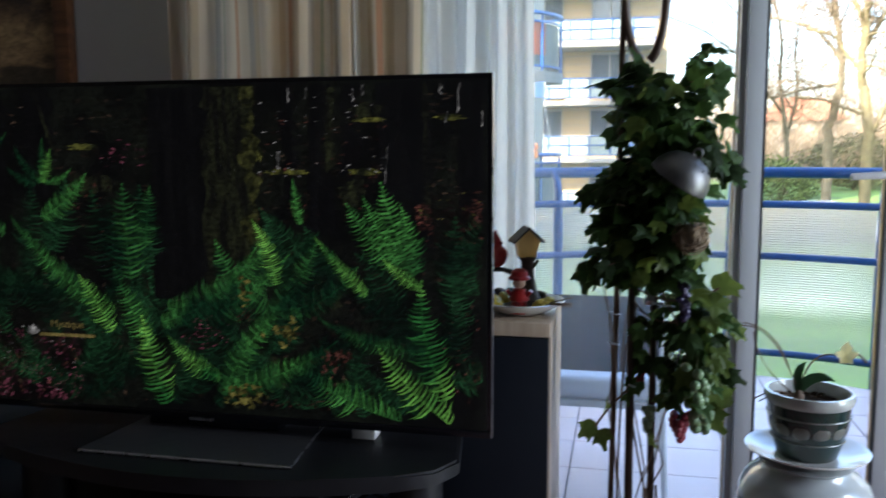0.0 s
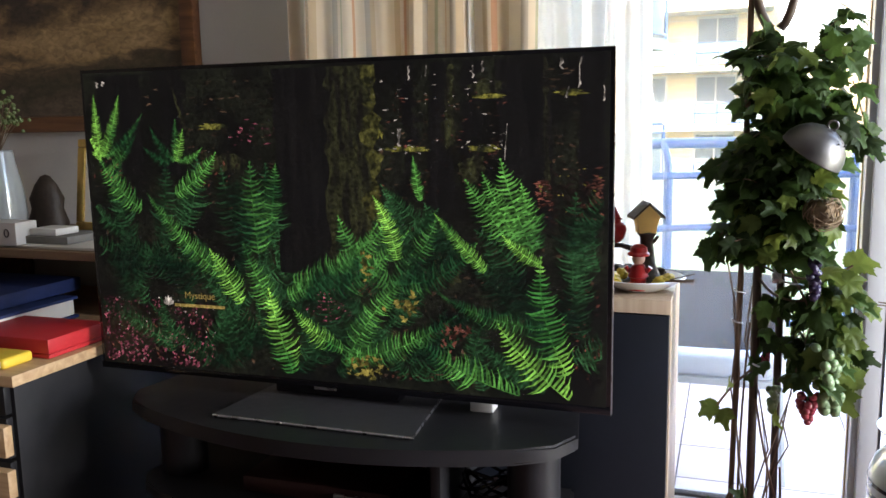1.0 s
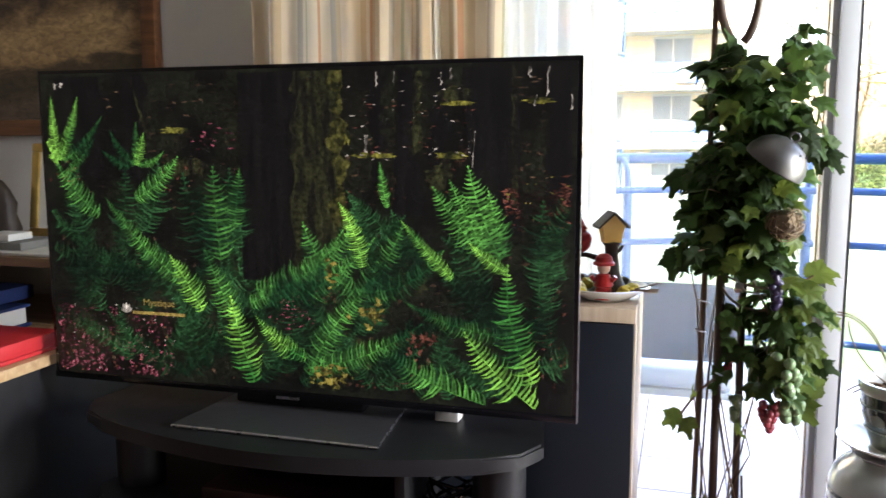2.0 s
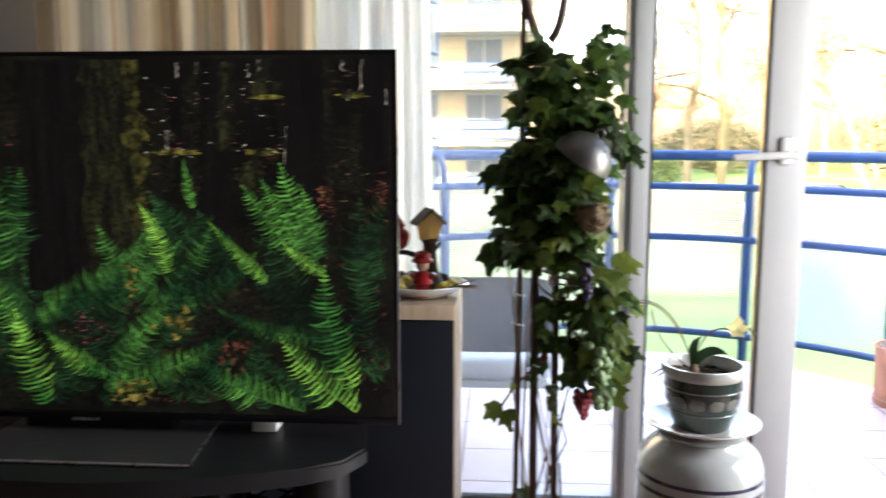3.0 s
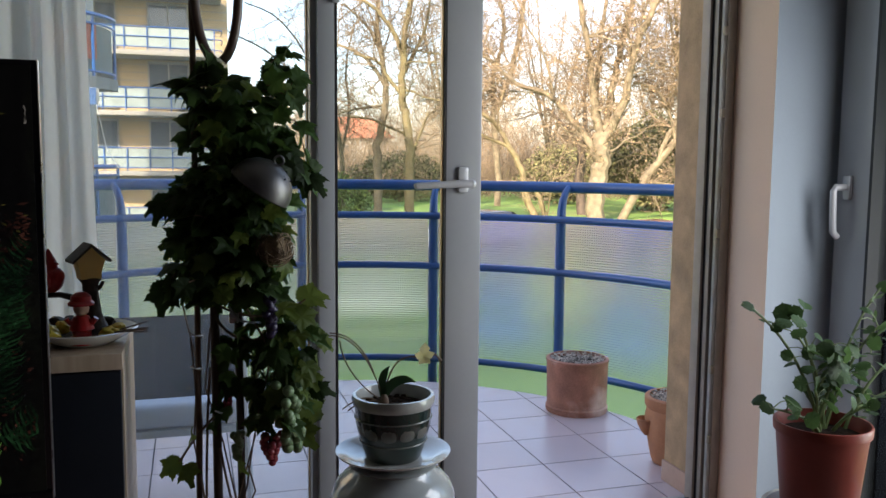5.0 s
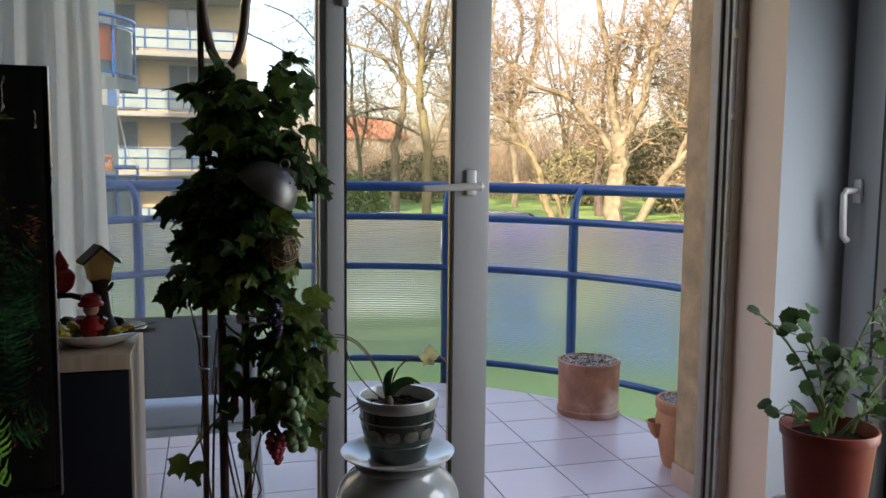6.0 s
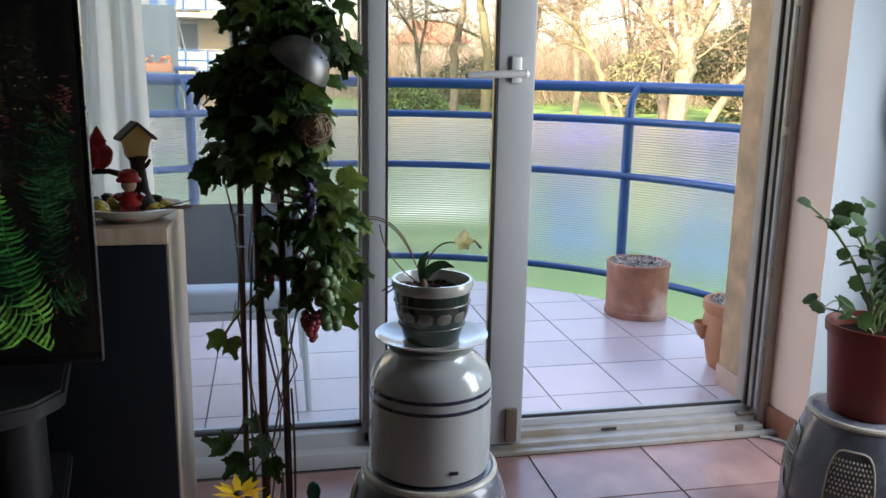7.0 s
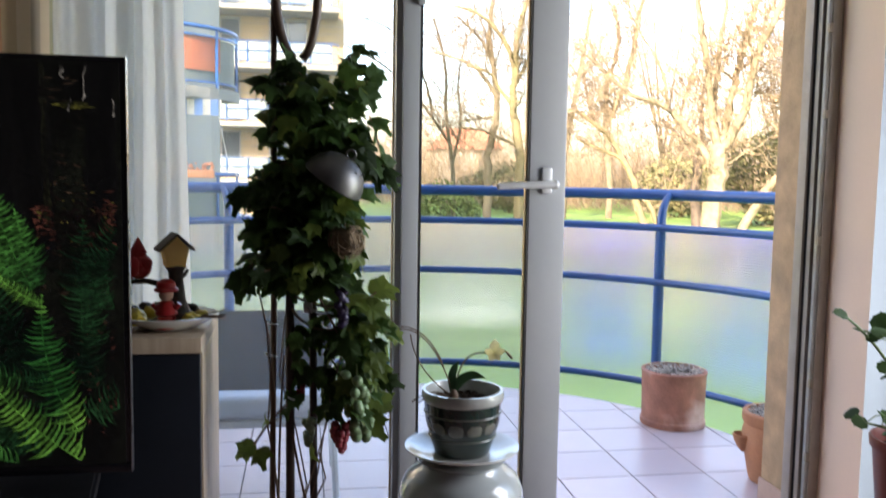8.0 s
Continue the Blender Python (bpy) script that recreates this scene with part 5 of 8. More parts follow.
def mound(name, u, v, ru, rv, layer, material, jag=0.18):
    """A lump of moss, log or stone with a broken outline."""
    pts = []
    for i in range(26):
        a = 2 * math.pi * i / 26
        k = 1 + sr.gauss(0, jag)
        pts.append((u + ru * k * math.cos(a), v + rv * k * math.sin(a)))
    return shape(name, pts, layer, material)


def frond(u0, v0, u1, v1, bend, width, shade, layer):
    """A fern frond from its base to its tip: a rachis with slim, curved, separate pinnae."""
    b = bmesh.new()
    asp = (TX1 - TX0) / (TZ1 - TZ0)
    p0, p2 = Vector((u0 * asp, v0)), Vector((u1 * asp, v1))
    d = p2 - p0
    m = (p0 + p2) / 2 + Vector((-d.y, d.x)) * bend
    width *= 1.4
    n = max(16, int(d.length / max(0.0056, width * 0.17)))
    step = d.length / n
    lean = sr.uniform(0.1, 0.32)

    def put(q):
        if all(0.012 < x.x / asp < 0.988 and 0.028 < x.y < 0.98 for x in q):
            b.faces.new([b.verts.new(on_screen(x.x / asp, x.y, layer)) for x in q])

    last = None
    for i in range(n + 1):
        t = i / n
        c = p0 * (1 - t) ** 2 + m * 2 * t * (1 - t) + p2 * t * t
        tg = ((m - p0) * (1 - t) + (p2 - m) * t).normalized()
        nm = Vector((-tg.y, tg.x))
        w = width * min(1.0, 0.5 + 1.9 * t) * max(0.05, 1 - t ** 2.1) ** 0.9
        for s in (-1, 1):
            wl = w * sr.uniform(0.72, 1.12)
            curl = lean + sr.gauss(0, 0.09)
            tip = c + nm * s * wl + tg * wl * (curl + 0.16)
            far = c + nm * s * wl * 0.6 + tg * wl * curl * 0.62
            h = tg * min(step * (0.36 if width > 0.024 else 0.45), 0.0046)
            q = [c - h * 0.9, far - h * 0.8, tip, far + h * 0.45, c + h * 0.9]
            put(q if s < 0 else q[::-1])
        if last is not None:
            r = nm * 0.0012
            put([last + r, last - r, c - r, c + r])
        last = c
    bmesh.ops.recalc_face_normals(b, faces=b.faces[:])
    for f in b.faces:
        if f.normal.y > 0:
            f.normal_flip()
    return part("fern_frond", b, FERN[shade], screen, sm=False)


def litter(n, where, w0, w1, layer, material, flat=1.0):
    """Scattered small leaves of one colour."""
    b = bmesh.new()
    for k in range(n):
        u, v = where()
        w = sr.uniform(w0, w1)
        a = sr.uniform(0, 6.28)
        pts = [(u + w * math.cos(a + e) * f, v + flat * 1.6 * w * math.sin(a + e) * f) for e, f in ((0, 1), (1.3, 0.45), (2.9, 0.9), (4.6, 0.5))]
        if all(0.012 < x < 0.988 and 0.028 < z < 0.98 for x, z in pts):
            b.faces.new([b.verts.new(on_screen(x, z, layer + 0.002 * k)) for x, z in pts])
    part("leaf_litter", b, material, screen, sm=False)["kind"] = "stuff"


# woodland behind: brown litter, then the trunks, then logs and light between them
litter(420, lambda: (sr.uniform(0.6, 0.98), sr.uniform(0.5, 0.95)), 0.002, 0.011, 0.6, SCREEN_BROWN, 0.35)
litter(260, lambda: (sr.uniform(0.02, 0.43), sr.uniform(0.55, 0.95)), 0.002, 0.011, 0.6, SCREEN_BROWN, 0.35)
litter(240, lambda: (sr.uniform(0.02, 0.98), sr.uniform(0.04, 0.5)), 0.002, 0.009, 0.6, SCREEN_BROWN)
for u, w in ((0.09, 0.1), (0.2, 0.05), (0.665, 0.02), (0.775, 0.03)):
    rough_strip("dark_trunk", u, w, u + sr.gauss(0, 0.01), w, 0.978, 0.66, 2, SCREEN_TREE)
rough_strip("dark_trunk", 0.47, 0.115, 0.475, 0.125, 0.978, 0.36, 8.3, SCREEN_TREE, 0.002)
rough_strip("mossy_bark", 0.558, 0.088, 0.56, 0.1, 0.978, 0.4, 8.4, SCREEN_MOSS, 0.004)
rough_strip("mossy_bark", 0.596, 0.02, 0.6, 0.022, 0.978, 0.5, 8.45, SCREEN_LOG_DIM, 0.006)
rough_strip("dark_trunk", 0.722, 0.036, 0.718, 0.046, 0.978, 0.56, 3.6, SCREEN_TREE, 0.002)
rough_strip("mossy_bark", 0.738, 0.012, 0.73, 0.014, 0.97, 0.76, 3.7, SCREEN_MOSS, 0.002)
rough_strip("dark_trunk", 0.855, 0.085, 0.868, 0.08, 0.978, 0.52, 3.6, SCREEN_TREE, 0.002)
rough_strip("pale_bark", 0.893, 0.006, 0.897, 0.008, 0.978, 0.6, 3.7, SCREEN_MOSS, 0.001)
rough_strip("dark_trunk", 0.965, 0.042, 0.968, 0.04, 0.978, 0.6, 3.6, SCREEN_TREE, 0.002)
rough_strip("leaning_stem", 0.195, 0.006, 0.235, 0.007, 0.978, 0.78, 3.6, SCREEN_MOSS, 0.002)
for u, v, ru, rv_ in ((0.66, 0.738, 0.036, 0.008), (0.793, 0.738, 0.026, 0.011), (0.932, 0.884, 0.024, 0.008), (0.8, 0.881, 0.026, 0.007), (0.612, 0.79, 0.01, 0.02), (0.29, 0.81, 0.028, 0.01)):
    mound("mossy_log", u, v, ru, rv_, 4.2, SCREEN_LOG)
for u, v, ru, rv_ in ((0.735, 0.78, 0.012, 0.05), (0.775, 0.68, 0.02, 0.045), (0.8, 0.905, 0.03, 0.02), (0.721, 0.385, 0.03, 0.05), (0.575, 0.08, 0.035, 0.045), (0.62, 0.15, 0.03, 0.06), (0.3, 0.7, 0.05, 0.03)):
    mound("moss_lump", u, v, ru, rv_, 4.3, SCREEN_MOSS)
for u, v, w, h, lean in ((0.917, 0.945, 0.008, 0.03, 0.0), (0.944, 0.895, 0.004, 0.08, 0.005), (0.983, 0.86, 0.003, 0.04, 0.0), (0.827, 0.705, 0.002, 0.1, 0.005), (0.645, 0.745, 0.008, 0.05, 0.0), (0.925, 0.87, 0.003, 0.03, 0.004), (0.665, 0.93, 0.004, 0.04, 0.0), (0.695, 0.94, 0.003, 0.03, 0.002), (0.775, 0.93, 0.003, 0.035, 0.0), (0.79, 0.945, 0.004, 0.03, 0.0), (0.036, 0.94, 0.006, 0.02, 0.0), (0.05, 0.945, 0.008, 0.015, 0.0)):
    n = 7
    edge = [(u + lean * i / n + sr.gauss(0, w * 0.2), v + h * i / n) for i in range(n + 1)]
    other = [(x + w * sr.uniform(0.3, 1.1), z) for x, z in edge]
    shape("light_gap", edge[::-1] + other, 6, SCREEN_WHITE)
litter(46, lambda: (sr.uniform(0.61, 0.83), sr.choice((0.935, 0.9, 0.74, 0.76, 0.855)) + sr.gauss(0, 0.014)), 0.002, 0.007, 5, SCREEN_WHITE, 0.4)
litter(70, lambda: (sr.uniform(0.6, 0.83), sr.uniform(0.6, 0.9)), 0.002, 0.008, 5.3, SCREEN_RED, 0.4)
litter(30, lambda: (sr.uniform(0.32, 0.43), 0.79 + sr.gauss(0, 0.02)), 0.003, 0.01, 5.3, SCREEN_PINK, 0.4)
litter(34, lambda: (sr.gauss(0.05, 0.02), sr.gauss(0.67, 0.03)), 0.003, 0.007, 5.3, SCREEN_RED)
litter(24, lambda: (sr.gauss(0.3, 0.07), sr.gauss(0.62, 0.04)), 0.002, 0.006, 5.3, SCREEN_RED)
litter(230, lambda: (sr.uniform(0.88, 0.985), sr.gauss(0.61, 0.03)), 0.002, 0.009, 5, SCREEN_RED, 0.5)
litter(14, lambda: (sr.uniform(0.88, 0.985), sr.gauss(0.62, 0.03)), 0.002, 0.006, 5.5, SCREEN_YELLOW, 0.6)
litter(640, lambda: (0.015 + 0.25 * sr.random() ** 1.3, 0.03 + 0.22 * sr.random() ** 1.2), 0.0015, 0.006, 5, SCREEN_PINK)
litter(60, lambda: (sr.uniform(0.015, 0.26), 0.03 + 0.2 * sr.random() ** 1.3), 0.002, 0.006, 5.9, SCREEN_RED)
litter(50, lambda: (sr.uniform(0.015, 0.28), 0.04 + 0.22 * sr.random()), 0.001, 0.0035, 6.1, SCREEN_WHITE)
litter(120, lambda: (sr.gauss(0.515, 0.02), sr.gauss(0.27, 0.035)), 0.002, 0.005, 5, SCREEN_PINK)
litter(60, lambda: (sr.gauss(0.575, 0.016), sr.gauss(0.35, 0.02)), 0.003, 0.007, 5, SCREEN_RED)
litter(34, lambda: (sr.gauss(0.655, 0.012), sr.gauss(0.275, 0.015)), 0.004, 0.009, 9.7, SCREEN_YELLOW)
litter(22, lambda: (sr.gauss(0.58, 0.006), sr.gauss(0.4, 0.02)), 0.003, 0.007, 9.7, SCREEN_YELLOW)
litter(60, lambda: (sr.gauss(0.575, 0.025), sr.gauss(0.075, 0.02)), 0.003, 0.009, 9.7, SCREEN_YELLOW)
litter(40, lambda: (sr.gauss(0.735, 0.018), sr.gauss(0.2, 0.02)), 0.003, 0.008, 9.2, SCREEN_RED)
litter(60, lambda: (sr.uniform(0.92, 0.985), sr.uniform(0.08, 0.35)), 0.002, 0.006, 5, SCREEN_RED)
litter(50, lambda: (sr.uniform(0.6, 0.78), 0.05 + abs(sr.gauss(0, 0.02))), 0.002, 0.006, 9.7, SCREEN_RED, 0.5)
# faint ferns behind, then the leading fronds
for k in range(70):
    u, v = sr.uniform(0.02, 0.98), sr.uniform(0.04, 0.52)
    frond(u, v, u + sr.gauss(0, 0.07), v + sr.uniform(0.1, 0.22), sr.gauss(0, 0.18), sr.uniform(0.025, 0.05), 0, 6.2 + 0.012 * k)
# arching ferns round the foot of the big trunk
for u0, v0, u1, v1, bend, w, sh in ((0.44, 0.33, 0.63, 0.55, -0.24, 0.045, 1), (0.46, 0.3, 0.66, 0.5, -0.2, 0.045, 1), (0.62, 0.34, 0.53, 0.54, 0.2, 0.045, 1), (0.63, 0.34, 0.71, 0.54, -0.15, 0.04, 1), (0.64, 0.34, 0.78, 0.47, -0.25, 0.04, 1), (0.6, 0.36, 0.62, 0.58, 0.05, 0.04, 0),
                                   (0.34, 0.42, 0.3, 0.68, 0.06, 0.06, 0), (0.37, 0.42, 0.36, 0.7, 0.03, 0.06, 1), (0.39, 0.45, 0.41, 0.66, -0.05, 0.05, 0), (0.1, 0.45, 0.06, 0.68, 0.1, 0.05, 0), (0.16, 0.46, 0.18, 0.7, -0.08, 0.05, 0), (0.22, 0.5, 0.25, 0.72, -0.1, 0.05, 0), (0.12, 0.55, 0.03, 0.72, 0.15, 0.04, 1), (0.2, 0.6, 0.29, 0.73, -0.15, 0.035, 1)):
    frond(u0, v0, u1, v1, bend, w, sh, 8.6 + 0.02 * sh + 0.1 * u1)
frond(0.328, 0.258, 0.266, 0.424, -0.03, 0.039, 2, 10)
frond(0.297, 0.337, 0.136, 0.6, 0.1, 0.036, 1, 9)
frond(0.429, 0.043, 0.386, 0.305, 0.04, 0.051, 2, 11)
frond(0.4, 0.219, 0.337, 0.453, 0.05, 0.042, 1, 9)
frond(0.529, 0.129, 0.435, 0.248, 0.16, 0.033, 2, 11)
frond(0.426, 0.29, 0.604, 0.52, -0.18, 0.039, 1, 9)
frond(0.535, 0.082, 0.669, 0.394, 0.1, 0.04, 1, 9)
frond(0.536, 0.102, 0.742, 0.255, -0.14, 0.039, 1, 9.5)
frond(0.521, 0.053, 0.633, 0.243, -0.1, 0.036, 0, 8.5)
frond(0.85, 0.033, 0.665, 0.181, 0.12, 0.051, 1, 10)
frond(0.938, 0.027, 0.815, 0.239, 0.1, 0.054, 2, 11)
frond(0.864, 0.062, 0.778, 0.195, 0.06, 0.03, 0, 9)
frond(0.93, 0.108, 0.887, 0.436, 0.16, 0.051, 2, 9.6)
frond(0.901, 0.239, 0.83, 0.395, 0.05, 0.045, 0, 9)
frond(0.891, 0.237, 0.712, 0.319, 0.14, 0.03, 1, 10)
frond(0.794, 0.392, 0.707, 0.553, 0.03, 0.022, 2, 10)
frond(0.874, 0.453, 0.821, 0.707, 0.06, 0.051, 1, 9)
frond(0.839, 0.473, 0.762, 0.649, 0.05, 0.042, 1, 8.6)
frond(0.881, 0.462, 0.855, 0.64, 0.03, 0.039, 1, 8.4)
frond(0.85, 0.476, 0.79, 0.67, 0.04, 0.036, 1, 8.8)
frond(0.883, 0.418, 0.824, 0.494, 0.1, 0.021, 2, 10.5)
frond(0.938, 0.371, 0.943, 0.614, 0.03, 0.054, 0, 8)
frond(0.963, 0.404, 0.946, 0.546, 0.05, 0.051, 0, 8.2)
frond(0.981, 0.406, 0.967, 0.529, 0.05, 0.036, 0, 8.1)
frond(0.638, 0.415, 0.597, 0.6, -0.12, 0.027, 2, 10)
frond(0.683, 0.59, 0.671, 0.717, 0.03, 0.016, 1, 9)
frond(0.676, 0.383, 0.638, 0.515, 0.1, 0.036, 0, 8.7)
frond(0.728, 0.453, 0.69, 0.582, 0.05, 0.039, 0, 8.6)
frond(0.658, 0.483, 0.714, 0.567, -0.1, 0.03, 0, 8.6)
frond(0.572, 0.375, 0.531, 0.511, 0.1, 0.039, 0, 8.6)
frond(0.036, 0.719, 0.029, 0.918, 0.04, 0.019, 2, 9)
frond(0.041, 0.719, 0.086, 0.915, -0.06, 0.021, 2, 9.2)
frond(0.049, 0.716, 0.136, 0.854, -0.12, 0.016, 1, 9)
frond(0.035, 0.707, 0.004, 0.824, 0.1, 0.015, 2, 9)
frond(0.054, 0.678, 0.118, 0.787, -0.1, 0.018, 1, 9.1)
frond(0.205, 0.705, 0.208, 0.836, 0.02, 0.015, 1, 9)
frond(0.205, 0.705, 0.223, 0.804, -0.03, 0.018, 2, 9.2)
frond(0.2, 0.705, 0.152, 0.812, 0.15, 0.015, 1, 9)
frond(0.209, 0.705, 0.262, 0.746, -0.25, 0.013, 1, 9)
frond(0.189, 0.698, 0.135, 0.748, 0.15, 0.015, 1, 9.1)
frond(0.349, 0.468, 0.332, 0.644, 0.04, 0.051, 0, 8.6)
frond(0.379, 0.47, 0.392, 0.696, -0.03, 0.051, 0, 8.5)
frond(0.398, 0.523, 0.412, 0.696, -0.02, 0.036, 1, 8.7)
frond(0.296, 0.04, 0.124, 0.239, 0.14, 0.039, 0, 9)
frond(0.342, 0.079, 0.277, 0.252, 0.08, 0.039, 0, 9.2)
frond(0.282, 0.281, 0.206, 0.453, 0.08, 0.039, 0, 8.8)
frond(0.477, 0.082, 0.446, 0.223, 0.05, 0.036, 0, 8.7)
frond(0.909, 0.141, 0.863, 0.333, 0.1, 0.042, 0, 8.9)
frond(0.955, 0.213, 0.937, 0.371, 0.05, 0.042, 0, 8.9)
frond(0.631, 0.103, 0.59, 0.239, 0.1, 0.03, 0, 8.8)
frond(0.764, 0.088, 0.694, 0.112, 0.1, 0.027, 0, 8.9)
frond(0.237, 0.371, 0.112, 0.418, 0.2, 0.024, 0, 8.8)
# caption on the picture: a title, and a bar for the name below it
cu = bpy.data.curves.new("title", 'FONT')
cu.body, cu.size = "Mystique", 0.021
tmp = new("title", cu)
bpy.context.view_layer.update()
me = bpy.data.meshes.new_from_object(tmp.evaluated_get(bpy.context.evaluated_depsgraph_get()))
bpy.data.objects.remove(tmp)
me.materials.clear()
me.materials.append(SCREEN_GOLD)
ti = new("title", me)
ti.parent = screen
ti.matrix_local = Matrix.Translation(on_screen(0.205, 0.26, 14) - base_of(screen)) @ pose(0, 0, 0, 90, 0, 0)
shape("caption_bar", [(0.182, 0.231), (0.292, 0.231), (0.292, 0.241), (0.182, 0.241)], 14, SCREEN_GOLD)
b = bmesh.new()
for k in range(5):
    a = radians(30 + 30 * k)
    q = [(0.168, 0.232), (0.168 + 0.011 * math.cos(a - 0.25), 0.232 + 0.026 * math.sin(a - 0.25)), (0.168 + 0.014 * math.cos(a), 0.232 + 0.036 * math.sin(a)), (0.168 + 0.011 * math.cos(a + 0.25), 0.232 + 0.026 * math.sin(a + 0.25))]
    b.faces.new([b.verts.new(on_screen(u, v, 14 + 0.1 * k)) for u, v in reversed(q)])
bmesh.ops.reverse_faces(b, faces=b.faces[:])
part("emblem", b, SCREEN_WHITE, screen, sm=False)

stand = thing("tv_stand", "black television bench with curved front and open shelves", "tv stand", (-0.45, 1.7, 0))


def bench_outline(grow):
    pts = [(-0.86 - grow, 2.0), (-0.935 - grow, 1.56)]
    n = 14
    for i in range(n + 1):
        t = i / n
        pts.append((-0.9 - grow + (0.90 + 2 * grow) * t, 1.50 - (0.115 + grow) * math.sin(math.pi * t) ** 0.8 - grow))
    pts += [(0.03 + grow, 1.56), (-0.04 + grow, 2.0)]
    return pts


for z0, z1, gr, nm in ((0.545, 0.575, 0.0, "top"), (0.365, 0.39, -0.01, "shelf"), (0.05, 0.1, -0.01, "plinth")):
    b = prism(bench_outline(gr), z0, z1)
    bmesh.ops.bevel(b, geom=[e for e in b.edges if abs(e.verts[0].co.z - e.verts[1].co.z) < 1e-5], offset=0.005, segments=2, affect='EDGES')
    part(nm, b, BLACK_LAM, stand)
part("leg", lathe([(0.055, 0.1), (0.055, 0.365)], (-0.055, 1.575, 0), 20), BLACK_LAM, stand)
part("leg", lathe([(0.05, 0.39), (0.05, 0.545)], (-0.055, 1.575, 0), 20), BLACK_LAM, stand)
part("leg", lathe([(0.05, 0.39), (0.05, 0.545)], (-0.85, 1.6, 0), 20), BLACK_LAM, stand)
part("leg", lathe([(0.055, 0.1), (0.055, 0.365)], (-0.85, 1.6, 0), 20), BLACK_LAM, stand)
part("divider", box(-0.235, -0.215, 1.5, 1.98, 0.39, 0.545, 0.002), BLACK_LAM, stand)
part("divider", box(-0.7, -0.68, 1.5, 1.98, 0.1, 0.365, 0.002), BLACK_LAM, stand)
part("back_panel", box(-0.85, -0.05, 1.97, 1.985, 0.1, 0.545), BLACK_LAM, stand)
part("foot", box(-0.8, -0.1, 1.55, 1.95, 0.0, 0.05), BLACK_LAM, stand)

t = thing("white_box", "small white plastic box under the television", "adapter", (-0.17, 1.645, 0.575))
part("body", box(-0.195, -0.148, 1.625, 1.665, 0.5755, 0.603, 0.004), WHITE_BOX, t)
t = thing("disc_player", "flat dark red-brown player on the bench shelf", "player", (-0.5, 1.65, 0.39))
part("case", box(-0.66, -0.33, 1.53, 1.78, 0.3915, 0.425, 0.004), mat("maroon_case", (0.05, 0.015, 0.014), 0.4), t)
part("front_bar", box(-0.45, -0.36, 1.523, 1.53, 0.402, 0.414, 0.002), STEEL, t, "short silver bar")
t = thing("cable_bundle", "coiled black cables with grey plug on the shelf", "cable", (-0.15, 1.66, 0.39))
for k in range(7):
    pts = [(-0.15 + (0.04 + 0.004 * k) * math.cos(a) + rng.gauss(0, 0.003), 1.63 + (0.05) * math.sin(a), 0.43 + 0.03 * math.cos(a + k) + 0.004 * k) for a in [2 * math.pi * i / 18 for i in range(18)]]
    part("cable", tube(pts, 0.0035, 6, closed=True), BLACK_GLOSS, t)
part("plug", box(-0.205, -0.19, 1.55, 1.57, 0.3915, 0.42, 0.003), ALU, t)
for k in range(7):
    t = thing("disc_case", "thin plastic disc case in the bench", "disc case", (-0.8 + k * 0.014, 1.6, 0.1), "disc cases in the bench")
    part("case", box(-0.771 + k * 0.014, -0.795 + k * 0.014, 1.58, 1.72, 0.101, 0.29 - 0.004 * (k % 3), 0.001), [PAPER, NAVY_BOOK, WHITE_BOX, RED_BOX][k % 4], t)

# --- cabinet with plate and figurine ---
CX1, CYF = 0.176, 1.753
cab = thing("cabinet", "dark fronted cabinet with pale wooden sides and top", "cabinet", (-0.12, 1.85, 0))
part("side_panel", box(CX1 - 0.024, CX1, CYF, 2.03, 0, 0.767, 0.002), PALE_WOOD, cab)
part("side_panel", box(-0.42, -0.396, CYF, 2.03, 0, 0.767, 0.002), PALE_WOOD, cab)
part("top", box(-0.42, CX1, CYF - 0.018, 2.03, 0.767, 0.795, 0.002), PALE_WOOD, cab)
part("back_panel", box(-0.396, CX1 - 0.024, 2.015, 2.028, 0.02, 0.767), PALE_WOOD, cab)
part("base", box(-0.396, CX1 - 0.024, CYF + 0.02, 2.015, 0.0, 0.05), BLACK_LAM, cab)
d = part("door", box(-0.417, -0.122, CYF - 0.018, CYF - 0.001, 0.055, 0.764, 0.002), NAVY_FRONT, cab, "dark blue-black door")
d = part("door", box(-0.118, CX1 - 0.003, CYF - 0.018, CYF - 0.001, 0.055, 0.764, 0.002), NAVY_FRONT, cab, "dark blue-black door")
part("knob", ball((-0.09, CYF - 0.024, 0.72), 0.008), STEEL, d)

PX, PY, PZ = 0.107, 1.838, 0.7955
plate = thing("plate", "white shallow plate with yellow decorations on the cabinet", "plate", (PX, PY, PZ))
part("dish", lathe([(0.0, 0.004), (0.04, 0.004), (0.045, 0.001), (0.05, 0.002), (0.068, 0.012), (0.088, 0.024), (0.091, 0.027), (0.087, 0.028), (0.065, 0.017), (0.048, 0.007), (0.0, 0.007)], (PX, PY, PZ), 40, cap=False), WHITE_CER, plate)
for k, (dx, dy, s) in enumerate(((0.044, -0.042, 0.015), (-0.052, -0.038, 0.018), (-0.04, 0.03, 0.015), (-0.062, -0.005, 0.015), (0.058, 0.01, 0.011))):
    b = ball((PX + dx, PY + dy, PZ + 0.024), s, None, 3, (1, 1, 0.8))
    for v in b.verts:
        v.co += (v.co - Vector((PX + dx, PY + dy, PZ + 0.024))) * 0.5 * noise.noise(v.co * 130)
    part("yellow_ornament", b, YELLOW, plate, "crumpled yellow ornament")
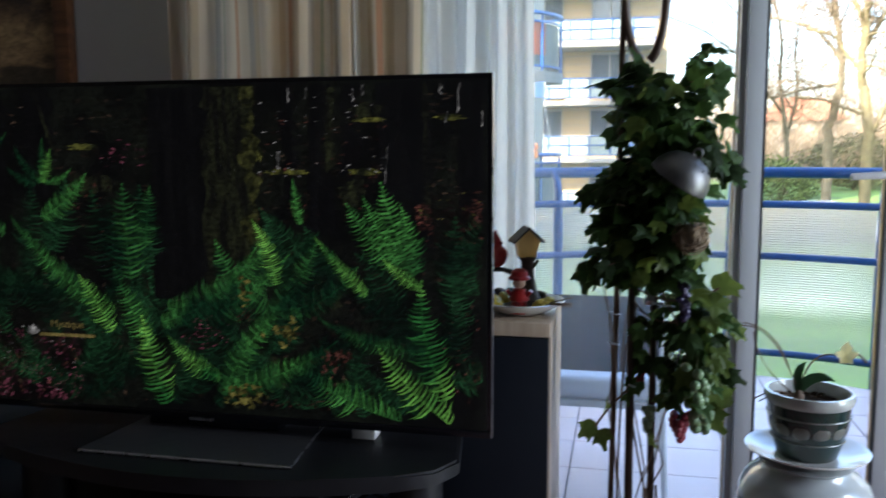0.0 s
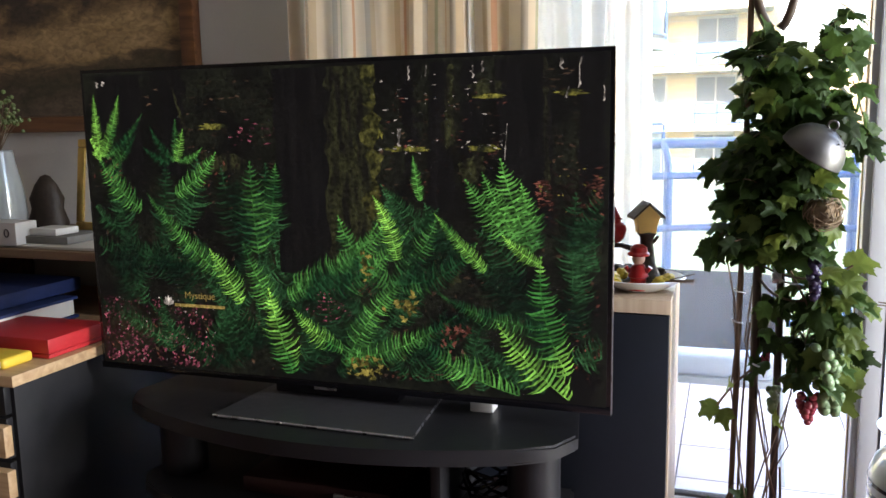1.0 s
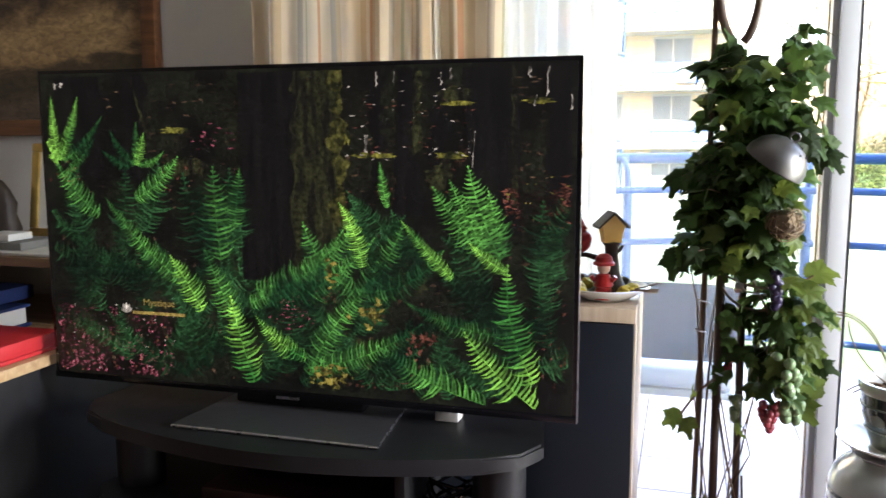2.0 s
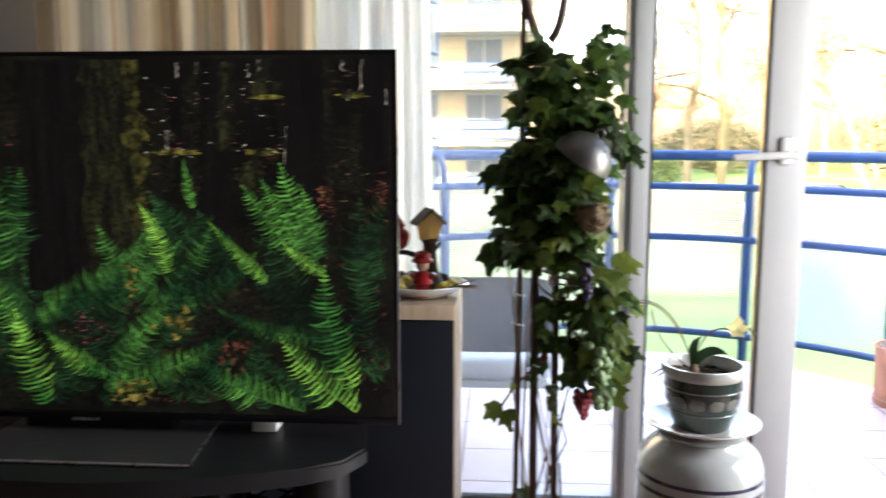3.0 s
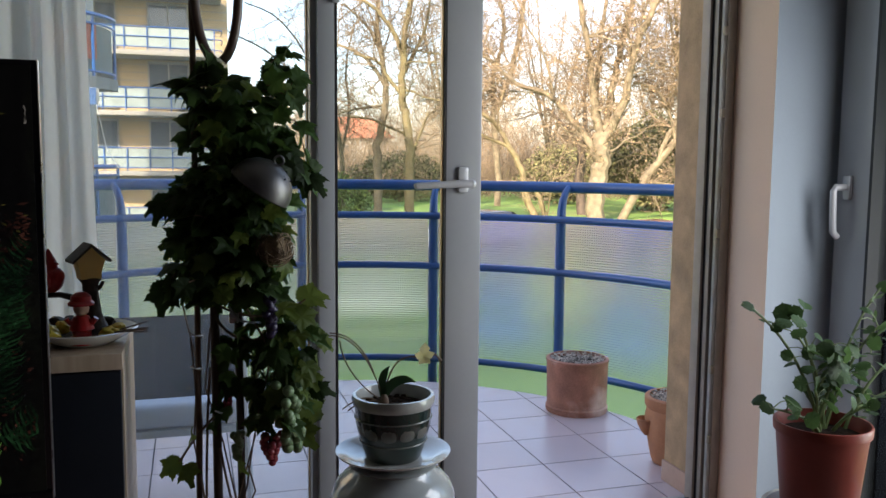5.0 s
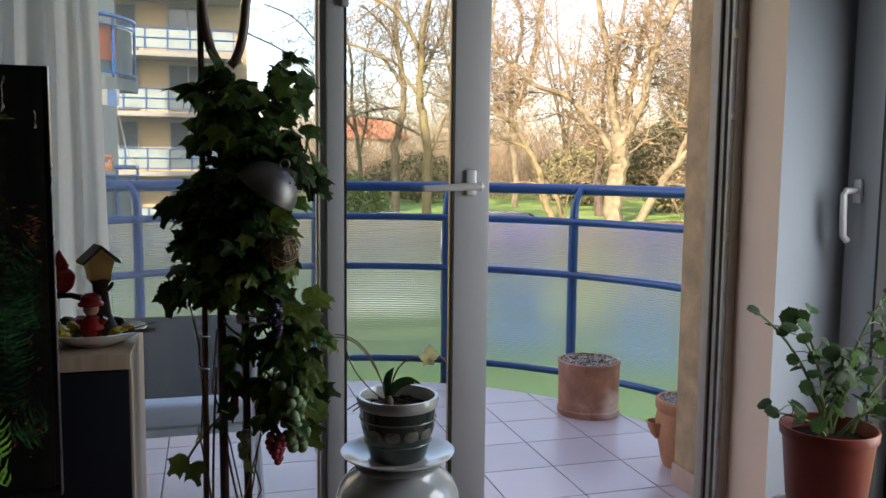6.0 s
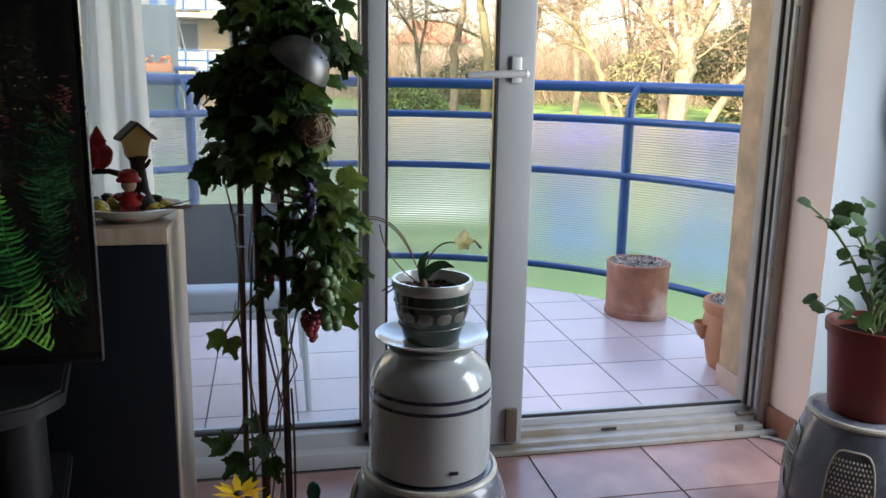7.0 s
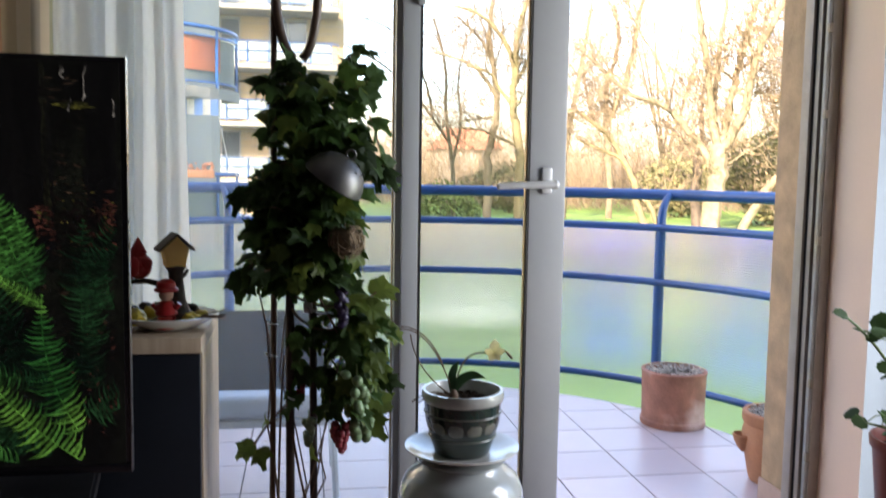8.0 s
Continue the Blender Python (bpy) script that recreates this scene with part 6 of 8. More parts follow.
for k in range(5):
    a = rng.uniform(-0.6, 0.7)
    part("stalk", tube([(PX + 0.025, PY - 0.045, PZ + 0.02), (PX + 0.07, PY - 0.045 + 0.03 * a, PZ + 0.03), (PX + 0.108, PY - 0.035 + 0.05 * a, PZ + 0.033 + 0.012 * a)], 0.0013, 5), TWIG, plate)
for k, (dx, dy, sz) in enumerate(((-0.066, 0.02, 0.011), (-0.05, 0.045, 0.013), (-0.03, 0.055, 0.012), (0.035, 0.035, 0.012), (0.02, 0.05, 0.01))):
    b = ball((PX + dx, PY + dy, PZ + 0.03), sz, None, 2, (1.1, 1, 0.9))
    for v in b.verts:
        v.co += (v.co - Vector((PX + dx, PY + dy, PZ + 0.03))) * 0.6 * noise.noise(v.co * 110 + Vector((k, 0, 0)))
    part("dark_leaf_ornament", b, BARK_RESIN, plate, "dark crumpled leaf ornament")

# figurine: a bird, a child in red and a small house on a stump, one mesh
fg = bmesh.new()


def add_faces(maker, index):
    before = set(fg.faces)
    maker()
    for f in fg.faces:
        if f not in before:
            f.material_index = index


FX, FY, FZ = PX + 0.008, PY, PZ + 0.0075
add_faces(lambda: lathe([(0.045, 0.0), (0.048, 0.008), (0.03, 0.018), (0.018, 0.045), (0.013, 0.085), (0.014, 0.1), (0.02, 0.108), (0.012, 0.112)], (FX + 0.004, FY, FZ), 16, fg), 0)
FZ += 0.035
add_faces(lambda: tube([(FX, FY, FZ + 0.035), (FX - 0.025, FY - 0.01, FZ + 0.042), (FX - 0.045, FY - 0.012, FZ + 0.048), (FX - 0.075, FY - 0.01, FZ + 0.046)], 0.007, 8, fg, 0.004), 0)
add_faces(lambda: tube([(FX + 0.01, FY, FZ + 0.05), (FX + 0.02, FY, FZ + 0.058), (FX + 0.026, FY, FZ + 0.068)], 0.005, 6, fg, 0.003), 0)


def turned(x, y, z):
    """A point of the little house, which stands turned a quarter of a right angle."""
    return (FX + 0.002 + x * 0.93 - y * 0.37, FY + x * 0.37 + y * 0.93, FZ + z)


def house_body():
    rows = []
    for z, hx, hy in ((0.074, 0.017, 0.015), (0.085, 0.018, 0.016), (0.099, 0.021, 0.018), (0.107, 0.0235, 0.019)):
        rows.append([fg.verts.new(turned(x * hx, y * hy, z)) for x, y in ((-1, -1), (1, -1), (1, 1), (-1, 1))])
    fg.faces.new(rows[0][::-1])
    for p, q in zip(rows, rows[1:]):
        for i in range(4):
            fg.faces.new((p[i], p[(i + 1) % 4], q[(i + 1) % 4], q[i]))
    front, rear = fg.verts.new(turned(0, -0.021, 0.131)), fg.verts.new(turned(0, 0.021, 0.131))
    top = rows[-1]
    fg.faces.new((top[0], top[1], front))
    fg.faces.new((top[2], top[3], rear))


add_faces(house_body, 1)


def roof():
    for s in (-1, 1):
        p = [turned(0, -0.026, 0.132), turned(0, 0.026, 0.132), turned(s * 0.032, 0.026, 0.103), turned(s * 0.032, -0.026, 0.103)]
        lo = [fg.verts.new(q) for q in p]
        hi = [fg.verts.new((q[0], q[1], q[2] + 0.005)) for q in p]
        for i in range(4):
            fg.faces.new((lo[i], lo[(i + 1) % 4], hi[(i + 1) % 4], hi[i]))
        fg.faces.new(hi)
        fg.faces.new(lo[::-1])


add_faces(roof, 0)


def bird():
    """A plump crested bird on the branch."""
    c = Vector((FX - 0.06, FY - 0.01, FZ))
    ball((c.x + 0.001, c.y, c.z + 0.0755), 0.0225, fg, 3, (1.0, 0.85, 1.08))
    ball((c.x + 0.01, c.y - 0.004, c.z + 0.08), 0.0155, fg, 2, (1.0, 0.9, 1.1))
    lathe([(0.0165, 0.092), (0.0145, 0.098), (0.0138, 0.104), (0.0118, 0.11), (0.0078, 0.117), (0.0036, 0.125), (0.0, 0.13)], (c.x - 0.001, c.y, c.z), 14, fg, False, (1.0, 0.85))
    tube([c + Vector((-0.012, 0.006, 0.066)), c + Vector((-0.02, 0.01, 0.052)), c + Vector((-0.025, 0.012, 0.034))], 0.009, 8, fg, 0.0045)
    for sd in (-1, 1):
        ball((c.x - 0.006, c.y + sd * 0.0165, c.z + 0.076), 0.012, fg, 2, (1.0, 0.4, 1.6))
    tube([c + Vector((0.009, -0.007, 0.105)), c + Vector((0.0165, -0.01, 0.1025))], 0.0038, 6, fg, 0.0008)


def bird_legs():
    for sd in (-1, 1):
        x = FX - 0.06 + sd * 0.006
        tube([(x, FY - 0.01, FZ + 0.056), (x + sd * 0.001, FY - 0.011, FZ + 0.049)], 0.0022, 6, fg, 0.0016)
        tube([(x - 0.004, FY - 0.012, FZ + 0.05), (x + 0.006, FY - 0.014, FZ + 0.05)], 0.0022, 6, fg)


add_faces(bird_legs, 0)
add_faces(bird, 2)


FZ -= 0.035


def child():
    c = (FX - 0.008, FY - 0.036, FZ)
    lathe([(0.028, 0.0), (0.03, 0.006), (0.016, 0.013), (0.016, 0.022), (0.021, 0.025), (0.013, 0.047), (0.006, 0.051)], c, 16, fg)
    for s in (-1, 1):
        tube([(c[0], c[1], FZ + 0.043), (c[0] + s * 0.019, c[1] - 0.005, FZ + 0.037), (c[0] + s * 0.024, c[1] - 0.006, FZ + 0.045)], 0.0052, 8, fg)
    lathe([(0.021, 0.067), (0.022, 0.071), (0.0175, 0.075), (0.0165, 0.083), (0.009, 0.089), (0.002, 0.09)], c, 18, fg)


add_faces(child, 2)
add_faces(lambda: ball((FX - 0.008, FY - 0.037, FZ + 0.061), 0.0135, fg, 2), 3)
fig = part("figurine", fg, [BARK_RESIN, CREAM_RESIN, RED_PAINT, SKIN])
tagged(fig, "painted figurine of a red bird and a small yellow house", "figurine")

# --- curtains ---
def curtain_mesh(x0, x1, y, z0, z1, folds, amp, seed):
    rr = random.Random(seed)
    b = bmesh.new()
    uvl = b.loops.layers.uv.new()
    n = folds * 14
    ph = [rr.uniform(-0.6, 0.6) for _ in range(folds + 2)]
    cols, arc, last = [], 0.0, None
    rows = 9
    for i in range(n + 1):
        t = i / n
        k = t * folds
        wob = ph[int(k)] * (1 - k % 1) + ph[min(folds + 1, int(k) + 1)] * (k % 1)
        yy = y + amp * math.sin(2 * math.pi * k + wob) * (0.75 + 0.4 * math.sin(k * 1.7 + seed))
        x = x0 + (x1 - x0) * t
        if last:
            arc += math.hypot(x - last[0], yy - last[1])
        last = (x, yy)
        col = []
        for j in range(rows + 1):
            z = z0 + (z1 - z0) * j / rows
            sway = 0.006 * math.sin(j * 0.8 + k * 2.1)
            col.append((b.verts.new((x + sway, yy + 0.5 * sway, z)), arc))
        cols.append(col)
    for a, c in zip(cols, cols[1:]):
        for j in range(rows):
            q = (a[j], c[j], c[j + 1], a[j + 1])
            f = b.faces.new([v for v, _ in q])
            for lp, (v, u) in zip(f.loops, q):
                lp[uvl].uv = (u, v.co.z)
    return b


def striped_cloth(name):
    m, n, l, bs = nodes_of(name)
    uv, sp, md = n.new("ShaderNodeTexCoord"), n.new("ShaderNodeSeparateXYZ"), n.new("ShaderNodeMath")
    md.operation = 'FRACT'
    dv = n.new("ShaderNodeMath")
    dv.operation = 'DIVIDE'
    dv.inputs[1].default_value = 0.34
    l.new(uv.outputs["UV"], sp.inputs[0])
    l.new(sp.outputs[0], dv.inputs[0])
    l.new(dv.outputs[0], md.inputs[0])
    cr = n.new("ShaderNodeValToRGB")
    cr.color_ramp.interpolation = 'CONSTANT'
    cream, tan, terra, grey, green = (0.6, 0.48, 0.35), (0.5, 0.37, 0.24), (0.5, 0.26, 0.15), (0.4, 0.33, 0.26), (0.38, 0.36, 0.24)
    stops = ((0.0, cream), (0.2, tan), (0.25, cream), (0.28, terra), (0.33, tan), (0.42, cream), (0.55, grey), (0.6, cream), (0.66, green), (0.68, cream), (0.78, terra), (0.8, cream), (0.88, grey), (0.93, tan))
    for pos, col in stops[2:]:
        cr.color_ramp.elements.new(pos)
    for e, (pos, col) in zip(cr.color_ramp.elements, stops):
        e.position, e.color = pos, (*col, 1)
    l.new(md.outputs[0], cr.inputs[0])
    no = n.new("ShaderNodeTexNoise")
    no.inputs["Scale"].default_value = 400
    l.new(uv.outputs["UV"], no.inputs["Vector"])
    bp = n.new("ShaderNodeBump")
    bp.inputs["Strength"].default_value, bp.inputs["Distance"].default_value = 0.3, 0.001
    l.new(no.outputs["Fac"], bp.inputs["Height"])
    l.new(bp.outputs[0], bs.inputs["Normal"])
    l.new(cr.outputs[0], bs.inputs["Base Color"])
    bs.inputs["Roughness"].default_value = 0.9
    t, ms = n.new("ShaderNodeBsdfTranslucent"), n.new("ShaderNodeMixShader")
    l.new(cr.outputs[0], t.inputs[0])
    ms.inputs[0].default_value = 0.45
    l.new(bs.outputs[0], ms.inputs[1])
    l.new(t.outputs[0], ms.inputs[2])
    l.new(ms.outputs[0], n["Material Output"].inputs[0])
    return m


def sheer_cloth(name):
    m, n, l, bs = nodes_of(name)
    bs.inputs["Base Color"].default_value = (0.82, 0.82, 0.8, 1)
    bs.inputs["Roughness"].default_value = 0.9
    t, tr, m1, m2 = n.new("ShaderNodeBsdfTranslucent"), n.new("ShaderNodeBsdfTransparent"), n.new("ShaderNodeMixShader"), n.new("ShaderNodeMixShader")
    t.inputs[0].default_value = (0.85, 0.85, 0.83, 1)
    m1.inputs[0].default_value = 0.5
    no, tc, mr = n.new("ShaderNodeTexNoise"), n.new("ShaderNodeTexCoord"), n.new("ShaderNodeMapRange")
    no.inputs["Scale"].default_value = 60
    l.new(tc.outputs["UV"], no.inputs["Vector"])
    mr.inputs["To Min"].default_value, mr.inputs["To Max"].default_value = 0.0, 0.07
    l.new(no.outputs["Fac"], mr.inputs["Value"])
    l.new(bs.outputs[0], m1.inputs[1])
    l.new(t.outputs[0], m1.inputs[2])
    l.new(mr.outputs[0], m2.inputs[0])
    l.new(m1.outputs[0], m2.inputs[1])
    l.new(tr.outputs[0], m2.inputs[2])
    l.new(m2.outputs[0], n["Material Output"].inputs[0])
    return m


cur = thing("striped_curtain", "cream curtain with terracotta, tan and grey stripes", "curtain", (-0.5, 2.15, 0.02))
part("cloth", curtain_mesh(-0.84, -0.175, 2.15, 0.02, 2.46, 7, 0.026, 1), striped_cloth("striped_cloth"), cur)
cur = thing("sheer_curtain", "thin white sheer curtain hanging before the window", "curtain", (-0.05, 2.2, 0.02))
part("cloth", curtain_mesh(-0.55, 0.095, 2.19, 0.02, 2.46, 9, 0.04, 2), sheer_cloth("sheer_cloth"), cur)
rail = thing("curtain_rail", "white curtain rail under the ceiling", "curtain rail", (0.1, 2.18, 2.47))
part("rail", tube([(-1.1, 2.175, 2.475), (1.9, 2.175, 2.475)], 0.014, 10), PVC, rail)
for x in (-0.9, 0.4, 1.8):
    part("bracket", box(x - 0.01, x + 0.01, 2.175, Y_IN, 2.46, 2.49), PVC, rail)

# --- painting, shelf and drawer unit ---
pic = thing("painting", "landscape painting with a sandy path in a brown frame", "painting", (-1.85, 2.22, 1.13))
px0, px1, pz0, pz1, fw = -2.55, -1.185, 1.13, 2.05, 0.05
for x0, x1, z0, z1 in ((px0, px1, pz0, pz0 + fw), (px0, px1, pz1 - fw, pz1), (px0, px0 + fw, pz0 + fw, pz1 - fw), (px1 - fw, px1, pz0 + fw, pz1 - fw)):
    f = part("frame", box(x0, x1, 2.2, 2.238, z0, z1, 0.01), DARK_WOOD, pic)


def oil_painting(name):
    """An old brown landscape in oils: dark trees above, a sandy track across, brown earth and water below."""
    m, n, l, b = nodes_of(name)
    tc, sp = n.new("ShaderNodeTexCoord"), n.new("ShaderNodeSeparateXYZ")
    l.new(tc.outputs["Object"], sp.inputs[0])

    def noise_tex(scale, detail, squash):
        mp, no = n.new("ShaderNodeMapping"), n.new("ShaderNodeTexNoise")
        mp.inputs["Scale"].default_value = squash
        no.inputs["Scale"].default_value, no.inputs["Detail"].default_value, no.inputs["Distortion"].default_value = scale, detail, 0.8
        l.new(tc.outputs["Object"], mp.inputs[0])
        l.new(mp.outputs[0], no.inputs["Vector"])
        return no.outputs["Fac"]

    def math_node(op, a, c, k=None):
        o = n.new("ShaderNodeMath")
        o.operation = op
        for i, v in enumerate((a, c, k)):
            if v is None:
                continue
            if isinstance(v, (int, float)):
                o.inputs[i].default_value = v
            else:
                l.new(v, o.inputs[i])
        return o.outputs[0]

    # height on the canvas, broken by large brushwork and falling a little to one side
    wobble = math_node('MULTIPLY_ADD', noise_tex(5.0, 6, (1, 1, 2.2)), 0.34, sp.outputs["Z"])
    height = math_node('MULTIPLY_ADD', sp.outputs["X"], -0.06, wobble)
    cr = n.new("ShaderNodeValToRGB")
    stops = ((0.0, (0.1, 0.068, 0.045)), (0.2, (0.085, 0.06, 0.042)), (0.29, (0.035, 0.028, 0.016)), (0.36, (0.06, 0.042, 0.024)), (0.4, (0.2, 0.125, 0.06)), (0.46, (0.26, 0.17, 0.085)), (0.5, (0.13, 0.08, 0.04)), (0.55, (0.035, 0.024, 0.018)), (0.7, (0.028, 0.024, 0.016)), (0.85, (0.06, 0.045, 0.03)), (1.0, (0.1, 0.08, 0.06)))
    for _ in stops[2:]:
        cr.color_ramp.elements.new(0.5)
    for e, (pos, col) in zip(cr.color_ramp.elements, stops):
        e.position, e.color = pos, (*col, 1)
    l.new(height, cr.inputs[0])
    dab, mr, mu = noise_tex(38, 5, (1, 1, 1.8)), n.new("ShaderNodeMapRange"), n.new("ShaderNodeMixRGB")
    mr.inputs["From Min"].default_value, mr.inputs["From Max"].default_value = 0.3, 0.7
    mr.inputs["To Min"].default_value, mr.inputs["To Max"].default_value = 0.9, 2.0
    mu.blend_type = 'MULTIPLY'
    mu.inputs[0].default_value = 1
    l.new(dab, mr.inputs["Value"])
    l.new(cr.outputs[0], mu.inputs[1])
    l.new(mr.outputs[0], mu.inputs[2])
    l.new(mu.outputs[0], b.inputs["Base Color"])
    b.inputs["Roughness"].default_value = 0.45
    bp = n.new("ShaderNodeBump")
    bp.inputs["Strength"].default_value, bp.inputs["Distance"].default_value = 0.3, 0.002
    l.new(dab, bp.inputs["Height"])
    l.new(bp.outputs[0], b.inputs["Normal"])
    return m


part("canvas", box(px0 + fw, px1 - fw, 2.215, 2.23, pz0 + fw, pz1 - fw), oil_painting("old_oil_painting"), pic, "brown landscape with a sandy track", sm=False)

shelf = thing("wall_shelf", "brown wooden shelf crowded with vase, books and frame", "shelf", (-1.6, 2.0, 0.84))
part("board", box(-2.3, -1.10, 1.74, 2.236, 0.818, 0.84, 0.003), SHELF_WOOD, shelf)
part("bracket", box(-1.22, -1.2, 1.85, 2.236, 0.66, 0.818, 0.002), DARK_WOOD, shelf)
part("bracket", box(-1.9, -1.88, 1.85, 2.236, 0.66, 0.818, 0.002), DARK_WOOD, shelf)

unit = thing("drawer_unit", "black drawer unit with beech top and chunky beech pulls", "drawers", (-1.6, 1.7, 0))
part("top", box(-2.2, -1.075, 1.365, 2.2, 0.626, 0.65, 0.003), BEECH, unit)
part("body", box(-2.18, -1.105, 1.395, 2.19, 0.03, 0.626, 0.002), BLACK_LAM, unit)
part("plinth", box(-2.16, -1.13, 1.42, 2.17, 0, 0.03), BLACK_LAM, unit)
for z0, z1 in ((0.56, 0.62), (0.465, 0.552), (0.375, 0.457), (0.285, 0.367), (0.195, 0.277), (0.1, 0.187)):
    dr = part("drawer", box(-1.62, -1.115, 1.378, 1.395, z0, z1, 0.002), BLACK_LAM, unit)
    if z0 < 0.5:
        part("pull", box(-1.6, -1.1, 1.355, 1.377, z0 + 0.012, z1 - 0.01, 0.003), BEECH, dr, "beech drawer pull")
    else:
        part("lock", lathe([(0.0, 0), (0.009, 0), (0.009, 0.006), (0, 0.006)], seg=14, cap=False), STEEL, dr)
        bpy.data.objects[dr.name].children[0].location = Vector((-1.13, 1.374, 0.59)) - base_of(dr)

t = thing("red_box_file", "bright red card box lying on the drawer unit", "box", (-1.17, 1.6, 0.65))
part("tray", box(-1.34, -1.095, 1.485, 1.66, 0.651, 0.661, 0.003), RED_BOX, t)
part("lid", box(-1.342, -1.093, 1.483, 1.662, 0.6615, 0.694, 0.004), RED_BOX, t)
t = thing("binder", "navy blue ring binder with white pages", "binder", (-1.4, 1.7, 0.65))
part("page_block", box(-1.66, -1.335, 1.53, 1.82, 0.66, 0.70, 0.003), PAPER, t)
part("cover", box(-1.68, -1.33, 1.52, 1.83, 0.7005, 0.708, 0.002), NAVY_BOOK, t)
part("cover", box(-1.68, -1.33, 1.52, 1.83, 0.651, 0.6595, 0.002), NAVY_BOOK, t)
t = thing("folder", "navy blue cloth folder on top of the binder", "folder", (-1.45, 1.75, 0.708))
part("cover", box(-1.75, -1.38, 1.58, 1.9, 0.709, 0.745, 0.006), NAVY_BOOK, t)
t = thing("yellow_case", "small yellow rounded case on the drawer unit", "case", (-1.19, 1.43, 0.65))
part("case", box(-1.25, -1.122, 1.39, 1.47, 0.651, 0.674, 0.009, seg=3), YELLOW_BOX, t)
part("end_cap", box(-1.242, -1.13, 1.3885, 1.391, 0.656, 0.669, 0.001), PAPER, t)

t = thing("vase", "white glazed vase with a small red flower motif", "vase", (-1.635, 1.9, 0.84))
part("body", lathe([(0.0, 0.001), (0.05, 0.001), (0.062, 0.02), (0.066, 0.07), (0.06, 0.14), (0.046, 0.21), (0.042, 0.24), (0.046, 0.245), (0.038, 0.24), (0.04, 0.2), (0.0, 0.19)], (-1.635, 1.9, 0.84), 32, cap=False), CREAM_CER, t)
b = ball((-1.6, 1.845, 0.94), 0.012, None, 2, (1, 0.35, 1))
part("flower_motif", b, RED_PAINT, t, "painted red flower")
for k in range(26):
    a, h = rng.uniform(0, 6.28), rng.uniform(0.05, 0.16)
    e = (-1.635 + math.cos(a) * rng.uniform(0.02, 0.1), 1.9 + math.sin(a) * 0.06, 1.085 + h)
    st = part("dried_stem", tube([(-1.635, 1.9, 1.06), ((-1.635 + e[0]) / 2, (1.9 + e[1]) / 2, 1.085 + h * 0.5), e], 0.0012, 4), TWIG, t)
    b = bmesh.new()
    for j in range(4):
        ball((e[0] + rng.gauss(0, 0.01), e[1] + rng.gauss(0, 0.01), e[2] + rng.gauss(0, 0.012)), rng.uniform(0.004, 0.008), b, 1)
    part("seed_head", b, STEM, st)
t = thing("white_carton", "white cardboard carton with a small round mark", "carton", (-1.5, 1.8, 0.84))
part("carton", box(-1.6, -1.445, 1.76, 1.83, 0.8405, 0.905, 0.002), WHITE_BOX, t)
bb = tube([(-1.475 + 0.007 * math.cos(a), 1.7585, 0.878 + 0.01 * math.sin(a)) for a in [2 * math.pi * i / 16 for i in range(16)]], 0.0014, 5, closed=True)
part("round_mark", bb, BLACK_LAM, t)
for k, (x0, x1, y0, y1, z0, z1, m, lab) in enumerate(((-1.5, -1.13, 1.76, 1.99, 0.8405, 0.848, PAPER, "loose white papers lying on the shelf"), (-1.455, -1.31, 1.79, 1.93, 0.8485, 0.868, SLAB_GREY, "grey paperback book lying on the papers"), (-1.44, -1.355, 1.8, 1.88, 0.8685, 0.886, PAPER, "small white notebook on the grey book"))):
    t = thing("papers" if k == 0 else "book", lab, "paper" if k == 0 else "book", ((x0 + x1) / 2, (y0 + y1) / 2, z0))
    part("block", box(x0, x1, y0, y1, z0, z1, 0.002), m, t)
t = thing("dark_ornament", "dark brown carved ornament on the shelf", "ornament", (-1.62, 2.05, 0.84))
part("body", lathe([(0.0, 0.0005), (0.06, 0.0005), (0.065, 0.03), (0.05, 0.07), (0.055, 0.1), (0.035, 0.14), (0.015, 0.165), (0.0, 0.17)], (-1.62, 2.05, 0.84), 20, cap=False, scale=(1, 0.7)), mat("dark_carved_wood", (0.03, 0.02, 0.014), 0.6, var=0.4, scale=40, bump=0.5), t)
t = thing("picture_frame", "gilt picture frame with a pale print leaning on the wall", "picture frame", (-1.27, 2.05, 0.84))
t.location = (0, 0, 0)
for x0, x1, z0, z1 in ((0, 0.21, 0, 0.025), (0, 0.21, 0.245, 0.27), (0, 0.025, 0.025, 0.245), (0.185, 0.21, 0.025, 0.245)):
    part("frame", box(x0, x1, -0.012, 0.012, z0, z1, 0.004), GOLD, t)
part("print", box(0.025, 0.185, -0.004, 0.004, 0.025, 0.245), PAPER, t, sm=False)
part("drawing", box(0.06, 0.15, -0.0055, -0.0045, 0.06, 0.2), mat("sepia_drawing", (0.3, 0.24, 0.18), 0.8, var=0.8, scale=50), t, sm=False)
t.matrix_basis = pose(-1.56, 2.1, 0.841, -8, 0, 0)

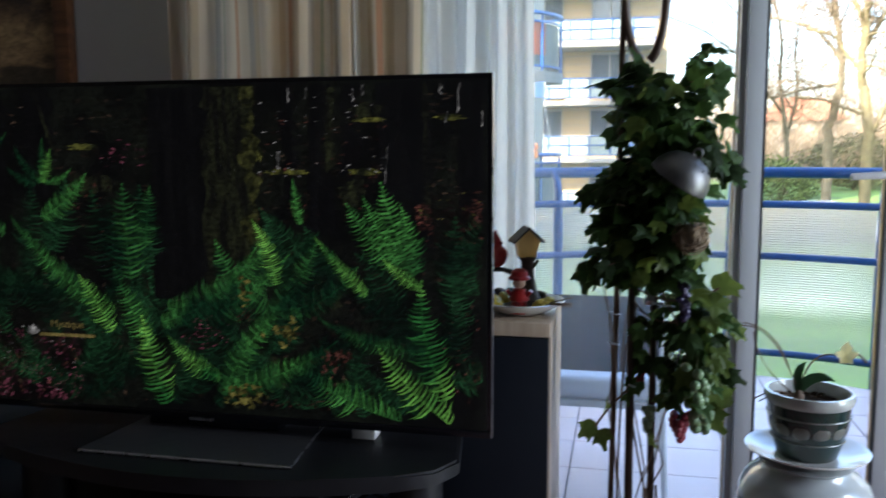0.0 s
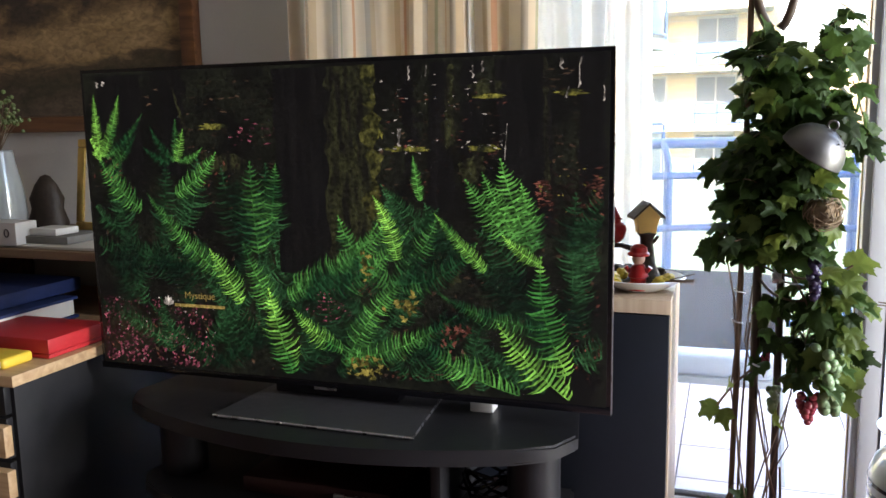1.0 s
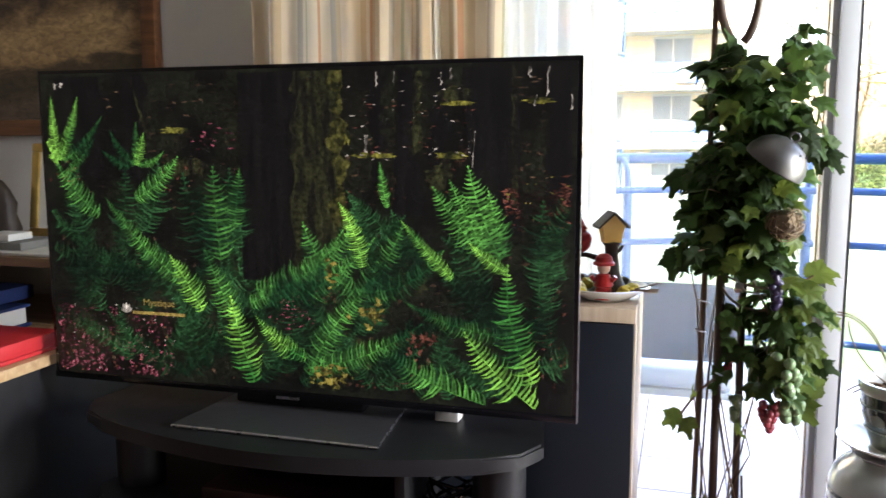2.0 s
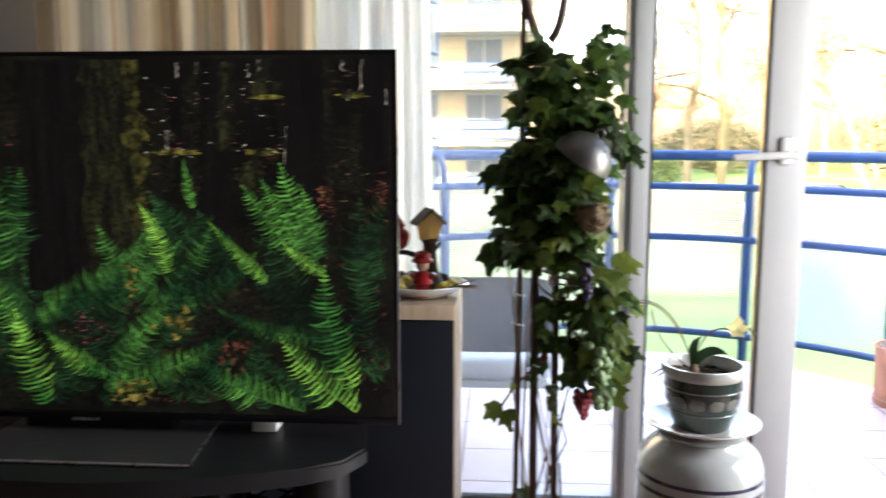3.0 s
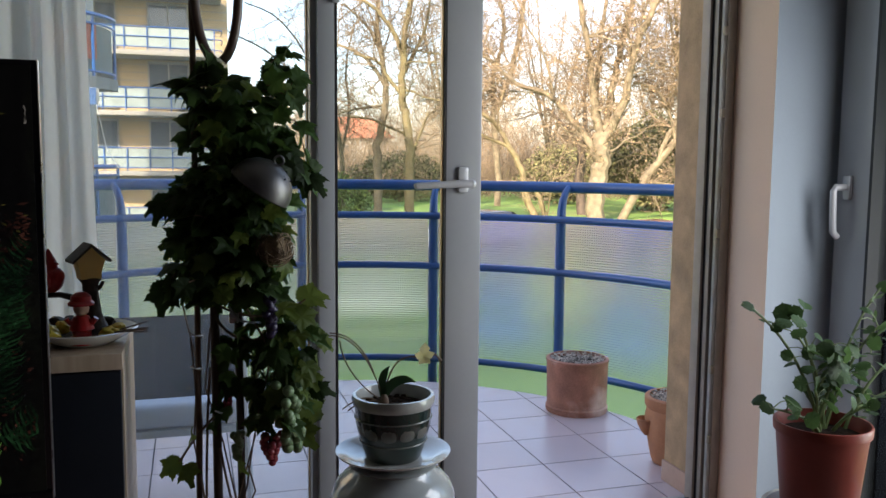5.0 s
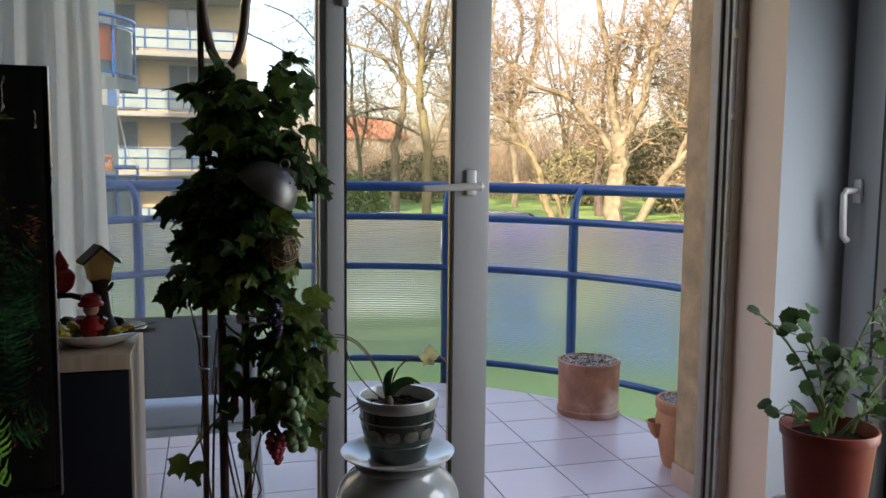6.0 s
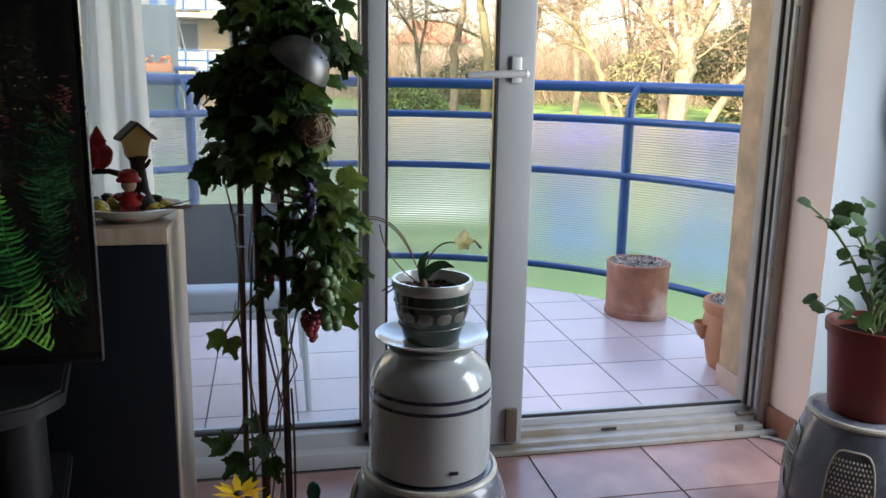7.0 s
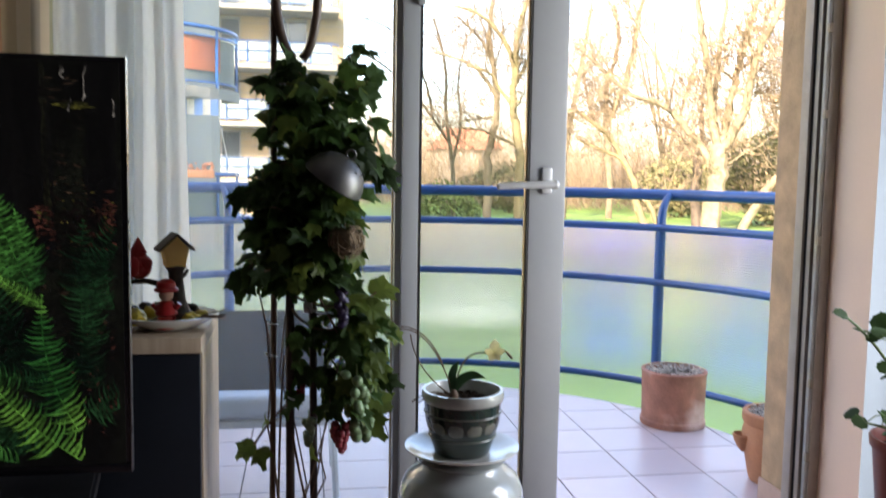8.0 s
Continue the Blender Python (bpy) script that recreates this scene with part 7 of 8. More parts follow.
# --- leaf meshes ---
def lobed_leaf(name, material, lobes, notch, fold=0.25, droop=0.25, teeth=0.06, size=1.0, n=44):
    """A lobed leaf of unit length, stalk at the origin, tip along +y; toothed, folded along its midrib, with a sunken vein down each lobe."""
    b = bmesh.new()
    rim = []
    for i in range(n):
        a = 2 * math.pi * i / n - math.pi / 2
        r = 0.0
        vein = 1.0
        for ang, ln, wd in lobes:
            d = abs((a - ang + math.pi) % (2 * math.pi) - math.pi)
            r = max(r, ln * max(0.0, 1 - (d / wd) ** 1.25))
            vein = min(vein, d / wd)
        r = max(r, notch) + teeth * (0.5 if i % 2 else -0.5) * max(r, notch)
        rim.append((r * math.cos(a), 0.28 + r * math.sin(a), vein))

    def lift(x, y, vein):
        return fold * abs(x) - droop * max(0, y - 0.25) ** 2 - 0.35 * x * x + 0.06 * vein * min(1, 3 * abs(x))

    vs = [b.verts.new((x * size, y * size, lift(x, y, 0.3) * size)) for x, y, v in rim]
    ins = [b.verts.new((x * 0.55 * size, (0.28 + (y - 0.28) * 0.55) * size, (lift(x * 0.55, 0.28 + (y - 0.28) * 0.55, v)) * size)) for x, y, v in rim]
    mid = b.verts.new((0, 0.28 * size, -0.03 * size))
    for i in range(n):
        k = (i + 1) % n
        b.faces.new((vs[i], vs[k], ins[k], ins[i]))
        b.faces.new((ins[i], ins[k], mid))
    me = bpy.data.meshes.new(name)
    b.to_mesh(me)
    b.free()
    me.materials.append(material)
    smooth(me, 60)
    return me


GRAPE_LOBES = ((math.pi / 2, 0.76, 0.78), (math.pi / 2 + 1.05, 0.65, 0.7), (math.pi / 2 - 1.05, 0.65, 0.7), (math.pi / 2 + 2.05, 0.5, 0.72), (math.pi / 2 - 2.05, 0.5, 0.72))
ivy_meshes = [lobed_leaf("leaf", m, GRAPE_LOBES, nt, fd, dr, 0.16) for m, nt, fd, dr in ((IVY, 0.45, 0.25, 0.7), (IVY, 0.46, -0.2, 1.0), (IVY, 0.44, 0.5, 0.5), (IVY_LIGHT, 0.45, 0.2, 0.6))]
ROUND_LOBES = tuple((math.pi / 2 + k * 0.9, 0.5 if abs(k) < 3 else 0.42, 0.6) for k in (-2.6, -1.7, -0.8, 0, 0.8, 1.7, 2.6))
ger_mesh = [lobed_leaf("leaf", GERANIUM, ROUND_LOBES, 0.43, fd, dr, 0.05) for fd, dr in ((0.3, 0.4), (0.05, 0.7), (-0.15, 0.3))]


def place_leaf(parent, mesh, at, out, size, rr, hang=0.5):
    """Puts a leaf with its stalk end at a place, pointing outward and down."""
    y = (Vector(out).normalized() + Vector((rr.gauss(0, 0.35), rr.gauss(0, 0.35), -hang + rr.gauss(0, 0.35)))).normalized()
    up = Vector(out).normalized() * 0.8 + Vector((rr.gauss(0, 0.4), -0.5 + rr.gauss(0, 0.4), 0.45))
    z = (up - y * up.dot(y)).normalized()
    x = y.cross(z)
    o = new("leaf", mesh)
    o.parent = parent
    m = Matrix((x, y, z)).transposed().to_4x4()
    o.matrix_local = Matrix.Translation(Vector(at) - base_of(parent)) @ m @ Matrix.Scale(size, 4)
    return o


# --- vine on its stand ---
VX, VY = 0.375, 1.80
vs_ = thing("plant_stand", "tall bronze plant stand with rods and cane loop", "plant stand", (VX, VY, 0))
part("rod", tube([(0.292, 1.80, 0.0), (0.297, 1.80, 0.45), (0.301, 1.80, 0.9), (0.302, 1.81, 2.05)], 0.0055, 10), TWIG, vs_, "thin brown cane")
part("rod", tube([(0.333, 1.79, 0.0), (0.331, 1.79, 0.5), (0.33, 1.81, 1.0)], 0.0085, 12), ROD, vs_)
part("rod", tube([(0.379, 1.83, 0.0), (0.375, 1.82, 0.5), (0.372, 1.82, 1.0)], 0.0075, 12), ROD, vs_)
part("base", lathe([(0.0, 0.001), (0.12, 0.001), (0.12, 0.012), (0.02, 0.02), (0.0, 0.02)], (0.335, 1.80, 0), 32, cap=False), ROD, vs_)
lp = []
for i in range(25):
    a = math.pi * (-0.44 + 1.88 * i / 24)
    lp.append((0.345 + 0.04 * math.cos(a) * (1.0 if a > 0 else 0.9), 1.80, 1.425 + (0.085 if math.sin(a) > 0 else 0.13) * math.sin(a)))
part("loop", tube(lp, 0.0085, 12), LOOP, vs_, "dark brown cane loop")
part("clamp", box(0.355, 0.372, 1.775, 1.795, 0.83, 0.85, 0.003), STEEL, vs_, "small metal clamp")

vine = thing("grape_vine", "artificial ivy and grape vine with hanging fruit on a stand", "vine", (VX, VY, 0.5))
rv = random.Random(17)


def vine_half_width(z):
    """Left and right reach of the main mass at a height."""
    table = ((0.86, 0.06, 0.05), (0.92, 0.12, 0.065), (1.0, 0.11, 0.1), (1.06, 0.14, 0.115), (1.12, 0.1, 0.115), (1.16, 0.11, 0.125), (1.22, 0.1, 0.115), (1.27, 0.06, 0.085), (1.31, 0.0, 0.05))
    for (z0, l0, r0), (z1, l1, r1) in zip(table, table[1:]):
        if z <= z1:
            t = (z - z0) / (z1 - z0)
            return l0 + (l1 - l0) * t, r0 + (r1 - r0) * t
    return 0.0, 0.02


def spray(at, out, length, leaves, size, pick):
    """A short side shoot with leaves set along it."""
    out = Vector(out).normalized()
    p0 = Vector(at)
    p2 = p0 + out * length + Vector((0, 0, -0.25 * length))
    pts = curve_pts(p0, (p0 + p2) / 2 + Vector((0, 0, 0.2 * length)), p2, 6)
    part("stem", tube(pts, 0.0014, 4), TWIG, vine)
    for i in range(leaves):
        q = pts[min(6, 1 + int(i * 6 / max(1, leaves - 1)))]
        side = Vector((rv.gauss(0, 0.7), rv.gauss(0, 0.7), rv.gauss(-0.1, 0.5)))
        place_leaf(vine, ivy_meshes[rv.choice(pick)], q, out + side, size * rv.uniform(0.75, 1.15), rv, 0.3)


for k in range(185):
    z = 0.88 + 0.4 * rv.random() ** 1.1
    l, r = vine_half_width(z)
    a = rv.uniform(0, 2 * math.pi)
    f = rv.uniform(0.3, 0.74)
    dx = math.cos(a)
    at = (VX + dx * (r if dx > 0 else l) * f, VY - 0.02 + math.sin(a) * 0.1 * f, z)
    place_leaf(vine, ivy_meshes[rv.choice((0, 0, 1, 1, 2, 2, 3))], at, (dx, math.sin(a), 0.25), rv.uniform(0.031, 0.052), rv, 0.45)
for k in range(26):
    z = rv.uniform(0.9, 1.26)
    l, r = vine_half_width(z)
    dx = 1 if k % 2 else -1
    spray((VX + dx * (r if dx > 0 else l) * 0.45, VY + rv.gauss(-0.02, 0.04), z), (dx, rv.gauss(-0.2, 0.4), rv.gauss(-0.1, 0.35)), 0.04, 3, 0.044, (0, 1, 2, 3))
for at, out, ln in (((0.32, 1.78, 1.25), (-1, -0.2, 0.1), 0.04), ((0.3, 1.77, 1.06), (-1, -0.2, 0.05), 0.05), ((0.3, 1.78, 0.95), (-0.9, -0.3, -0.5), 0.06), ((0.455, 1.8, 1.22), (0.3, -0.2, 0.9), 0.07), ((0.475, 1.79, 1.2), (0.3, -0.2, -0.9), 0.09),
                    ((0.43, 1.79, 1.29), (0.5, -0.3, 0.6), 0.05), ((0.36, 1.79, 1.26), (-0.6, -0.3, 0.5), 0.06), ((0.465, 1.78, 1.11), (1, -0.2, -0.1), 0.03), ((0.31, 1.78, 0.99), (-1, -0.4, 0.1), 0.04)):
    spray(at, out, ln, 5, 0.05, (0, 1, 2))
for k in range(84):
    t = rv.random()
    z = 0.84 - 0.2 * t
    cx = 0.425 + 0.035 * math.sin(math.pi * min(1, t * 1.1))
    a = rv.uniform(0, 2 * math.pi)
    f = rv.uniform(0.2, 1)
    w = 0.075 * (1 - 0.4 * t)
    place_leaf(vine, ivy_meshes[rv.choice((0, 1, 2, 3, 3))], (cx + math.cos(a) * w * f, VY - 0.02 + math.sin(a) * 0.06 * f, z), (math.cos(a), math.sin(a), 0), rv.uniform(0.026, 0.045), rv, 0.6)
for at, out, s in (((0.485, 1.78, 0.87), (1, -0.3, 0.2), 0.06), ((0.47, 1.76, 0.85), (0.8, -0.6, 0.4), 0.055), ((0.495, 1.78, 0.82), (0.8, -0.4, -0.3), 0.05), ((0.44, 1.76, 0.86), (0.3, -0.8, 0.5), 0.05),
                   ((0.485, 1.78, 0.66), (1, -0.5, -0.6), 0.062), ((0.47, 1.78, 0.63), (0.7, -0.5, -1), 0.06), ((0.262, 1.77, 0.585), (-1, -0.5, -0.4), 0.042), ((0.278, 1.77, 0.575), (0.2, -0.8, -0.9), 0.042),
                   ((0.285, 1.77, 0.63), (-0.6, -0.8, 0.1), 0.034), ((0.265, 1.77, 0.365), (-1, -0.5, 0.1), 0.055), ((0.29, 1.76, 0.34), (-0.3, -0.9, -0.5), 0.05), ((0.335, 1.76, 0.37), (0.3, -0.9, -0.4), 0.05),
                   ((0.345, 1.76, 0.33), (0.5, -0.8, -0.7), 0.045), ((0.32, 1.77, 0.4), (0.2, -0.8, 0.4), 0.04), ((0.3, 1.77, 0.3), (-0.5, -0.8, -0.8), 0.04), ((0.37, 1.77, 0.58), (0.4, -0.6, -0.8), 0.035)):
    place_leaf(vine, ivy_meshes[3 if at[2] > 0.5 else 0], at, out, s, rv, 0.2)
for k in range(34):
    at = (rv.uniform(0.33, 0.415), VY + rv.uniform(-0.05, 0.03), rv.uniform(0.64, 0.8))
    place_leaf(vine, ivy_meshes[rv.choice((0, 0, 1, 2))], at, (rv.gauss(-0.3, 0.7), -0.5, rv.gauss(-0.3, 0.4)), rv.uniform(0.026, 0.04), rv, 0.5)
# inner foliage that shows only as a dark mass
src = ivy_meshes[0]
fv, ff = [], []
for k in range(520):
    z = 0.88 + 0.35 * rv.random() ** 1.25 if k < 460 else rv.uniform(0.66, 0.84)
    l, r = vine_half_width(z) if k < 460 else (0.03, 0.03)
    a, f = rv.uniform(0, 6.28), rv.uniform(0, 0.7)
    dx = math.cos(a)
    c = Vector(((VX if k < 460 else 0.45) + dx * (r if dx > 0 else l) * f, VY + math.sin(a) * 0.07 * f, z))
    m = Matrix.Translation(c - base_of(vine)) @ pose(0, 0, 0, rv.uniform(-60, 60), rv.uniform(-60, 60), rv.uniform(0, 360)) @ Matrix.Scale(rv.uniform(0.03, 0.05), 4)
    n0 = len(fv)
    fv.extend(m @ v.co for v in src.vertices)
    ff.extend([n0 + i for i in q.vertices] for q in src.polygons)
me = bpy.data.meshes.new("foliage")
me.from_pydata(fv, [], ff)
me.materials.append(IVY)
inner = new("foliage", me)
inner.parent = vine
inner["kind"] = "stuff"
for pts in (((0.34, 1.79, 0.86), (0.42, 1.76, 0.82), (0.49, 1.77, 0.87)), ((0.36, 1.79, 0.9), (0.45, 1.76, 0.75), (0.47, 1.78, 0.64)), ((0.33, 1.79, 0.66), (0.29, 1.77, 0.63), (0.265, 1.77, 0.585)),
            ((0.32, 1.785, 0.75), (0.30, 1.775, 0.5), (0.315, 1.78, 0.02)), ((0.335, 1.78, 0.6), (0.36, 1.76, 0.45), (0.385, 1.8, 0.38)), ((0.385, 1.8, 0.46), (0.395, 1.78, 0.3), (0.38, 1.8, 0.03)),
            ((0.3, 1.79, 0.42), (0.285, 1.77, 0.38), (0.268, 1.77, 0.365)), ((0.33, 1.8, 0.84), (0.36, 1.77, 0.79), (0.42, 1.78, 0.8)), ((0.39, 1.79, 0.9), (0.43, 1.75, 0.9), (0.43, 1.76, 0.8))):
    part("stem", tube(curve_pts(*pts, 12), 0.0024, 5), TWIG, vine)


rw = random.Random(77)
for k in range(6):
    x0, x1 = rw.uniform(0.285, 0.395), rw.uniform(0.27, 0.42)
    z0, z1 = rw.uniform(0.0, 0.3), rw.uniform(0.55, 0.88)
    pts, n = [], 7
    for i in range(n + 1):
        t = i / n
        pts.append((x0 + (x1 - x0) * t + rw.gauss(0, 0.008), 1.78 + rw.gauss(0, 0.008), z0 + (z1 - z0) * t))
    part("stem", tube(pts, 0.0016, 5), TWIG, vine)


# bright wire ties on the stakes
for x, z in ((0.297, 0.814), (0.295, 0.755), (0.336, 0.671), (0.346, 0.789)):
    part("wire_tie", tube([(x - 0.009, 1.768, z + 0.003), (x, 1.762, z), (x + 0.012, 1.766, z - 0.003)], 0.0017, 5), STEEL, vine, "bright wire tie")
part("wire_tie", tube([(0.355, 1.77, 0.862), (0.364, 1.762, 0.848), (0.374, 1.764, 0.836), (0.39, 1.76, 0.834), (0.41, 1.766, 0.831)], 0.002, 5), STEEL, vine, "bright wire tie")

grape_ball = {}


def grapes(parent, at, length, width, r, n, material, seed, label):
    """A hanging bunch: a stalk with separate berries."""
    rr = random.Random(seed)
    if material.name not in grape_ball:
        me = bpy.data.meshes.new("grape")
        b = ball((0, 0, 0), 1.0, None, 2)
        b.to_mesh(me)
        b.free()
        me.materials.append(material)
        smooth(me, 180)
        grape_ball[material.name] = me
    bunch = part("grape_stalk", tube([(at[0], at[1], at[2] + 0.02), (at[0], at[1], at[2] - length * 0.9)], 0.0015, 5), STEM, parent, label)
    for i in range(n):
        t = i / n
        w = width * (1 - t) ** 0.6
        a = rr.uniform(0, 6.28)
        o = new("grape", grape_ball[material.name])
        o.parent = bunch
        o.location = Vector((at[0] + math.cos(a) * w * rr.uniform(0.5, 1), at[1] + math.sin(a) * w * rr.uniform(0.5, 1), at[2] - length * t)) - base_of(bunch)
        o.scale = [r * rr.uniform(0.85, 1.1)] * 3
    return bunch


grapes(vine, (0.452, 1.745, 0.72), 0.12, 0.028, 0.0105, 46, GRAPE_G, 1, "bunch of pale green grapes")
grapes(vine, (0.47, 1.745, 0.64), 0.045, 0.012, 0.0095, 12, GRAPE_G, 5, "bunch of pale green grapes")
grapes(vine, (0.424, 1.745, 0.63), 0.055, 0.018, 0.0078, 30, GRAPE_R, 2, "bunch of red grapes")
grapes(vine, (0.425, 1.745, 0.885), 0.075, 0.012, 0.0085, 26, GRAPE_B, 3, "bunch of black grapes")
grapes(vine, (0.35, 1.79, 0.7), 0.035, 0.01, 0.0065, 9, GRAPE_R, 4, "bunch of red grapes")
grapes(vine, (0.365, 1.77, 0.63), 0.05, 0.01, 0.0075, 16, GRAPE_G, 6, "bunch of pale green grapes")

# domed metal ornament and straw nest hung in the vine
orn = thing("domed_ornament", "pewter coloured metal dome hung in the vine", "ornament", (0.41, 1.70, 1.09))
orn.location = (0, 0, 0)
part("dome", lathe([(0.054, -0.002), (0.056, 0.0), (0.054, 0.014), (0.046, 0.03), (0.032, 0.043), (0.015, 0.05), (0.0, 0.051), (0.0, 0.047), (0.03, 0.04), (0.05, 0.012), (0.053, 0.0)], (0, 0, 0), 40, cap=False), SHADE_METAL, orn)
part("ring", tube([(0.008 * math.cos(a), 0, 0.058 + 0.008 * math.sin(a)) for a in [2 * math.pi * i / 14 for i in range(14)]], 0.0022, 6, closed=True), SHADE_METAL, orn)
for k in range(9):
    a = 0.5 * (k % 3) - 1.0
    rr_ = 0.025 + 0.006 * (k // 3)
    part("hole", ball((rr_ * math.cos(a), rr_ * math.sin(a), 0.051 - rr_ * 0.28), 0.0018, None, 1), BLACK_LAM, orn)
orn.matrix_basis = pose(0.405, 1.695, 1.075, 14, 32, 8)
nest = thing("straw_nest", "small round straw nest hanging in the vine", "nest", (0.432, 1.72, 0.97))
b = bmesh.new()
rn = random.Random(5)
for k in range(90):
    d1 = Vector((rn.gauss(0, 1), rn.gauss(0, 1), rn.gauss(0, 1))).normalized()
    d2 = d1.orthogonal().normalized()
    d2 = (Matrix.Rotation(rn.uniform(0, 6.28), 3, d1) @ d2)
    c = Vector((0.432, 1.72, 0.97))
    rad = rn.uniform(0.024, 0.034)
    tube([c + (d1 * math.cos(t) + d2 * math.sin(t)) * rad for t in (0, 0.35, 0.7, 1.05, 1.4)], 0.0011, 3, b)
part("straw", b, STRAW, nest)
part("core", ball((0.432, 1.72, 0.97), 0.025, None, 2), STRAW, nest)

# low flowers at the foot of the stand
low = thing("yellow_flowers", "yellow artificial flowers at the foot of the stand", "flowers", (0.24, 1.68, 0))
part("pot", lathe([(0.0, 0.001), (0.05, 0.001), (0.065, 0.11), (0.058, 0.11), (0.0, 0.1)], (0.24, 1.70, 0), 24, cap=False), GREEN_CER, low)
for fx, fy, fz, s in ((0.285, 1.66, 0.315, 0.05), (0.32, 1.64, 0.29, 0.045), (0.275, 1.63, 0.26, 0.04), (0.325, 1.66, 0.245, 0.035)):
    st = part("stem", tube(curve_pts((0.24, 1.70, 0.1), ((0.24 + fx) / 2, 1.68, 0.2), (fx, fy, fz), 6), 0.002, 5), STEM, low)
    b = bmesh.new()
    for k in range(11):
        a = 2 * math.pi * k / 11
        d, sd = Vector((math.cos(a), math.sin(a) * 0.8, 0.25 + 0.15 * (k % 2))).normalized(), Vector((-math.sin(a), math.cos(a), 0))
        c = Vector((fx, fy, fz))
        b.faces.new([b.verts.new(c + p) for p in (sd * 0.004, d * s * 0.6 + sd * s * 0.16, d * s, d * s * 0.6 - sd * s * 0.16, -sd * 0.004)])
    part("petals", b, YELLOW_PETAL, st)
    part("eye", ball((fx, fy, fz + 0.004), 0.009, None, 2, (1, 1, 0.6)), BARK_RESIN, st)
tw = thing("leaf_garland", "green leaf garland with a teal bud on the floor", "garland", (0.48, 1.82, 0))
part("stem", tube([(0.33, 1.78, 0.01), (0.4, 1.8, 0.12), (0.46, 1.82, 0.17), (0.55, 1.86, 0.16)], 0.003, 6), TWIG, tw)
part("bud", lathe([(0.0, 0), (0.012, 0.006), (0.015, 0.022), (0.01, 0.038), (0.0, 0.044)], (0.425, 1.8, 0.215), 14, cap=False), mat("teal_bud", (0.01, 0.12, 0.09), 0.4), tw)
part("bud_stem", tube([(0.425, 1.8, 0.14), (0.425, 1.8, 0.217)], 0.002, 5), STEM, tw)
for k in range(14):
    place_leaf(tw, ivy_meshes[k % 3], (0.36 + 0.015 * k, 1.79 + rv.gauss(0, 0.02), 0.1 + 0.09 * math.sin(k * 0.22) + rv.gauss(0, 0.015)), (rv.gauss(0, 1), -1, rv.gauss(0.2, 0.3)), rv.uniform(0.022, 0.035), rv, 0.2)


# --- milk can on a ceramic stool, with the orchid on top ---
def ceramic_stool(at, r_top, r_mid, h, label, turn=0.3):
    s = thing("ceramic_stool", label, "stool", (*at, 0), "ceramic stools")
    body = part("body", lathe([(0.0, 0.001), (r_mid * 0.93, 0.001), (r_mid, 0.03), (r_mid * 1.03, h * 0.45), (r_mid * 0.98, h * 0.7), (r_top * 1.06, h * 0.93), (r_top, h * 0.985), (r_top * 0.93, h), (0.0, h)], (*at, 0), 48, cap=False), GREY_CER, s)
    part("rim", tube([(at[0] + r_top * 0.98 * math.cos(a), at[1] + r_top * 0.98 * math.sin(a), h * 0.985) for a in [2 * math.pi * i / 40 for i in range(40)]], 0.007, 8, closed=True), SILVER_CER, s, "pale rim")

    def skin(a, z, proud):
        rr_ = r_mid * 1.03 if z < h * 0.5 else r_mid * 1.03 + (r_top * 1.06 - r_mid * 1.03) * ((z - h * 0.5) / (h * 0.43)) ** 1.6
        return Vector((at[0] + (rr_ + proud) * math.cos(a), at[1] + (rr_ + proud) * math.sin(a), z))

    for k in range(5):
        a0, wide = 2 * math.pi * (k + turn) / 5, 0.62
        loop = []
        for i in range(40):
            q = 2 * math.pi * i / 40
            c, d = math.cos(q), math.sin(q)
            f = (abs(c) ** 5 + abs(d) ** 5) ** -0.2
            loop.append(skin(a0 + wide * 0.5 * c * f, h * (0.5 + 0.36 * d * f), 0.002))
        part("panel_outline", tube(loop, 0.0025, 6, closed=True), SILVER_CER, s, "raised cream outline of a panel")
        nv, nf = [], []
        for i in range(11):
            for j in range(8):
                a = a0 + wide * 0.86 * ((i + 0.5 * (j % 2)) / 10.5 - 0.5)
                z = h * (0.6 + 0.2 * j / 7)
                da, dz, n0 = wide * 0.035, h * 0.014, len(nv)
                nv += [skin(a - da, z, 0.001), skin(a, z - dz, 0.001), skin(a + da, z, 0.001), skin(a, z + dz, 0.001), skin(a, z, 0.005)]
                nf += [(n0, n0 + 1, n0 + 4), (n0 + 1, n0 + 2, n0 + 4), (n0 + 2, n0 + 3, n0 + 4), (n0 + 3, n0, n0 + 4)]
        me = bpy.data.meshes.new("net")
        me.from_pydata([v - base_of(s) for v in nv], [], nf)
        me.materials.append(SILVER_CER)
        net = new("net", me)
        net.parent = s
        net["kind"] = "stuff"
        pb = bmesh.new()
        c = pb.verts.new(skin(a0, h * 0.42, 0.003))
        ring = [pb.verts.new(skin(a0 + wide * 0.4 * math.cos(q) * (1 + 0.18 * math.cos(5 * q)), h * (0.4 + 0.14 * math.sin(q) * (1 + 0.2 * math.cos(4 * q))), 0.0015)) for q in [2 * math.pi * i / 40 for i in range(40)]]
        for i in range(40):
            pb.faces.new((c, ring[i], ring[(i + 1) % 40]))
        part("flower_motif", pb, DARK_CER, s, "dark blue floral motif")
    return s


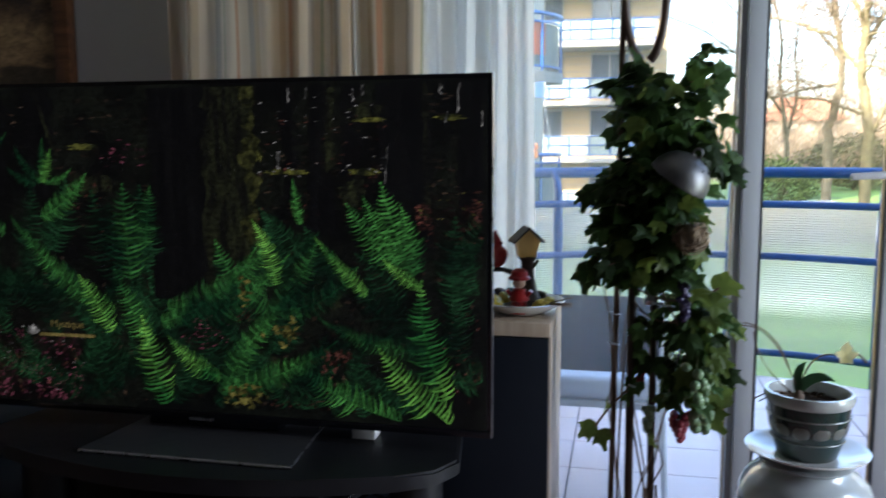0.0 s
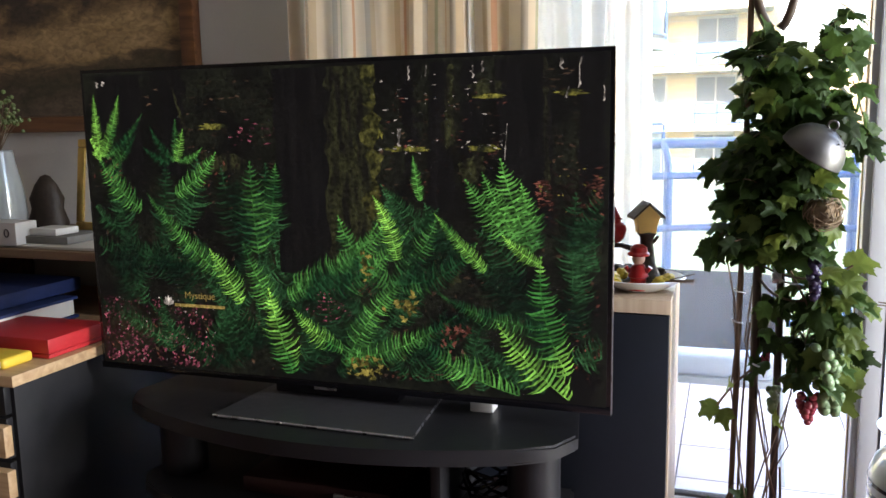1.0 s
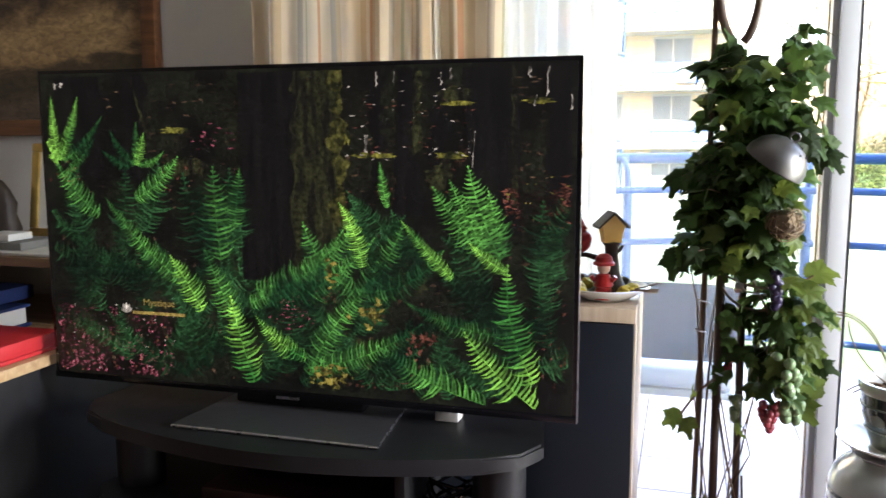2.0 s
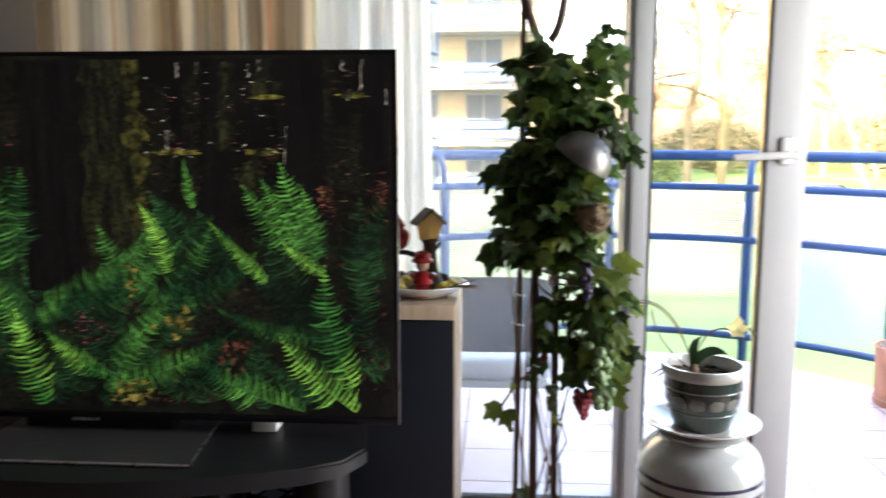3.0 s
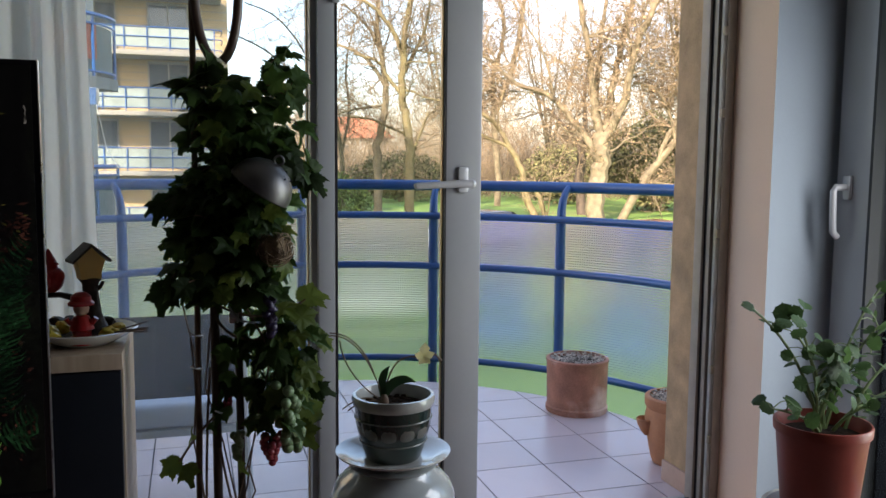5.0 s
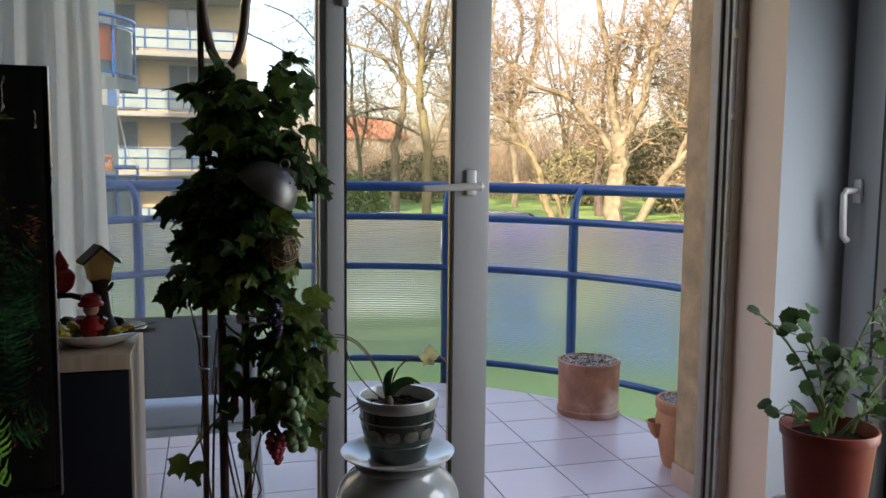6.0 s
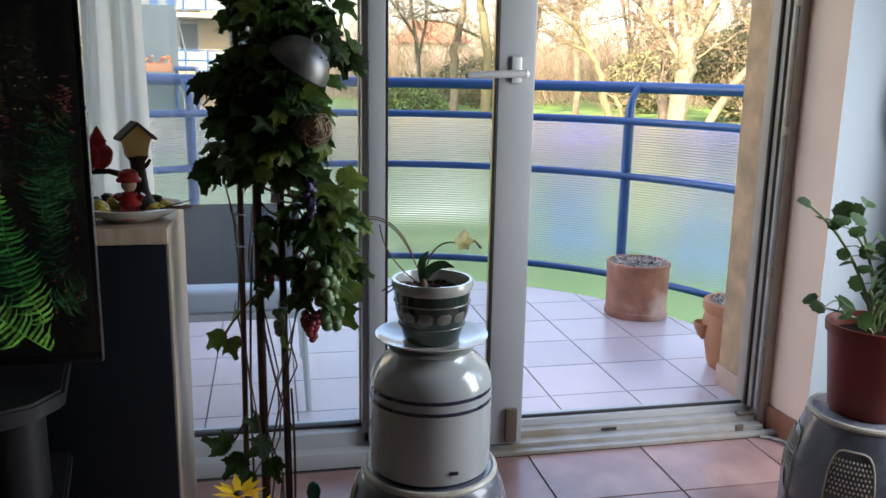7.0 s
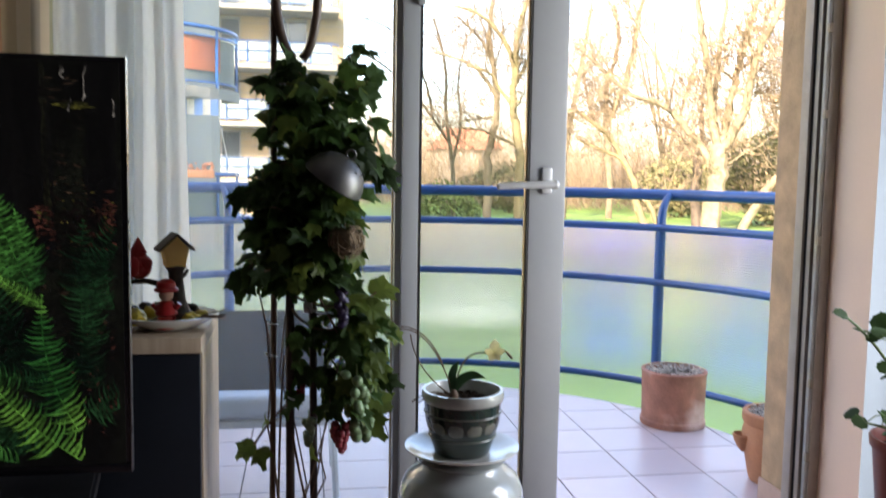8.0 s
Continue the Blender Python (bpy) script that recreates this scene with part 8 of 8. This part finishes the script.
MX, MY = 0.662, 1.79
ceramic_stool((MX, MY), 0.135, 0.165, 0.285, "grey blue glazed ceramic stool with raised panels under a jar")
jar = thing("ceramic_jar", "cream glazed milk can with two navy bands", "jar", (MX, MY, 0.285))
JZ = 0.286
part("body", lathe([(0.0, 0.0), (0.112, 0.0), (0.121, 0.008), (0.123, 0.03), (0.1225, 0.178), (0.12, 0.195), (0.112, 0.215), (0.098, 0.229), (0.084, 0.238), (0.08, 0.246), (0.086, 0.252), (0.078, 0.254), (0.0, 0.25)], (MX, MY, JZ), 56, cap=False), CREAM_CER, jar)
for z in (0.153, 0.176):
    part("band", lathe([(0.1226, z - 0.0035), (0.1236, z - 0.0035), (0.1236, z + 0.0035), (0.1226, z + 0.0035)], (MX, MY, JZ), 56, cap=False), NAVY_CER, jar, "navy blue band or foot shadow line")
# thin dark line at the foot, modelled in place of the contact shadow
part("band", lathe([(0.118, 0.0035), (0.1192, 0.003), (0.1212, 0.0055), (0.12, 0.006)], (MX, MY, JZ), 56, cap=False), NAVY_CER, jar, "navy blue band or foot shadow line")
part("mark", box(MX + 0.015, MX + 0.032, MY - 0.1247, MY - 0.1215, JZ + 0.03, JZ + 0.037, 0.001), NAVY_CER, jar)

sau = thing("saucer", "white glazed saucer under the orchid pot", "saucer", (MX, MY, 0.54))
SZ = 0.5405
part("dish", lathe([(0.0, 0.0), (0.06, 0.0), (0.075, 0.004), (0.1, 0.016), (0.111, 0.021), (0.112, 0.024), (0.1, 0.022), (0.074, 0.01), (0.0, 0.008)], (MX, MY, SZ), 56, cap=False), WHITE_CER, sau)

OZ = 0.549
op = thing("orchid_pot", "dark green and white glazed pot with raised leaf pattern", "flower pot", (MX, MY, OZ))
part("pot", lathe([(0.0, 0.0), (0.05, 0.0), (0.055, 0.006), (0.064, 0.036), (0.0735, 0.074), (0.0742, 0.09), (0.0755, 0.105)], (MX, MY, OZ), 48, cap=False), GREEN_CER, op)
part("rim", lathe([(0.0755, 0.105), (0.079, 0.109), (0.081, 0.118), (0.079, 0.127), (0.073, 0.127), (0.069, 0.114), (0.066, 0.06), (0.0, 0.06)], (MX, MY, OZ), 48, cap=False), POT_RIM, op, "greyish white glazed rim")
for z, r in ((0.038, 0.0652), (0.084, 0.0747)):
    part("raised_line", tube([(MX + r * math.cos(a), MY + r * math.sin(a), OZ + z) for a in [2 * math.pi * i / 40 for i in range(40)]], 0.0016, 6, closed=True), RELIEF, op)
for k in range(12):
    a = 2 * math.pi * (k + 0.3) / 12
    r = 0.0685
    b = ball((0, 0, 0), 1.0, None, 2, (0.0155, 0.0025, 0.0165))
    for v in b.verts:
        v.co *= 1 + 0.12 * noise.noise(v.co * 90 + Vector((k, 0, 0)))
    bmesh.ops.rotate(b, cent=(0, 0, 0), matrix=Matrix.Rotation(radians(14), 3, 'X'), verts=b.verts)
    bmesh.ops.rotate(b, cent=(0, 0, 0), matrix=Matrix.Rotation(a + math.pi / 2, 3, 'Z'), verts=b.verts)
    bmesh.ops.translate(b, vec=(MX + r * math.cos(a), MY + r * math.sin(a), OZ + 0.061), verts=b.verts)
    part("raised_leaf", b, RELIEF, op)
OZ += 0.014
part("soil", lathe([(0.0, 0.09), (0.03, 0.091), (0.069, 0.088)], (MX, MY, OZ), 32, cap=False), SOIL, op)
sb = bmesh.new()
for k in range(60):
    a, r = rng.uniform(0, 6.28), 0.066 * rng.random() ** 0.5
    ball((MX + r * math.cos(a), MY + r * math.sin(a), OZ + 0.091), rng.uniform(0.003, 0.006), sb, 1, (1.3, 1, 0.6))
part("bark_crumbs", sb, SOIL, op)["kind"] = "stuff"

orch = thing("orchid", "small orchid with one pale yellow bloom and dry stalks", "orchid", (MX - 0.015, MY, OZ + 0.1))
BX, BZ = MX - 0.018, OZ + 0.095
part("base", lathe([(0.009, -0.004), (0.009, 0.006), (0.005, 0.016), (0.0, 0.02)], (BX, MY, BZ), 10, cap=False), TWIG, orch)


def strap_leaf(pts, width, name="leaf"):
    b = bmesh.new()
    ps = curve_pts(*pts, 8)
    rows = []
    for i, p in enumerate(ps):
        t = i / 8
        d = (ps[min(8, i + 1)] - ps[max(0, i - 1)]).normalized()
        s = d.cross(Vector((0.3, 1, 0.2))).normalized()
        w = width * (0.45 + 0.55 * math.sin(math.pi * min(1, 0.2 + t * 0.75))) * (1 if t < 0.85 else 0.6 if t < 1 else 0.1)
        rows.append([b.verts.new(p + s * w * k + Vector((0, 0.15 * w * abs(k), 0))) for k in (-1, 0, 1)])
    for a, c in zip(rows, rows[1:]):
        for k in (0, 1):
            b.faces.new((a[k], a[k + 1], c[k + 1], c[k]))
    bmesh.ops.solidify(b, geom=b.faces[:], thickness=0.0015)
    return part(name, b, ORCHID_LEAF, orch)


strap_leaf(((BX, MY, BZ + 0.01), (BX - 0.012, MY, BZ + 0.05), (BX + 0.008, MY - 0.01, BZ + 0.075)), 0.008)
strap_leaf(((BX, MY, BZ + 0.015), (BX + 0.02, MY - 0.01, BZ + 0.06), (BX + 0.058, MY - 0.02, BZ + 0.042)), 0.01)
strap_leaf(((BX, MY, BZ + 0.01), (BX - 0.004, MY - 0.01, BZ + 0.04), (BX - 0.006, MY - 0.01, BZ + 0.05)), 0.006)
part("flower_stalk", tube(curve_pts((BX, MY, BZ + 0.01), (BX + 0.012, MY, BZ + 0.11), (BX + 0.075, MY - 0.01, BZ + 0.085), 10), 0.0016, 6), TWIG, orch)
part("bud", tube([(BX + 0.075, MY - 0.01, BZ + 0.085), (BX + 0.1, MY - 0.01, BZ + 0.092), (BX + 0.112, MY - 0.01, BZ + 0.078)], 0.0014, 6, None, 0.003), TWIG, orch)
for pts in (((BX, MY, BZ + 0.005), (BX - 0.05, MY, BZ + 0.16), (BX - 0.125, MY - 0.005, BZ + 0.135)), ((BX - 0.005, MY, BZ + 0.005), (BX - 0.08, MY - 0.01, BZ + 0.06), (BX - 0.085, MY + 0.01, BZ + 0.125)),
            ((BX - 0.01, MY, BZ + 0.003), (BX - 0.04, MY, BZ + 0.025), (BX - 0.085, MY - 0.02, BZ + 0.0)), ((BX - 0.02, MY, BZ + 0.06), (BX - 0.05, MY, BZ + 0.14), (BX - 0.105, MY + 0.005, BZ + 0.142)),
            ((BX - 0.006, MY, BZ + 0.004), (BX - 0.045, MY - 0.01, BZ + 0.015), (BX - 0.075, MY - 0.02, BZ - 0.004))):
    part("dry_stalk", tube(curve_pts(*pts, 12), 0.0014, 5), TWIG, orch)
fc = Vector((BX + 0.075, MY - 0.015, BZ + 0.09))
for k, (a, ln) in enumerate(((90, 0.03), (20, 0.022), (160, 0.022), (-50, 0.018), (-130, 0.018), (-90, 0.014))):
    d = Vector((math.cos(radians(a)), -0.25, math.sin(radians(a))))
    s = Vector((-math.sin(radians(a)), 0, math.cos(radians(a))))
    b = bmesh.new()
    b.faces.new([b.verts.new(fc + p) for p in (s * 0.002, d * ln * 0.55 + s * ln * 0.38, d * ln, d * ln * 0.55 - s * ln * 0.38, -s * 0.002)])
    bmesh.ops.solidify(b, geom=b.faces[:], thickness=0.0008)
    part("petal", b, PETAL, orch)

# --- geranium in a red pot on the second stool ---
GX, GY = 1.64, 1.74
ceramic_stool((GX, GY), 0.118, 0.155, 0.352, "grey blue glazed ceramic stool with raised panels in the corner", 0.12)
gp = thing("red_pot", "brick red plastic flower pot on a stool", "flower pot", (GX, GY, 0.352))
part("pot", lathe([(0.0, 0.001), (0.078, 0.001), (0.081, 0.006), (0.097, 0.17), (0.098, 0.178), (0.103, 0.179), (0.1045, 0.197), (0.103, 0.201), (0.099, 0.201), (0.094, 0.18), (0.09, 0.16), (0.0, 0.16)], (GX, GY, 0.3525), 48, cap=False), RED_PLASTIC, gp)
part("soil", lathe([(0.0, 0.176), (0.05, 0.174), (0.093, 0.17)], (GX, GY, 0.3525), 32, cap=False), SOIL, gp)
ger = thing("geranium", "leggy green geranium with scalloped leaves", "geranium", (GX, GY, 0.552))
rg = random.Random(23)
S0 = Vector((GX, GY, 0.547))
GER_SPEC = ((-0.2, 0.0, 0.27, 3), (-0.11, -0.04, 0.21, 6), (-0.06, 0.03, 0.24, 6), (0.0, -0.05, 0.16, 5), (-0.17, -0.04, 0.06, 3), (0.05, 0.04, 0.13, 5), (0.12, -0.02, 0.22, 6), (0.16, 0.02, 0.3, 5), (0.2, -0.03, 0.17, 5), (0.1, 0.05, 0.08, 4), (-0.08, -0.06, 0.1, 4), (0.22, 0.0, 0.07, 4), (0.05, -0.06, 0.05, 3))
for dx, dy, dz, nl in GER_SPEC:
    root = S0 + Vector((dx * 0.22 + rg.gauss(0, 0.012), dy * 0.3 + rg.gauss(0, 0.012), -0.01))
    tip = S0 + Vector((dx, dy, dz))
    mid = root + (tip - root) * 0.5 + Vector((-dx * 0.2, 0, abs(dz) * 0.18))
    pts = curve_pts(root, mid, tip, 10)
    part("stem", tube(pts, 0.0046, 6, None, 0.0024), STEM, ger)
    place_leaf(ger, ger_mesh[rg.randrange(3)], tip, (dx, dy - 0.05, 0.2), rg.uniform(0.036, 0.05), rg, 0.0)
    for i in range(nl + 2):
        k = rg.randint(4, 10)
        out = Vector((rg.gauss(0, 1), rg.gauss(-0.3, 0.8), rg.gauss(0.5, 0.4))).normalized()
        q = pts[k] + out * rg.uniform(0.02, 0.05)
        part("stalk", tube([pts[k], (pts[k] + q) / 2 + Vector((0, 0, 0.005)), q], 0.0013, 4), STEM, ger)
        place_leaf(ger, ger_mesh[rg.randrange(3)], q, (out.x, out.y, 0.3), rg.uniform(0.03, 0.052), rg, 0.05)
seed = thing("seedlings", "small green leafy seedlings in front of the stool", "seedlings", (1.5, 1.5, 0))
part("pot", lathe([(0.0, 0.001), (0.06, 0.001), (0.075, 0.13), (0.068, 0.13), (0.0, 0.12)], (1.47, 1.50, 0), 28, cap=False), RED_PLASTIC, seed)
for k in range(10):
    a = 0.63 * k
    q = Vector((1.47 + 0.09 * math.cos(a) * rg.uniform(0.4, 1), 1.5 + 0.06 * math.sin(a), 0.2 + rg.uniform(-0.02, 0.05)))
    part("stem", tube(curve_pts((1.47, 1.5, 0.11), (1.47 + (q.x - 1.47) * 0.4, 1.5, 0.18), q, 6), 0.0016, 5), STEM, seed)
    place_leaf(seed, ger_mesh[k % 3], q, (math.cos(a), math.sin(a), 0.3), rg.uniform(0.04, 0.055), rg, 0.0)

# --- balcony things ---
def clay_pot(label, at, r, h, material, pocket=False):
    p = thing("clay_pot", label, "flower pot", (*at, 0), "clay pots on the balcony")
    if pocket:
        prof = [(0.0, 0.001), (r * 0.72, 0.001), (r * 0.78, 0.02), (r * 0.97, h * 0.55), (r * 0.98, h * 0.7), (r * 0.93, h * 0.82), (r * 0.99, h * 0.86), (r, h * 0.98), (r * 0.96, h), (r * 0.86, h), (r * 0.82, h * 0.8), (0, h * 0.8)]
    else:
        prof = [(0.0, 0.001), (r * 0.98, 0.001), (r * 1.0, 0.008), (r * 1.0, 0.026), (r * 0.96, 0.032), (r * 0.97, h * 0.5), (r * 0.985, h * 0.93), (r * 1.01, h * 0.95), (r * 1.01, h * 0.99), (r * 0.97, h), (r * 0.9, h), (r * 0.88, h * 0.85), (0, h * 0.85)]
    part("pot", lathe(prof, (*at, 0), 48, cap=False), material, p)
    part("soil", lathe([(0.0, h * 0.93), (r * 0.9, h * 0.91)], (*at, 0), 28, cap=False), SOIL, p)
    rr = random.Random(int(r * 1000))
    b = bmesh.new()
    for k in range(330):
        a, q = rr.uniform(0, 6.28), r * 0.86 * rr.random() ** 0.5
        c = Vector((at[0] + q * math.cos(a), at[1] + q * math.sin(a), h * 0.935 + rr.uniform(0, 0.02)))
        u = Vector((rr.gauss(0, 1), rr.gauss(0, 1), rr.gauss(0, 0.4))).normalized() * rr.uniform(0.006, 0.016)
        v = u.orthogonal().normalized() * 0.004
        b.faces.new([b.verts.new(c + d) for d in (-u, v, u, -v)])
    bmesh.ops.solidify(b, geom=b.faces[:], thickness=0.002)
    part("mulch", b, CHIPS, p)["kind"] = "stuff"
    if pocket:
        for ang in (165, 300, 60):
            a = radians(ang)
            c = (at[0] + r * 0.97 * math.cos(a), at[1] + r * 0.97 * math.sin(a), h * 0.58)
            lip = part("pocket", lathe([(0.004, -0.045), (0.02, -0.026), (0.032, -0.002), (0.038, 0.02), (0.035, 0.023), (0.03, 0.018), (0.022, -0.005), (0.0, -0.012)], c, 20, cap=False), material, p, "moulded side pocket")
            part("earth", lathe([(0.0, 0.002), (0.025, 0.0)], c, 14, cap=False), SOIL, lip)
    return p


clay_pot("weathered reddish clay pot with bark chips", (1.985, 3.655), 0.142, 0.248, TERRA)
clay_pot("orange strawberry pot with moulded side pockets", (2.05, 2.93), 0.125, 0.258, TERRA2, True)

ch = thing("garden_chair", "garden chair with charcoal sling back and pale cushion", "chair", (0.2, 2.95, 0))
b = bmesh.new()
rows = []
for i in range(15):
    t = i / 14
    x = -0.06 + 0.5 * t
    w = 0.02 * math.sin(math.pi * t)
    rows.append([b.verts.new((x, 2.78 - w * 0.6 + 0.04 * (1 - s), 0.42 + 0.255 * s - (0.02 * (abs(2 * t - 1) ** 6) if s > 0.9 else 0))) for s in (0, 0.25, 0.5, 0.75, 1)])
for a, c in zip(rows, rows[1:]):
    for k in range(4):
        b.faces.new((a[k], c[k], c[k + 1], a[k + 1]))
bmesh.ops.solidify(b, geom=b.faces[:], thickness=0.012)
part("backrest", b, DARK_CLOTH, ch)
part("cushion", box(-0.05, 0.43, 2.80, 3.25, 0.325, 0.40, 0.03, seg=3), CUSHION, ch)
part("seat", box(-0.05, 0.43, 2.80, 3.25, 0.30, 0.324, 0.006), ALU, ch)
for x in (-0.06, 0.44):
    part("leg", tube([(x, 2.80, 0.68), (x, 2.82, 0.4), (x + (0.02 if x > 0 else -0.02), 2.78, 0.0)], 0.011, 8), ALU, ch)
    part("leg", tube([(x, 3.22, 0.4), (x + (0.02 if x > 0 else -0.02), 3.28, 0.0)], 0.011, 8), ALU, ch)
    part("armrest", tube([(x, 2.8, 0.56), (x, 3.2, 0.56), (x, 3.22, 0.4)], 0.012, 8), DARK_CLOTH, ch)

wire = thing("floor_cable", "thin cream cable lying along the skirting tile", "cable", (1.84, 2.28, 0.0))
part("cable", tube([(1.79, 2.335, 0.006), (1.815, 2.325, 0.006), (1.84, 2.29, 0.006), (1.852, 2.235, 0.006), (1.856, 2.21, 0.006), (1.9, 2.2, 0.006), (2.05, 2.2, 0.006)], 0.005, 8), PVC_DIRTY, wire)
